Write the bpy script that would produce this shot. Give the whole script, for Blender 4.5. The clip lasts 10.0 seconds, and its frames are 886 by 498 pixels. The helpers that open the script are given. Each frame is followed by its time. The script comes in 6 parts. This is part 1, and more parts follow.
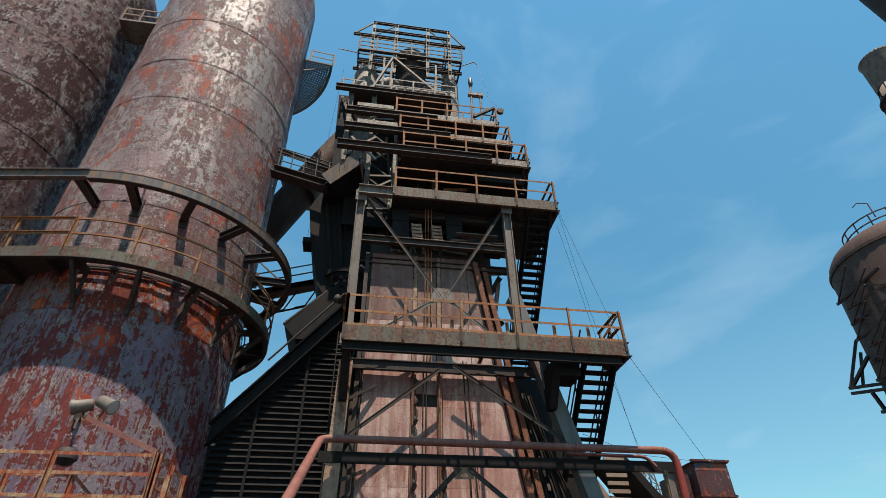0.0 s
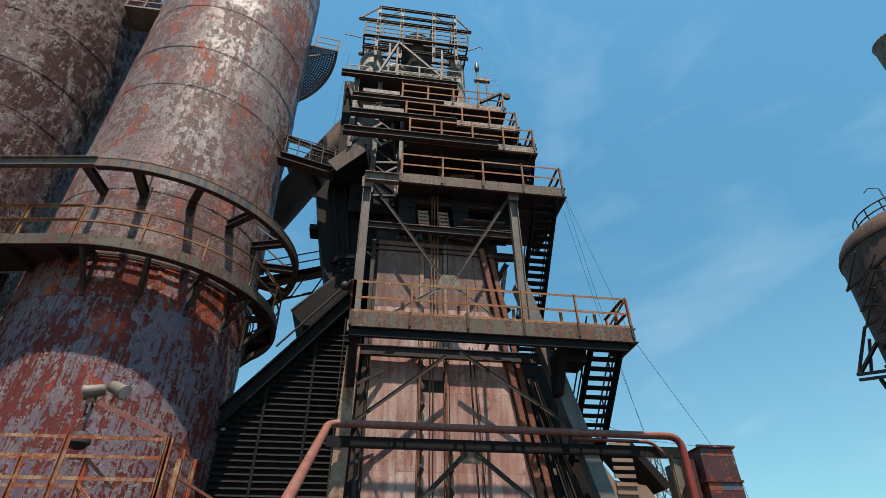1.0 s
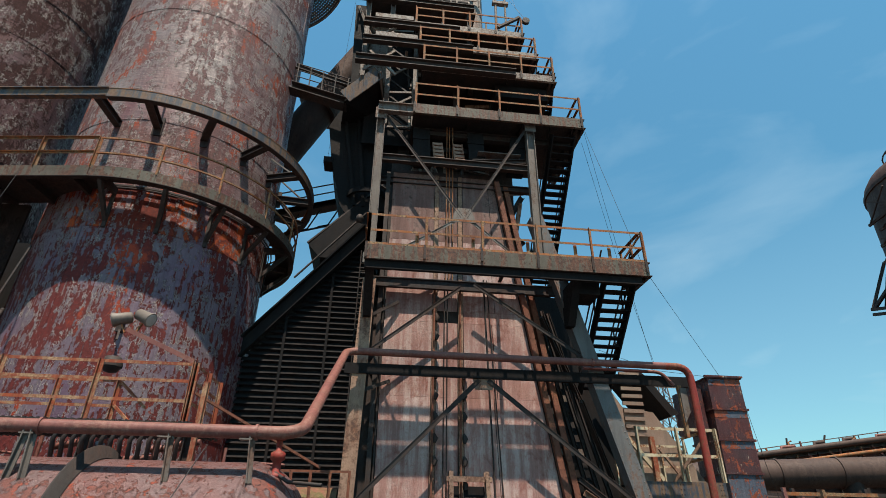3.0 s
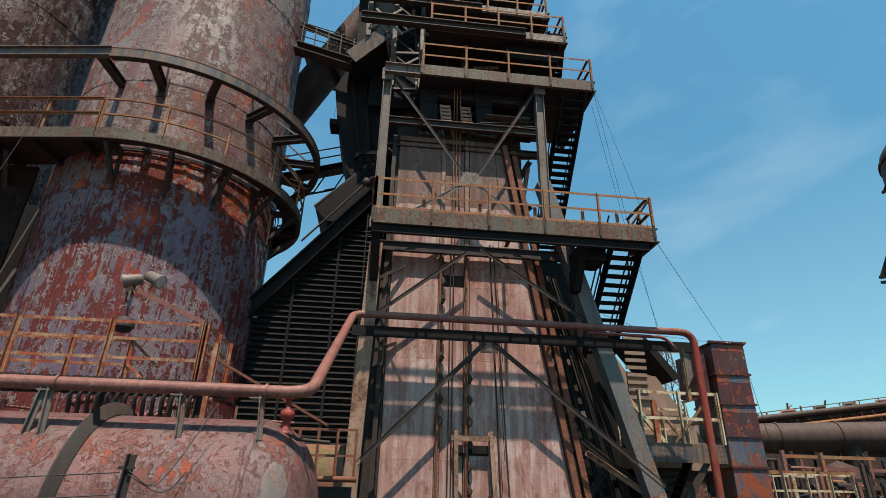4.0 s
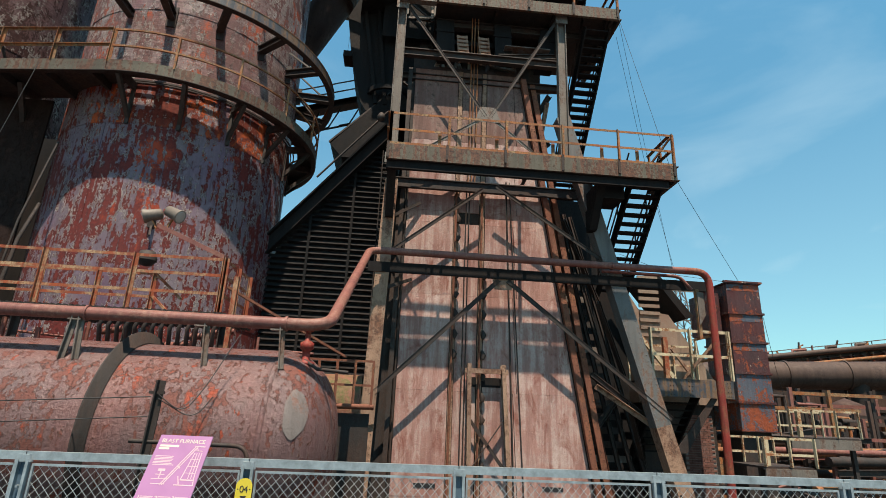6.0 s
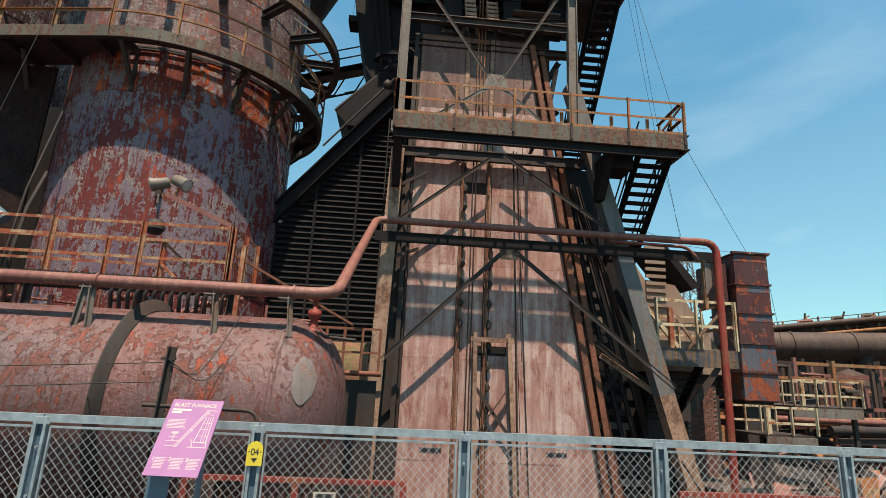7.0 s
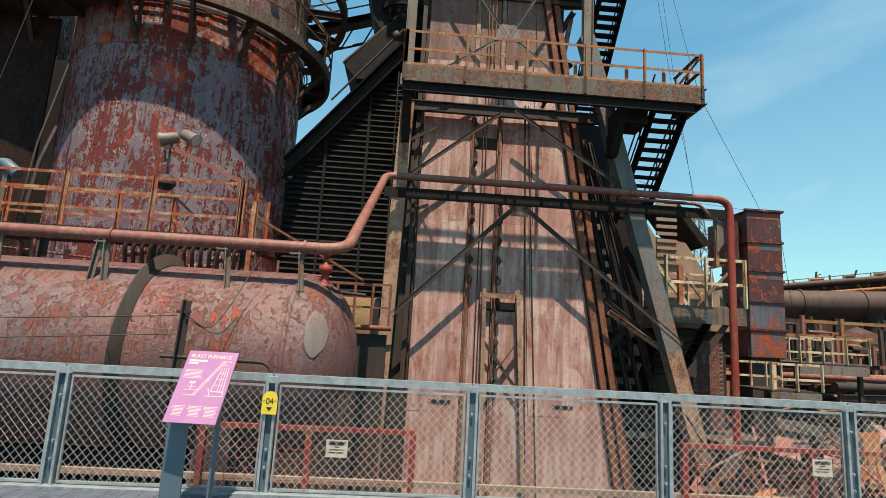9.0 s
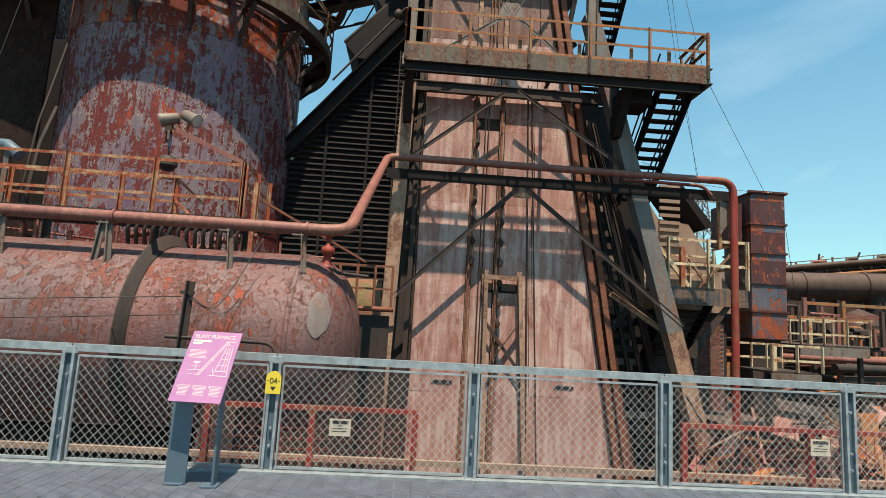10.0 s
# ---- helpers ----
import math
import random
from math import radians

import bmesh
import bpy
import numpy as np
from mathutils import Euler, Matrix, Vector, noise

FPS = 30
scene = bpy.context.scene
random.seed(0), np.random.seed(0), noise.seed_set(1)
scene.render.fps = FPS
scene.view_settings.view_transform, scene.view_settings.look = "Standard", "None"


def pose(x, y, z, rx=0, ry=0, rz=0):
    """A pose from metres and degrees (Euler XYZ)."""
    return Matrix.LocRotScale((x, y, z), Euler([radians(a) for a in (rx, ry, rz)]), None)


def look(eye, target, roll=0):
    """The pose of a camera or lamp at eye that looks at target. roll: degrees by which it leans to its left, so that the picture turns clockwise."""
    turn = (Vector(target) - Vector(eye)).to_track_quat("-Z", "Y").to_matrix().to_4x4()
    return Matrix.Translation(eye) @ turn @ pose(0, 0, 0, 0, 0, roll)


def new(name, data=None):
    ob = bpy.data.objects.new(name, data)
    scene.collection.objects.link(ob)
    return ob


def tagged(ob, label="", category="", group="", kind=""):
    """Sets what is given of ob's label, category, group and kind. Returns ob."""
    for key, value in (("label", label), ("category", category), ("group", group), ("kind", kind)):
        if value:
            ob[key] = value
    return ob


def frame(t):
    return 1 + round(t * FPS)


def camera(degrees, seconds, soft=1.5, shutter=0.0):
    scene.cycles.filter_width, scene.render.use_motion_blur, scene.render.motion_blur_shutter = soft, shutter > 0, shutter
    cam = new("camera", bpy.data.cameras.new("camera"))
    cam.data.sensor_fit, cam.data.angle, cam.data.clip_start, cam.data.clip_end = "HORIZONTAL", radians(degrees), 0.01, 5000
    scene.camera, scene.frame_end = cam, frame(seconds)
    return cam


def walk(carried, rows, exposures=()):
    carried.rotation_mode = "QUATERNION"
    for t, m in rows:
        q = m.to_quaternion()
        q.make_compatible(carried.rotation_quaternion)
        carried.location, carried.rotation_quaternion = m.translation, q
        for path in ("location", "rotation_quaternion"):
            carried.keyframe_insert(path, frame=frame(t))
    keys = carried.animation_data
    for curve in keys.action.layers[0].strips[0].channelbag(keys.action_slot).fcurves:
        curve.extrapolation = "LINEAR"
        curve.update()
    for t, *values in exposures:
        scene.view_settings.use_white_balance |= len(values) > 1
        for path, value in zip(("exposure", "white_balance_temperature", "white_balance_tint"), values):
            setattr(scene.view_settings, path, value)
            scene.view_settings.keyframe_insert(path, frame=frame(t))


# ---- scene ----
EXPOSURES = [(0.0, 0.71, 6500, 10), (4.5, 0.67, 6600, 10), (5.5, 0.81, 6800, 10), (7.0, 0.89, 6950, 10.5), (10.0, 0.98, 7100, 11)]
cam = camera(79.0, 10.0, soft=0.85)
# seconds, place, and turn of the camera, which stands on the walkway and tilts down
ROWS = [
    (0.0, 0.0, 0.0, 1.620, 126.33, 0.73, -8.96),
    (0.5, 0.0, 0.0, 1.620, 125.89, 0.59, -8.68),
    (1.0, 0.0, 0.0, 1.620, 124.92, 0.41, -8.34),
    (1.5, 0.0, 0.0, 1.620, 123.13, 0.20, -7.84),
    (2.0, 0.0, 0.0, 1.620, 121.04, 0.01, -7.41),
    (2.5, 0.0, 0.0, 1.620, 119.47, -0.28, -7.26),
    (4.0, 0.0, 0.0, 1.620, 114.01, -1.27, -6.67),
    (4.5, 0.0, 0.0, 1.620, 112.15, -1.60, -6.30),
    (5.0, 0.0, 0.0, 1.620, 110.51, -1.90, -5.93),
    (5.5, 0.0, 0.0, 1.618, 108.93, -2.11, -5.61),
    (7.0, 0.0, 0.0, 1.612, 104.06, -2.68, -4.69),
    (7.5, 0.0, 0.0, 1.610, 102.55, -2.86, -4.37),
    (8.0, 0.0, 0.0, 1.608, 101.27, -2.98, -4.10),
    (8.5, 0.0, 0.0, 1.606, 100.18, -3.07, -3.88),
    (9.0, 0.0, 0.0, 1.604, 99.40, -3.12, -3.73),
    (9.5, 0.0, 0.0, 1.602, 98.39, -3.16, -3.61),
    (10.0, 0.0, 0.0, 1.600, 97.44, -3.22, -3.51),
]
walk(cam, [(t, pose(x, y, z, rx, ry, rz)) for t, x, y, z, rx, ry, rz in ROWS], exposures=EXPOSURES)

# ---- light ----
SUN_EL, SUN_FROM = 70.2, (-0.02, -1.0)
world = bpy.data.worlds.new("sky")
scene.world = world
world.use_nodes = True
wn, wl_ = world.node_tree.nodes, world.node_tree.links
wn.clear()
sky = wn.new("ShaderNodeTexSky")
sky.sky_type = "NISHITA"
sky.sun_disc = False
sky.sun_elevation = radians(SUN_EL)
sky.sun_rotation = math.atan2(SUN_FROM[0], SUN_FROM[1])
sky.air_density, sky.dust_density, sky.ozone_density = 1.0, 0.3, 2.5
coord = wn.new("ShaderNodeTexCoord")
stretch = wn.new("ShaderNodeMapping")
stretch.inputs["Scale"].default_value = (1.3, 1.0, 3.6)
stretch.inputs["Rotation"].default_value = (0.3, 0.45, 0.2)
cloud = wn.new("ShaderNodeTexNoise")
cloud.inputs["Scale"].default_value, cloud.inputs["Detail"].default_value, cloud.inputs["Roughness"].default_value = 1.7, 7.0, 0.52
cloud.inputs["Distortion"].default_value = 0.6
thin = wn.new("ShaderNodeMapRange")
thin.inputs["From Min"].default_value, thin.inputs["From Max"].default_value = 0.50, 0.80
thin.inputs["To Max"].default_value = 0.19
veil = wn.new("ShaderNodeMix")
veil.data_type = "RGBA"
veil.inputs["B"].default_value = (5.0, 5.9, 6.0, 1)
tint = wn.new("ShaderNodeMix")
tint.data_type, tint.blend_type = "RGBA", "MULTIPLY"
tint.inputs["Factor"].default_value = 1.0
tint.inputs["B"].default_value = (0.54, 0.96, 0.87, 1)
back = wn.new("ShaderNodeBackground")
back.inputs["Strength"].default_value = 0.12
out = wn.new("ShaderNodeOutputWorld")
wl_.new(coord.outputs["Generated"], stretch.inputs["Vector"])
wl_.new(stretch.outputs["Vector"], cloud.inputs["Vector"])
wl_.new(cloud.outputs["Fac"], thin.inputs["Value"])
low_sky = wn.new("ShaderNodeMapRange")
low_sky.inputs["From Min"].default_value, low_sky.inputs["From Max"].default_value = 0.02, 0.42
low_sky.inputs["To Min"].default_value, low_sky.inputs["To Max"].default_value = 3.4, 1.0
thicker = wn.new("ShaderNodeMath")
thicker.operation = "MULTIPLY_ADD"
thicker.use_clamp = True
wl_.new(thin.outputs["Result"], thicker.inputs[0])
wl_.new(low_sky.outputs["Result"], thicker.inputs[1])
haze = wn.new("ShaderNodeMapRange")
haze.inputs["From Min"].default_value, haze.inputs["From Max"].default_value = 0.0, 0.5
haze.inputs["To Min"].default_value, haze.inputs["To Max"].default_value = 0.20, 0.0
wl_.new(haze.outputs["Result"], thicker.inputs[2])
wl_.new(thicker.outputs["Value"], veil.inputs["Factor"])
wl_.new(sky.outputs["Color"], tint.inputs["A"])
wl_.new(tint.outputs["Result"], veil.inputs["A"])
# the air is paler overhead and deeper towards the horizon than the model has it
split = wn.new("ShaderNodeSeparateXYZ")
rise = wn.new("ShaderNodeMapRange")
rise.inputs["From Min"].default_value, rise.inputs["From Max"].default_value = 0.0, 0.85
rise.inputs["To Min"].default_value, rise.inputs["To Max"].default_value = 0.70, 1.30
grade = wn.new("ShaderNodeVectorMath")
grade.operation = "SCALE"
wl_.new(coord.outputs["Generated"], split.inputs["Vector"])
wl_.new(split.outputs["Z"], rise.inputs["Value"])
wl_.new(split.outputs["Z"], low_sky.inputs["Value"])
wl_.new(split.outputs["Z"], haze.inputs["Value"])
wl_.new(veil.outputs["Result"], grade.inputs[0])
wl_.new(rise.outputs["Result"], grade.inputs["Scale"])
wl_.new(grade.outputs["Vector"], back.inputs["Color"])
wl_.new(back.outputs["Background"], out.inputs["Surface"])

sun_data = bpy.data.lights.new("sun", "SUN")
sun_data.energy, sun_data.angle, sun_data.color = 5.0, radians(0.5), (1.0, 0.88, 0.74)
sun = new("sun", sun_data)
flat = math.cos(radians(SUN_EL)) / math.hypot(*SUN_FROM)
sun.matrix_world = look((SUN_FROM[0] * flat * 80, SUN_FROM[1] * flat * 80, math.sin(radians(SUN_EL)) * 80), (0, 0, 0))


# ---- materials ----
def mat_nodes(name):
    m = bpy.data.materials.new(name)
    m.use_nodes = True
    n, l = m.node_tree.nodes, m.node_tree.links
    return m, n, l, n["Principled BSDF"]


def noise_at(n, l, source, scale, detail=6.0, rough=0.6, squash=(1, 1, 1), distort=0.0):
    """Noise over world metres."""
    mp = n.new("ShaderNodeMapping")
    mp.inputs["Scale"].default_value = squash
    l.new(source, mp.inputs["Vector"])
    t = n.new("ShaderNodeTexNoise")
    t.inputs["Scale"].default_value, t.inputs["Detail"].default_value = scale, detail
    t.inputs["Roughness"].default_value, t.inputs["Distortion"].default_value = rough, distort
    l.new(mp.outputs["Vector"], t.inputs["Vector"])
    return t.outputs["Fac"]


def calc(n, l, op, a, b):
    m = n.new("ShaderNodeMath")
    m.operation = op
    for i, v in enumerate((a, b)):
        if isinstance(v, (int, float)):
            m.inputs[i].default_value = v
        else:
            l.new(v, m.inputs[i])
    return m.outputs["Value"]


def ramp(n, l, source, lo, hi, to0=0.0, to1=1.0):
    r = n.new("ShaderNodeMapRange")
    for k, v in (("From Min", lo), ("From Max", hi), ("To Min", to0), ("To Max", to1)):
        r.inputs[k].default_value = v
    l.new(source, r.inputs["Value"])
    return r.outputs["Result"]


def blend(n, l, fac, a, b):
    m = n.new("ShaderNodeMix")
    m.data_type = "RGBA"
    l.new(fac, m.inputs["Factor"])
    for k, v in (("A", a), ("B", b)):
        if isinstance(v, tuple):
            m.inputs[k].default_value = (*v, 1)
        else:
            l.new(v, m.inputs[k])
    return m.outputs["Result"]


def weathered(name, paint, paint2, rust, rust2, cover=0.5, patch=0.7, fine=9.0, streak=0.3, crisp=0.05, rough=0.75, metal=0.0, relief=0.35, piece=0.0, third=None, third_at=0.62, run_scale=None, gloss=0.3, mottle=0.34, lines=0.0):
    """Old paint over rusting steel. cover: how much paint is left; patch: size of the patches per metre; streak: how far they run down."""
    m, n, l, b = mat_nodes(name)
    pos = n.new("ShaderNodeNewGeometry").outputs["Position"]
    big = noise_at(n, l, pos, patch, 11.0, 0.70, (1, 1, 0.75), 0.4)
    run = noise_at(n, l, pos, run_scale or patch * 4.5, 6.0, 0.62, (1, 1, 0.09))
    small = noise_at(n, l, pos, fine, 6.0, 0.7)
    tone = noise_at(n, l, pos, patch * 0.45, 4.0, 0.6)
    mix = calc(n, l, "ADD", calc(n, l, "MULTIPLY", big, 1.0 - streak), calc(n, l, "MULTIPLY", run, streak))
    mix = calc(n, l, "ADD", mix, calc(n, l, "MULTIPLY", calc(n, l, "SUBTRACT", small, 0.5), mottle))
    bare = ramp(n, l, mix, cover - crisp, cover + crisp)
    p = blend(n, l, ramp(n, l, tone, 0.35, 0.65), paint, paint2)
    r = blend(n, l, ramp(n, l, small, 0.32, 0.68), rust, rust2)
    colour = blend(n, l, bare, p, r)
    if third:
        other = noise_at(n, l, pos, patch * 1.3, 9.0, 0.7, (1.2, 0.9, 0.6), 0.8)
        colour = blend(n, l, ramp(n, l, calc(n, l, "ADD", other, calc(n, l, "MULTIPLY", calc(n, l, "SUBTRACT", small, 0.5), 0.15)), third_at - crisp, third_at + crisp), colour, third)
    grain = noise_at(n, l, pos, fine * 5, 4.0, 0.75)
    hsv = n.new("ShaderNodeHueSaturation")
    l.new(colour, hsv.inputs["Color"])
    shade = calc(n, l, "ADD", calc(n, l, "MULTIPLY", grain, 0.74), 0.44)
    stain = ramp(n, l, run, 0.30, 0.55, 0.72, 1.0)
    shade = calc(n, l, "MULTIPLY", shade, stain)
    if lines:
        shade = calc(n, l, "MULTIPLY", shade, ramp(n, l, noise_at(n, l, pos, 1.4, 3.0, 0.6, (1, 1, 16)), 0.35, 0.65, 1 - lines, 1 + lines * 0.6))
    if piece:
        rnd = n.new("ShaderNodeObjectInfo").outputs["Random"]
        shade = calc(n, l, "MULTIPLY", shade, ramp(n, l, rnd, 0, 1, 1 - piece, 1 + piece))
    l.new(shade, hsv.inputs["Value"])
    l.new(hsv.outputs["Color"], b.inputs["Base Color"])
    l.new(ramp(n, l, small, 0.3, 0.7, max(0.2, rough - 0.13), min(1.0, rough + 0.13)), b.inputs["Roughness"])
    b.inputs["Metallic"].default_value = metal
    b.inputs["Specular IOR Level"].default_value = gloss
    h = calc(n, l, "ADD", calc(n, l, "MULTIPLY", bare, -0.6), calc(n, l, "MULTIPLY", small, 0.9))
    bump = n.new("ShaderNodeBump")
    bump.inputs["Strength"].default_value, bump.inputs["Distance"].default_value = relief, 0.03
    l.new(h, bump.inputs["Height"])
    l.new(bump.outputs["Normal"], b.inputs["Normal"])
    return m


def plain(name, colour, rough=0.5, metal=0.0, vary=0.15, scale=6.0):
    m, n, l, b = mat_nodes(name)
    pos = n.new("ShaderNodeNewGeometry").outputs["Position"]
    t = noise_at(n, l, pos, scale, 6.0, 0.65)
    hsv = n.new("ShaderNodeHueSaturation")
    hsv.inputs["Color"].default_value = (*colour, 1)
    l.new(ramp(n, l, t, 0.3, 0.7, 0.82 * (1 - vary), 0.82 * (1 + vary)), hsv.inputs["Value"])
    l.new(hsv.outputs["Color"], b.inputs["Base Color"])
    l.new(ramp(n, l, t, 0.3, 0.7, max(0.1, rough - 0.1), min(1, rough + 0.1)), b.inputs["Roughness"])
    b.inputs["Metallic"].default_value = metal
    return m


def flaking(name, coat, coat2, rust, rust2, chip, bright, cover=0.5, patch=0.6, grit=14.0, rim=0.030, bright_at=0.60, runs=0.3, rough=0.6, lines=0.0, gloss=0.3):
    """Thick old paint that curls off rust: broad fields of loss, ragged flakes inside them with pale broken edges, drips, and patches of fresh rust."""
    m, n, l, b = mat_nodes(name)
    pos = n.new("ShaderNodeNewGeometry").outputs["Position"]
    field = noise_at(n, l, pos, patch, 5.0, 0.62, (1, 1, 0.7), 0.5)
    ragged = noise_at(n, l, pos, patch * 7.5, 9.0, 0.72, (1, 1, 0.62), 0.3)
    drip = noise_at(n, l, pos, 10.0, 5.0, 0.6, (1, 1, 0.07))
    small = noise_at(n, l, pos, grit, 7.0, 0.72)
    tone = noise_at(n, l, pos, patch * 0.8, 5.0, 0.65, (1, 1, 0.5))
    mix = calc(n, l, "ADD", calc(n, l, "MULTIPLY", field, 0.62), calc(n, l, "MULTIPLY", ragged, 0.88))
    mix = calc(n, l, "ADD", mix, calc(n, l, "MULTIPLY", calc(n, l, "SUBTRACT", drip, 0.5), runs))
    mix = calc(n, l, "ADD", mix, calc(n, l, "MULTIPLY", calc(n, l, "SUBTRACT", small, 0.5), 0.42))
    at = cover * 1.5
    bare = ramp(n, l, mix, at - 0.008, at + 0.008)
    c = blend(n, l, ramp(n, l, tone, 0.36, 0.64), coat, coat2)
    r = blend(n, l, ramp(n, l, small, 0.35, 0.65), rust, rust2)
    fresh = noise_at(n, l, pos, patch * 1.1, 7.0, 0.7, (1.1, 0.9, 0.6), 0.7)
    fresh = calc(n, l, "ADD", fresh, calc(n, l, "MULTIPLY", calc(n, l, "SUBTRACT", small, 0.5), 0.22))
    r = blend(n, l, ramp(n, l, fresh, bright_at - 0.03, bright_at + 0.03), r, bright)
    colour = blend(n, l, bare, c, r)
    # lifted edges of the paint, where the flake ends, broken by the grit
    away = n.new("ShaderNodeMath")
    away.operation = "ABSOLUTE"
    l.new(calc(n, l, "SUBTRACT", mix, at - rim * 0.6), away.inputs[0])
    edge = ramp(n, l, away.outputs["Value"], rim * 0.35, rim, 1.0, 0.0)
    broken = noise_at(n, l, pos, patch * 3.0, 5.0, 0.7)
    edge = calc(n, l, "MULTIPLY", edge, ramp(n, l, broken, 0.47, 0.58))
    colour = blend(n, l, edge, colour, chip)
    grain = noise_at(n, l, pos, grit * 4, 4.0, 0.75)
    shade = calc(n, l, "ADD", calc(n, l, "MULTIPLY", grain, 0.74), 0.44)
    shade = calc(n, l, "MULTIPLY", shade, ramp(n, l, drip, 0.28, 0.52, 0.66, 1.0))
    if lines:
        shade = calc(n, l, "MULTIPLY", shade, ramp(n, l, noise_at(n, l, pos, 1.6, 4.0, 0.65, (1, 1, 18)), 0.36, 0.62, 1 - lines, 1 + lines * 0.5))
    hsv = n.new("ShaderNodeHueSaturation")
    l.new(colour, hsv.inputs["Color"])
    l.new(shade, hsv.inputs["Value"])
    l.new(hsv.outputs["Color"], b.inputs["Base Color"])
    l.new(ramp(n, l, bare, 0.0, 1.0, rough - 0.12, min(1.0, rough + 0.25)), b.inputs["Roughness"])
    b.inputs["Specular IOR Level"].default_value = gloss
    h = calc(n, l, "ADD", calc(n, l, "MULTIPLY", bare, -0.7), calc(n, l, "ADD", calc(n, l, "MULTIPLY", edge, 0.7), calc(n, l, "MULTIPLY", small, 0.8)))
    bump = n.new("ShaderNodeBump")
    bump.inputs["Strength"].default_value, bump.inputs["Distance"].default_value = 1.0, 0.03
    l.new(h, bump.inputs["Height"])
    l.new(bump.outputs["Normal"], b.inputs["Normal"])
    return m


M_STOVE_LOW = flaking("stove_paint", (0.190, 0.113, 0.162), (0.240, 0.188, 0.204), (0.20, 0.025, 0.019), (0.095, 0.017, 0.016), (0.52, 0.46, 0.43), (0.40, 0.056, 0.021), 0.512, 0.8, 14.0, 0.042, 0.61, 0.6, 0.5)
# orange rust round the gallery; the sunlit strip there is also put into this colour
M_STOVE_ORANGE = flaking("stove_sunlit_rust_band", (0.195, 0.108, 0.150), (0.235, 0.180, 0.190), (0.22, 0.034, 0.018), (0.105, 0.020, 0.015), (0.48, 0.42, 0.38), (0.48, 0.088, 0.022), 0.487, 0.8, 14.0, 0.042, 0.55, 0.5, 0.6)
M_STOVE = flaking("stove_shell_paint", (0.335, 0.272, 0.250), (0.225, 0.085, 0.082), (0.215, 0.092, 0.086), (0.150, 0.072, 0.068), (0.56, 0.51, 0.47), (0.42, 0.070, 0.022), 0.505, 0.6, 14.0, 0.030, 0.57, 0.4, 0.5, 0.40)
M_STOVE_DARK = flaking("stove_shell_old", (0.155, 0.095, 0.105), (0.165, 0.075, 0.068), (0.100, 0.046, 0.042), (0.062, 0.034, 0.032), (0.50, 0.45, 0.42), (0.38, 0.33, 0.31), 0.520, 0.6, 14.0, 0.050, 0.60, 0.3, 0.7, 0.28, gloss=0.1)
M_PLATE = weathered("rusted_plate", (0.45, 0.250, 0.212), (0.365, 0.182, 0.152), (0.60, 0.475, 0.425), (0.42, 0.265, 0.228), 0.515, 1.1, 11.0, 0.55, 0.06, 0.8, run_scale=6.5, piece=0.10, mottle=0.45, relief=0.5, third=(0.28, 0.110, 0.083), third_at=0.60)
# darker copy of the rusted plate, with the shade high on the wall painted in
M_PLATE_SHADED = weathered("shaded_plate", (0.27, 0.140, 0.115), (0.17, 0.09, 0.075), (0.34, 0.23, 0.195), (0.11, 0.066, 0.054), 0.52, 0.9, 9.0, 0.5, 0.06, 0.8, run_scale=4.5)
M_TANK = flaking("tank_paint", (0.200, 0.092, 0.083), (0.160, 0.106, 0.104), (0.195, 0.066, 0.048), (0.140, 0.050, 0.040), (0.30, 0.20, 0.175), (0.31, 0.055, 0.024), 0.545, 1.1, 15.0, 0.018, 0.59, 0.8, 0.42)
# near-black steel; shade of undersides, gaps and recesses is put into this colour
M_BLACK_SHADE = weathered("black_steel_and_shade", (0.014, 0.014, 0.015), (0.021, 0.019, 0.019), (0.036, 0.023, 0.019), (0.016, 0.013, 0.012), 0.57, 0.9, 12.0, 0.3, 0.1, 0.8, gloss=0.12)
# dark brown that carries the shade over the far stove's lower part
M_STOVE_SHADE = weathered("stove_shade_brown", (0.030, 0.019, 0.017), (0.042, 0.026, 0.022), (0.075, 0.040, 0.031), (0.020, 0.013, 0.012), 0.54, 1.6, 13.0, 0.2, 0.02, 0.85, relief=1.0, gloss=0.05, mottle=0.5)
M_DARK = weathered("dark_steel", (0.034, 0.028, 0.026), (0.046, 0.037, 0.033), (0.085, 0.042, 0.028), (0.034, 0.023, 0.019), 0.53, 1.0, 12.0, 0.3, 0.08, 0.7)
M_GREY = weathered("grey_steel", (0.21, 0.185, 0.16), (0.15, 0.125, 0.108), (0.19, 0.092, 0.055), (0.075, 0.05, 0.04), 0.54, 1.2, 12.0, 0.4, 0.05, 0.65)
M_FASCIA = weathered("platform_fascia", (0.150, 0.132, 0.098), (0.098, 0.084, 0.064), (0.19, 0.070, 0.036), (0.048, 0.034, 0.028), 0.505, 1.6, 12.0, 0.62, 0.03, 0.7, run_scale=8.0, mottle=0.45)
M_LEG_GREY = weathered("leg_grey_steel", (0.17, 0.168, 0.165), (0.135, 0.13, 0.125), (0.26, 0.13, 0.075), (0.13, 0.08, 0.06), 0.565, 1.0, 12.0, 0.4, 0.05, 0.65)
M_LEG = weathered("leg_steel", (0.43, 0.265, 0.175), (0.31, 0.195, 0.14), (0.26, 0.11, 0.06), (0.10, 0.06, 0.045), 0.53, 1.2, 12.0, 0.4, 0.06, 0.72)
M_RUST_POST = weathered("rusty_post", (0.26, 0.090, 0.050), (0.17, 0.068, 0.046), (0.34, 0.125, 0.06), (0.08, 0.04, 0.03), 0.52, 1.8, 14.0, 0.3, 0.04, 0.8)
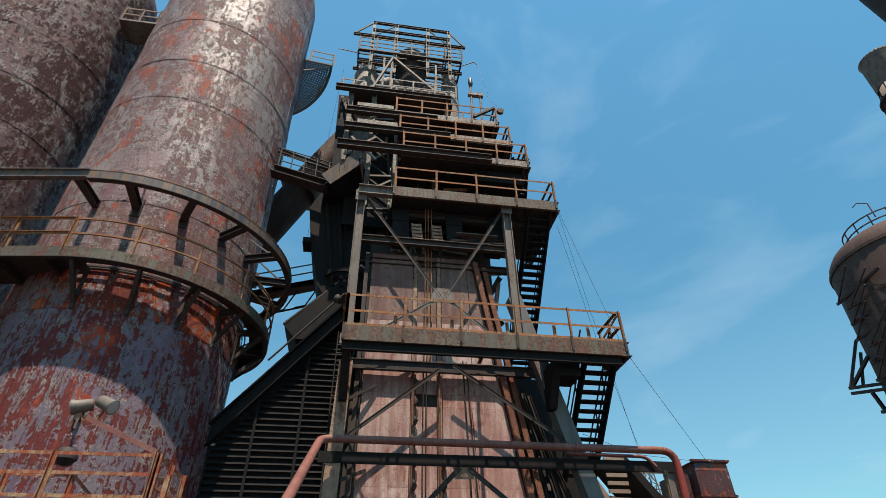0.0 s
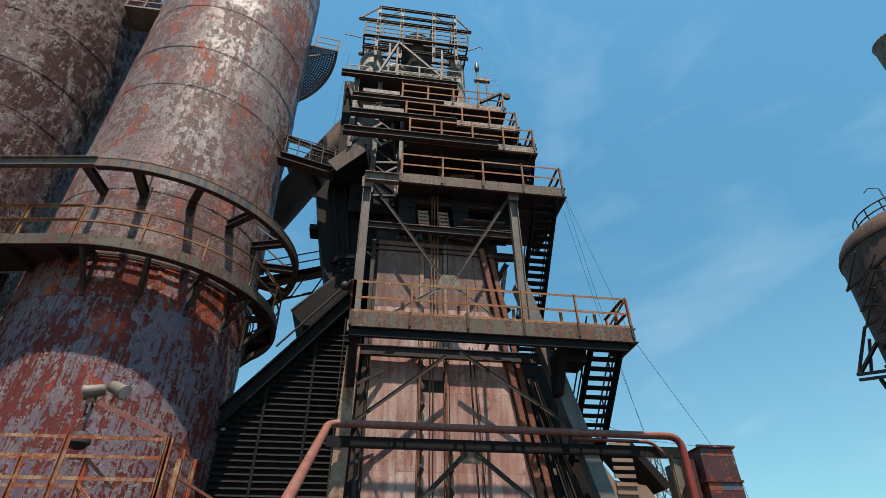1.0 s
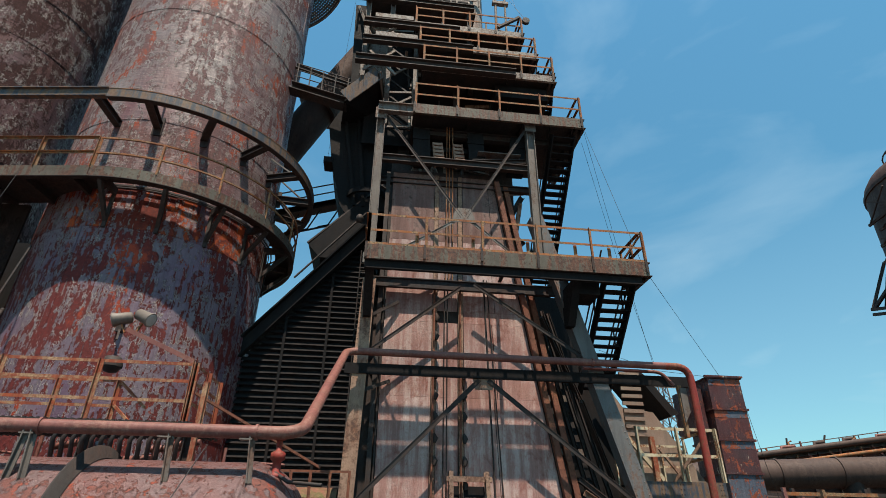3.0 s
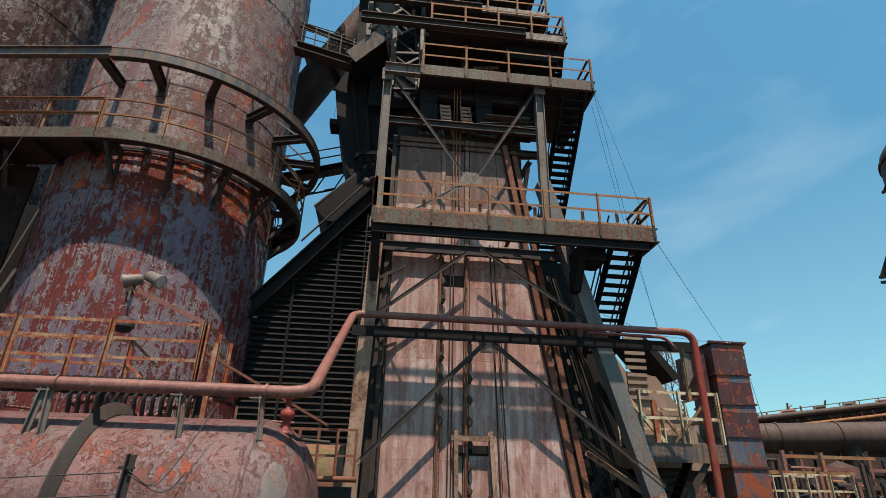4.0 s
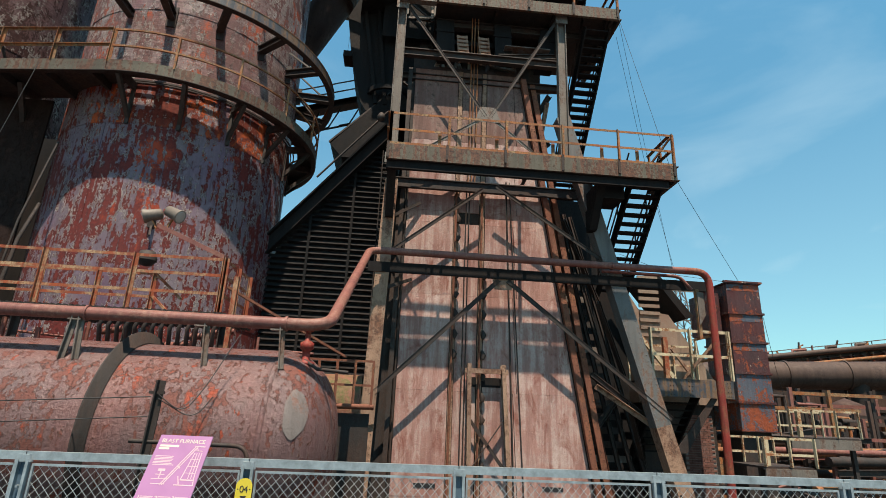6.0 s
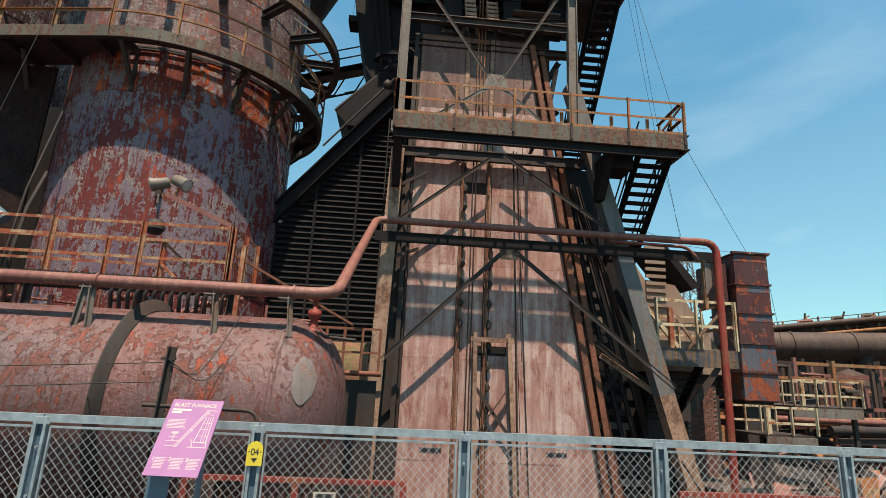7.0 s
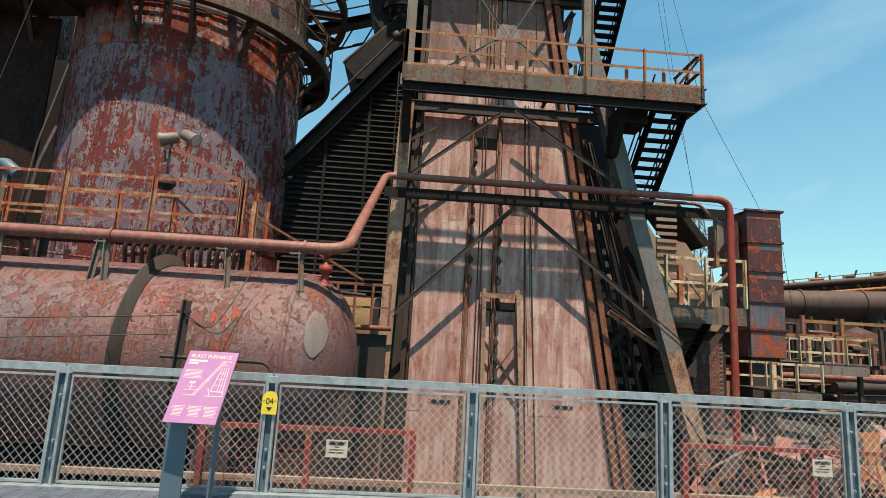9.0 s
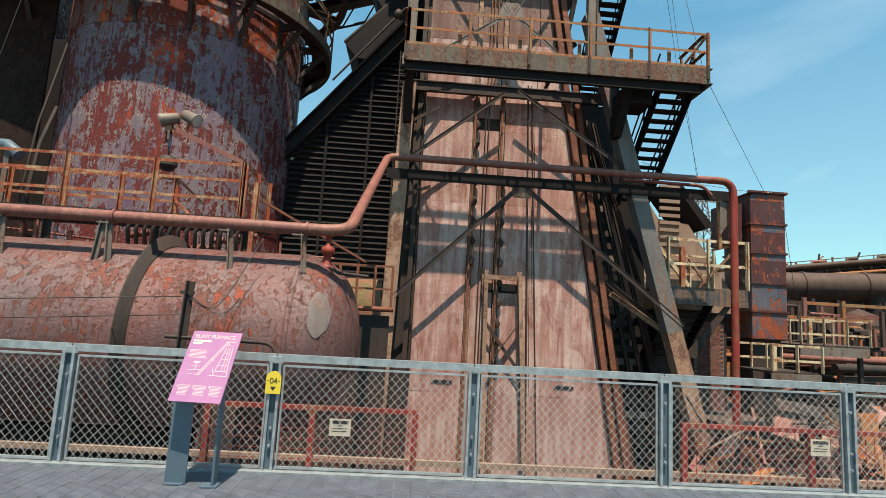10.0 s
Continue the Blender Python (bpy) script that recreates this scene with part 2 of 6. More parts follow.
M_RAIL = weathered("rusty_rail", (0.42, 0.150, 0.050), (0.22, 0.075, 0.032), (0.52, 0.33, 0.17), (0.060, 0.032, 0.024), 0.52, 3.6, 20.0, 0.15, 0.05, 0.8, mottle=0.5)
M_RAIL_RED = weathered("red_rail", (0.36, 0.080, 0.03), (0.24, 0.055, 0.028), (0.58, 0.42, 0.24), (0.20, 0.06, 0.035), 0.52, 4.5, 22.0, 0.15, 0.05, 0.75)
M_RAIL_YELLOW = weathered("yellow_rail", (0.64, 0.54, 0.37), (0.52, 0.42, 0.27), (0.42, 0.15, 0.055), (0.22, 0.09, 0.045), 0.54, 2.4, 18.0, 0.2, 0.04, 0.75, mottle=0.45)
M_PIPE = weathered("pipe_paint", (0.26, 0.10, 0.08), (0.20, 0.075, 0.062), (0.19, 0.055, 0.035), (0.30, 0.16, 0.125), 0.54, 1.8, 14.0, 0.2, 0.05, 0.5)
M_BOX = weathered("duct_paint", (0.10, 0.026, 0.024), (0.075, 0.04, 0.042), (0.40, 0.085, 0.03), (0.22, 0.05, 0.025), 0.565, 2.4, 14.0, 0.15, 0.012, 0.5, relief=0.9, mottle=0.45, third=(0.50, 0.42, 0.33), third_at=0.645)
M_BLUEBLACK = weathered("blue_black_paint", (0.06, 0.068, 0.085), (0.10, 0.105, 0.115), (0.24, 0.14, 0.08), (0.12, 0.07, 0.045), 0.495, 1.5, 10.0, 0.65, 0.05, 0.6, run_scale=7.0)
M_BOX_BLUE = weathered("duct_paint_blue", (0.085, 0.10, 0.135), (0.12, 0.125, 0.15), (0.42, 0.095, 0.03), (0.20, 0.05, 0.03), 0.505, 1.6, 12.0, 0.15, 0.012, 0.5, relief=0.9, mottle=0.45, third=(0.46, 0.38, 0.29), third_at=0.66)
M_GAS = weathered("gas_main_paint", (0.092, 0.054, 0.040), (0.060, 0.037, 0.030), (0.125, 0.078, 0.058), (0.045, 0.028, 0.025), 0.54, 0.8, 6.0, 0.35, 0.06, 0.65)
M_VESSEL = weathered("vessel_paint", (0.10, 0.062, 0.05), (0.075, 0.045, 0.04), (0.16, 0.10, 0.075), (0.05, 0.03, 0.027), 0.54, 0.5, 5.0, 0.35, 0.06, 0.75, gloss=0.15)
M_TAN = weathered("tan_steel", (0.33, 0.24, 0.18), (0.27, 0.19, 0.145), (0.22, 0.11, 0.07), (0.3, 0.2, 0.15), 0.58, 0.9, 9.0, 0.3, 0.08, 0.8)
M_PALE = weathered("pale_steel", (0.34, 0.30, 0.26), (0.26, 0.22, 0.19), (0.20, 0.115, 0.078), (0.12, 0.08, 0.065), 0.52, 1.4, 12.0, 0.45, 0.06, 0.7, mottle=0.5)
M_BRICK = weathered("brick_clay", (0.20, 0.085, 0.065), (0.16, 0.07, 0.055), (0.12, 0.06, 0.05), (0.22, 0.13, 0.11), 0.58, 2.0, 20.0, 0.1, 0.1, 0.9, piece=0.25)
M_MORTAR = plain("mortar", (0.20, 0.17, 0.15), 0.95)
M_GALV = plain("galvanised_steel", (0.285, 0.330, 0.352), 0.42, 0.3, 0.30, 11.0)
M_WIRE = plain("galvanised_wire", (0.40, 0.41, 0.41), 0.45, 0.3, 0.1, 9.0)
M_DECK = plain("deck_grating", (0.15, 0.175, 0.215), 0.55, 0.3, 0.22, 5.0)
M_SIGNPOST = plain("sign_post_paint", (0.07, 0.115, 0.155), 0.45, 0.0, 0.08)
M_PURPLE = plain("purple_print", (0.35, 0.155, 0.31), 0.35, 0.0, 0.06, 3.0)
M_PINK = plain("pale_pink_print", (0.60, 0.42, 0.44), 0.4, 0.0, 0.08, 40.0)
M_YELLOW = plain("yellow_print", (0.72, 0.56, 0.05), 0.4, 0.0, 0.05)
M_RED = weathered("barrier_red_paint", (0.31, 0.04, 0.028), (0.20, 0.032, 0.025), (0.36, 0.13, 0.06), (0.12, 0.04, 0.03), 0.545, 2.0, 16.0, 0.2, 0.05, 0.6)
M_BARE = weathered("bare_metal", (0.215, 0.175, 0.158), (0.18, 0.150, 0.138), (0.24, 0.12, 0.09), (0.17, 0.09, 0.07), 0.56, 3.0, 16.0, 0.3, 0.06, 0.45)
# black of print and fittings, also used flat for shaded openings
M_BLACK = plain("black_print_and_shade", (0.02, 0.02, 0.022), 0.5, 0.0, 0.1)
M_CREAM = plain("cream_enamel", (0.62, 0.55, 0.44), 0.5, 0.0, 0.12, 14.0)
M_LAMP = plain("lamp_housing", (0.145, 0.115, 0.092), 0.6, 0.0, 0.3, 14.0)
M_LENS = plain("lamp_glass", (0.45, 0.42, 0.38), 0.15, 0.0, 0.05)
M_GROUND = weathered("ground_dirt", (0.105, 0.076, 0.064), (0.080, 0.057, 0.049), (0.10, 0.064, 0.052), (0.056, 0.040, 0.034), 0.5, 0.3, 5.0, 0.0, 0.15, 0.95)
M_CABLE = plain("cable", (0.03, 0.03, 0.03), 0.6, 0.2)
M_MOSS = weathered("mossy_steel", (0.24, 0.095, 0.060), (0.19, 0.085, 0.055), (0.13, 0.12, 0.045), (0.09, 0.075, 0.03), 0.54, 1.6, 12.0, 0.3, 0.08, 0.85)


# ---- mesh helpers ----
class Geo:
    """Collects verts and faces of one mesh, in world metres."""

    def __init__(self):
        self.v, self.f, self.smooth = [], [], set()

    def quad(self, a, b, c, d):
        i = len(self.v)
        self.v += [tuple(p) for p in (a, b, c, d)]
        self.f.append((i, i + 1, i + 2, i + 3))
        return self

    def prism(self, ring, way):
        """An n-gon pushed along way, closed at both ends."""
        i, n = len(self.v), len(ring)
        ring = [Vector(p) for p in ring]
        self.v += [tuple(p) for p in ring] + [tuple(p + Vector(way)) for p in ring]
        self.f.append(tuple(range(i + n - 1, i - 1, -1)))
        self.f.append(tuple(range(i + n, i + 2 * n)))
        for k in range(n):
            j = (k + 1) % n
            self.f.append((i + k, i + j, i + n + j, i + n + k))
        return self

    def box(self, x0, x1, y0, y1, z0, z1):
        self.prism([(x0, y0, z0), (x1, y0, z0), (x1, y1, z0), (x0, y1, z0)], (0, 0, z1 - z0))
        return self

    def axes(self, a, b, up):
        a, b = Vector(a), Vector(b)
        w = (b - a).normalized()
        u = Vector(up)
        if abs(w.dot(u)) > 0.98 * u.length:
            u = Vector((0, 1, 0))
        s = w.cross(u).normalized()
        return a, b - a, s, s.cross(w).normalized()

    def bar(self, a, b, wide, high, up=(0, 0, 1)):
        """A solid bar; wide across, high along up."""
        a, way, s, u = self.axes(a, b, up)
        s, u = s * wide / 2, u * high / 2
        self.prism([a - s - u, a + s - u, a + s + u, a - s + u], way)
        return self

    def ibeam(self, a, b, wide, high, up=(0, 0, 1), t=0.03):
        a, way, s, u = self.axes(a, b, up)
        p, q, w, h = s * wide / 2, s * t / 2, u * (high / 2 - t), u * high / 2
        self.prism([a - p - h, a + p - h, a + p - w, a + q - w, a + q + w, a + p + w, a + p + h, a - p + h, a - p + w, a - q + w, a - q - w, a - p - w], way)
        return self

    def channel(self, a, b, wide, high, up=(0, 0, 1), t=0.025, side=1):
        a, way, s, u = self.axes(a, b, up)
        s = s * side
        p, q = s * wide, u * high / 2
        self.prism([a - q, a + p - q, a + p - q + u * t, a + s * t - q + u * t, a + s * t + q - u * t, a + p + q - u * t, a + p + q, a + q], way)
        return self

    def angle(self, a, b, w, up=(0, 0, 1), t=0.02, side=1):
        a, way, s, u = self.axes(a, b, up)
        s = s * side
        self.prism([a, a + s * w, a + s * w + u * t, a + s * t + u * t, a + s * t + u * w, a + u * w], way)
        return self

    def tube(self, points, r, n=12, ends=True):
        """A round pipe along points with mitred corners; r: one radius, or one for each point."""
        points = [Vector(p) for p in points]
        rs = r if isinstance(r, (list, tuple)) else [r] * len(points)
        base, last = len(self.v), None
        for k, p in enumerate(points):
            t = (points[min(k + 1, len(points) - 1)] - points[max(k - 1, 0)]).normalized()
            if last is None:
                up = Vector((0, 0, 1)) if abs(t.z) < 0.95 else Vector((0, 1, 0))
                s = t.cross(up).normalized()
            else:
                s = (last - t * last.dot(t)).normalized()
            last, u = s, t.cross(s)
            for j in range(n):
                a = 2 * math.pi * j / n
                self.v.append(tuple(p + (s * math.cos(a) + u * math.sin(a)) * rs[k]))
        for k in range(len(points) - 1):
            for j in range(n):
                a, b = base + k * n + j, base + k * n + (j + 1) % n
                self.smooth.add(len(self.f))
                self.f.append((a, b, b + n, a + n))
        if ends:
            self.f.append(tuple(base + j for j in range(n - 1, -1, -1)))
            self.f.append(tuple(base + (len(points) - 1) * n + j for j in range(n)))
        return self

    def lathe(self, c, profile, n=48, a0=0.0, a1=360.0, crisp=()):
        """Turns a profile of (radius, z) round the upright through c; crisp: bands that stay flat."""
        base, full = len(self.v), abs(a1 - a0) >= 359.9
        m = n if full else n + 1
        for r, z in profile:
            for j in range(m):
                a = radians(a0 + (a1 - a0) * j / n)
                self.v.append((c[0] + r * math.cos(a), c[1] + r * math.sin(a), z))
        for k in range(len(profile) - 1):
            for j in range(n):
                p, q = base + k * m + j, base + k * m + (j + 1) % m
                if k not in crisp:
                    self.smooth.add(len(self.f))
                self.f.append((p, q, q + m, p + m))
        return self

    def arc_bar(self, c, r0, r1, z0, z1, a0, a1, n):
        """A curved bar of square section, from radius r0 to r1."""
        base = len(self.v)
        for j in range(n + 1):
            a = radians(a0 + (a1 - a0) * j / n)
            for r, z in ((r0, z0), (r1, z0), (r1, z1), (r0, z1)):
                self.v.append((c[0] + r * math.cos(a), c[1] + r * math.sin(a), z))
        for j in range(n):
            for k in range(4):
                p, q = base + 4 * j + k, base + 4 * j + (k + 1) % 4
                self.f.append((p, q, q + 4, p + 4))
        self.f += [(base + 3, base + 2, base + 1, base), tuple(base + 4 * n + k for k in range(4))]
        return self

    def mesh(self, name, origin):
        me = bpy.data.meshes.new(name)
        ox, oy, oz = origin
        me.from_pydata([(x - ox, y - oy, z - oz) for x, y, z in self.v], [], self.f)
        bm = bmesh.new()
        bm.from_mesh(me)
        bmesh.ops.recalc_face_normals(bm, faces=bm.faces)
        bm.faces.ensure_lookup_table()
        for i in self.smooth:
            bm.faces[i].smooth = True
        for e in bm.edges:
            if len(e.link_faces) == 2 and e.link_faces[0].smooth != e.link_faces[1].smooth:
                e.smooth = False
        bm.to_mesh(me)
        bm.free()
        return me


def base_of(ob):
    """Where a thing or part stands in the world (no thing is turned)."""
    p = Vector((0, 0, 0))
    while ob:
        p += ob.location
        ob = ob.parent
    return p


def thing(name, at, label, category, group="", kind=""):
    e = new(name)
    e.location = at
    e.empty_display_size = 0.3
    return tagged(e, label, category, group, kind)


def part(name, geo, material, parent, label=""):
    ob = new(name, geo.mesh(name, base_of(parent)))
    ob.data.materials.append(material)
    ob.parent = parent
    return tagged(ob, label)


def solid(name, geo, material, label, category, group="", kind="", at=None):
    """A thing that is one mesh."""
    at = Vector(at) if at else Vector([sum(c) / len(geo.v) for c in zip(*geo.v)][:2] + [min(p[2] for p in geo.v)])
    ob = new(name, geo.mesh(name, at))
    ob.location = at
    ob.data.materials.append(material)
    return tagged(ob, label, category, group, kind)


def clone(name, ob, shift, parent):
    """Another part on the same mesh, moved by shift."""
    c = new(name, ob.data)
    c.parent = parent
    c.location = ob.location + Vector(shift)
    return c


def along(a, b, k):
    return tuple(Vector(a).lerp(Vector(b), k))


def railing(parent, a, b, posts, material, height=1.07, mids=(0.52,), size=0.07, post_size=0.085, toe=0.0):
    """Angle-iron railing from a to b (at the feet) under one part or thing: each post and rail a part."""
    for k in range(posts):
        p = Vector(along(a, b, k / (posts - 1) if posts > 1 else 0.5))
        part("post", Geo().angle(p, p + Vector((0, 0, height)), post_size, (0, -1, 0), 0.014), material, parent)
    for h in (*mids, 1.0):
        p, q = Vector(a) + Vector((0, 0, height * h)), Vector(b) + Vector((0, 0, height * h))
        part("top_rail" if h == 1.0 else "middle_rail", Geo().angle(p, q, size, (0, 0, -1), 0.012), material, parent)
    if toe:
        p, q = Vector(a) + Vector((0, 0, toe / 2)), Vector(b) + Vector((0, 0, toe / 2))
        part("toe_board", Geo().bar(p, q, 0.012, toe), material, parent)


def rivets(geo, a, b, count, r=0.02, up=(0, -1, 0)):
    """A row of low rivet heads from a to b."""
    u = Vector(up).normalized()
    for k in range(count):
        p = Vector(along(a, b, k / max(1, count - 1)))
        geo.tube([p, p + u * r * 0.7], [r, r * 0.5], 6)
    return geo


# ---- ground and walkway ----
GROUND = -3.0
g = Geo()
STEP = 12
xs = [-1500, -400] + [-120 + STEP * i for i in range(21)] + [400, 1500]
ys = [-1500, -300] + [-60 + STEP * i for i in range(21)] + [500, 1500]
for i in range(len(xs) - 1):
    for j in range(len(ys) - 1):
        g.quad(*[(x, y, GROUND) for x, y in ((xs[i], ys[j]), (xs[i + 1], ys[j]), (xs[i + 1], ys[j + 1]), (xs[i], ys[j + 1]))])
solid("ground", g, M_GROUND, "bare reddish brown dirt ground of the works", "ground", kind="structure", at=(0, 0, GROUND))

deck = thing("walkway_deck", (0, 0, 0), "grey steel grating deck of the raised walkway", "walkway", kind="structure")
FENCE_Y = 5.72
part("edge_beam", Geo().channel((-14, FENCE_Y + 0.10, -0.13), (16, FENCE_Y + 0.10, -0.13), 0.09, 0.26, side=-1), M_GALV, deck)
part("kerb_strip", Geo().box(-14, 16, FENCE_Y - 0.10, FENCE_Y + 0.07, -0.03, 0.012), M_GALV, deck)
part("under_plate", Geo().box(-14, 16, -6, FENCE_Y - 0.11, -0.09, -0.06), M_DECK, deck)
for k in range(11):
    part("cross_beam", Geo().ibeam((-13 + 2.7 * k, -6, -0.24), (-13 + 2.7 * k, FENCE_Y, -0.24), 0.12, 0.24), M_DARK, deck)
# narrow grating planks laid towards the fence: two side flanges and close rungs
def plank(x0, w, y0, y1):
    g = Geo().box(x0, x0 + 0.006, y0, y1, -0.05, 0.0).box(x0 + w - 0.006, x0 + w, y0, y1, -0.05, 0.0)
    n = int((y1 - y0) / 0.022)
    for i in range(n):
        y = y0 + i * 0.022
        g.box(x0 + 0.006, x0 + w - 0.006, y, y + 0.012, -0.012, -0.003)
    return g


board = part("plank", plank(-7.0, 0.155, FENCE_Y - 1.62, FENCE_Y - 0.11), M_DECK, deck)
for k in range(1, 88):
    clone("plank", board, (0.158 * k, 0, 0), deck)
part("deck_plate", Geo().box(-14, 16, -6, FENCE_Y - 1.70, -0.04, -0.004), M_DECK, deck)
for k in range(5):
    x = -11 + 5.6 * k
    part("trestle_column", Geo().ibeam((x, 4.6, GROUND), (x, 4.6, -0.3), 0.3, 0.3, (0, 1, 0)), M_DARK, deck)

# ---- chain-link fence on the walkway ----
fence = thing("chain_link_fence", (0, FENCE_Y, 0), "galvanised chain-link fence panels between paired flat posts on the walkway", "fence")
POST0, PITCH = -9.49, 2.04
for k in range(10):
    x = POST0 + PITCH * k
    wavy = 0.004 * (k % 3)
    for s in (-1, 1):
        part("post", Geo().box(x + s * 0.044 - 0.013, x + s * 0.044 + 0.013, FENCE_Y - 0.05, FENCE_Y + 0.01, 0.01, 1.09), M_GALV, fence)
    # dark web stands in for the shaded gap between the paired posts
    part("post_web", Geo().box(x - 0.031, x + 0.031, FENCE_Y - 0.004, FENCE_Y + 0.004, 0.01, 1.07), M_SIGNPOST, fence)
    part("post_cap", Geo().prism([(x - 0.07, FENCE_Y - 0.045, 1.06), (x + 0.07, FENCE_Y - 0.045, 1.06), (x + 0.05, FENCE_Y - 0.045, 1.125), (x - 0.05, FENCE_Y - 0.045, 1.125)], (0, 0.05, 0)), M_GALV, fence)
    for z in (0.25, 0.42, 0.85):
        part("bolt", Geo().tube([(x, FENCE_Y - 0.02, z), (x, FENCE_Y - 0.045, z)], 0.013, 6), M_GALV, fence)
    if k == 9:
        break
    x0, x1 = x + 0.09, x + PITCH - 0.09
    part("top_rail", Geo().box(x + 0.005, x + PITCH - 0.005, FENCE_Y - 0.01, FENCE_Y + 0.05, 1.075, 1.15), M_GALV, fence)
    frame_bars = Geo()
    frame_bars.box(x0, x1, FENCE_Y - 0.016, FENCE_Y + 0.016, 1.025, 1.045).box(x0, x1, FENCE_Y - 0.012, FENCE_Y + 0.012, 0.03, 0.046)
    part("panel_frame", frame_bars.box(x0 - 0.018, x0, FENCE_Y - 0.012, FENCE_Y + 0.012, 0.03, 1.045).box(x1, x1 + 0.018, FENCE_Y - 0.012, FENCE_Y + 0.012, 0.03, 1.045), M_GALV, fence)
    net = Geo()
    z0, z1, d = 0.045, 1.028, 0.083
    h = z1 - z0
    n = int((x1 - x0 + h * 0.9) / d) + 1
    for s, dy in ((1, -0.004), (-1, 0.004)):
        for i in range(n):
            # each wire leans across the panel, cut at its edges
            xa = x0 - h * 0.9 + i * d
            xb = xa + h * 0.9
            ta, tb = max(0.0, (x0 - xa) / (xb - xa)), min(1.0, (x1 - xa) / (xb - xa))
            if tb - ta < 0.02:
                continue
            pa, pb = xa + (xb - xa) * ta, xa + (xb - xa) * tb
            za, zb = z0 + h * ta, z0 + h * tb
            if s < 0:
                pa, pb = x0 + x1 - pa, x0 + x1 - pb
            net.tube([(pa, FENCE_Y + dy, za), (pb, FENCE_Y + dy, zb)], 0.003, 4, False)
    part("wire_mesh", net, M_WIRE, fence)


def lettering(name, text, size, m, material, parent, thick=0.001, align="LEFT", spacing=1.0):
    """Built-in font, turned into a mesh, lying at the pose m in the parent's space."""
    cu = bpy.data.curves.new(name, "FONT")
    cu.body, cu.size, cu.extrude, cu.align_x, cu.space_character = text, size, thick, align, spacing
    tmp = bpy.data.objects.new(name, cu)
    scene.collection.objects.link(tmp)
    bpy.context.view_layer.update()
    me = bpy.data.meshes.new_from_object(tmp.evaluated_get(bpy.context.evaluated_depsgraph_get()))
    bpy.data.objects.remove(tmp)
    bpy.data.curves.remove(cu)
    ob = new(name, me)
    me.materials.append(material)
    ob.parent = parent
    ob.matrix_basis = m
    return ob


# ---- information sign ----
sign = thing("information_sign", (-1.85, 5.2, 0), "purple information panel on two dark blue flat steel posts", "sign")
part("post", Geo().box(-2.105, -1.92, 5.19, 5.205, 0, 0.98), M_SIGNPOST, sign)
part("post", Geo().box(-1.675, -1.655, 5.13, 5.235, 0, 0.98), M_SIGNPOST, sign)
part("foot_plate", Geo().box(-1.76, -1.62, 5.10, 5.24, 0, 0.012), M_SIGNPOST, sign)
part("foot_plate", Geo().box(-2.10, -1.93, 5.15, 5.25, 0, 0.012), M_SIGNPOST, sign)
W, H = 0.47, 0.70
tilt = Matrix.Translation((-1.855 + 1.85, 5.005 - 5.2, 0.75)) @ pose(0, 0, 0, 0, 0, -5) @ pose(0, 0, 0, 60, 0, 0)
PANEL_POSE = tilt


def on_panel(name, x0, x1, z0, z1, depth, material, parent, m):
    """A flat plate in a panel's own plane: x across, z up the slope."""
    ob = new(name, Geo().box(x0, x1, z0, z1, depth[0], depth[1]).mesh(name, (0, 0, 0)))
    ob.data.materials.append(material)
    ob.parent = parent
    ob.matrix_basis = m
    return ob


panel = on_panel("panel", -W / 2, W / 2, 0, H, (-0.012, 0.0), M_PURPLE, sign, PANEL_POSE)
lettering("heading", "BLAST FURNACE", 0.052, PANEL_POSE @ pose(-0.205, 0.628, 0.001), M_CREAM, sign)
rnd = random.Random(4)
for x0, z, n, w in ((-0.205, 0.595, 1, 0.17), (-0.205, 0.57, 1, 0.09)):
    on_panel("subtitle_bar", x0, x0 + w, z - 0.006, z + 0.012, (0.0, 0.001), M_CREAM, sign, PANEL_POSE)
for i in range(7):
    on_panel("text_bar", -0.205, -0.205 + 0.15 + rnd.uniform(0, 0.04), 0.50 - i * 0.013, 0.506 - i * 0.013, (0.0, 0.001), M_PINK, sign, PANEL_POSE)
for c in range(3):
    x0 = -0.205 + c * 0.145
    lettering("figure", "123"[c], 0.05, PANEL_POSE @ pose(x0 - 0.006, 0.125, 0.001), M_CREAM, sign)
    for i in range(8):
        on_panel("text_bar", x0 + 0.02, x0 + 0.10 + rnd.uniform(0, 0.03), 0.15 - i * 0.0125, 0.156 - i * 0.0125, (0.0, 0.001), M_PINK, sign, PANEL_POSE)
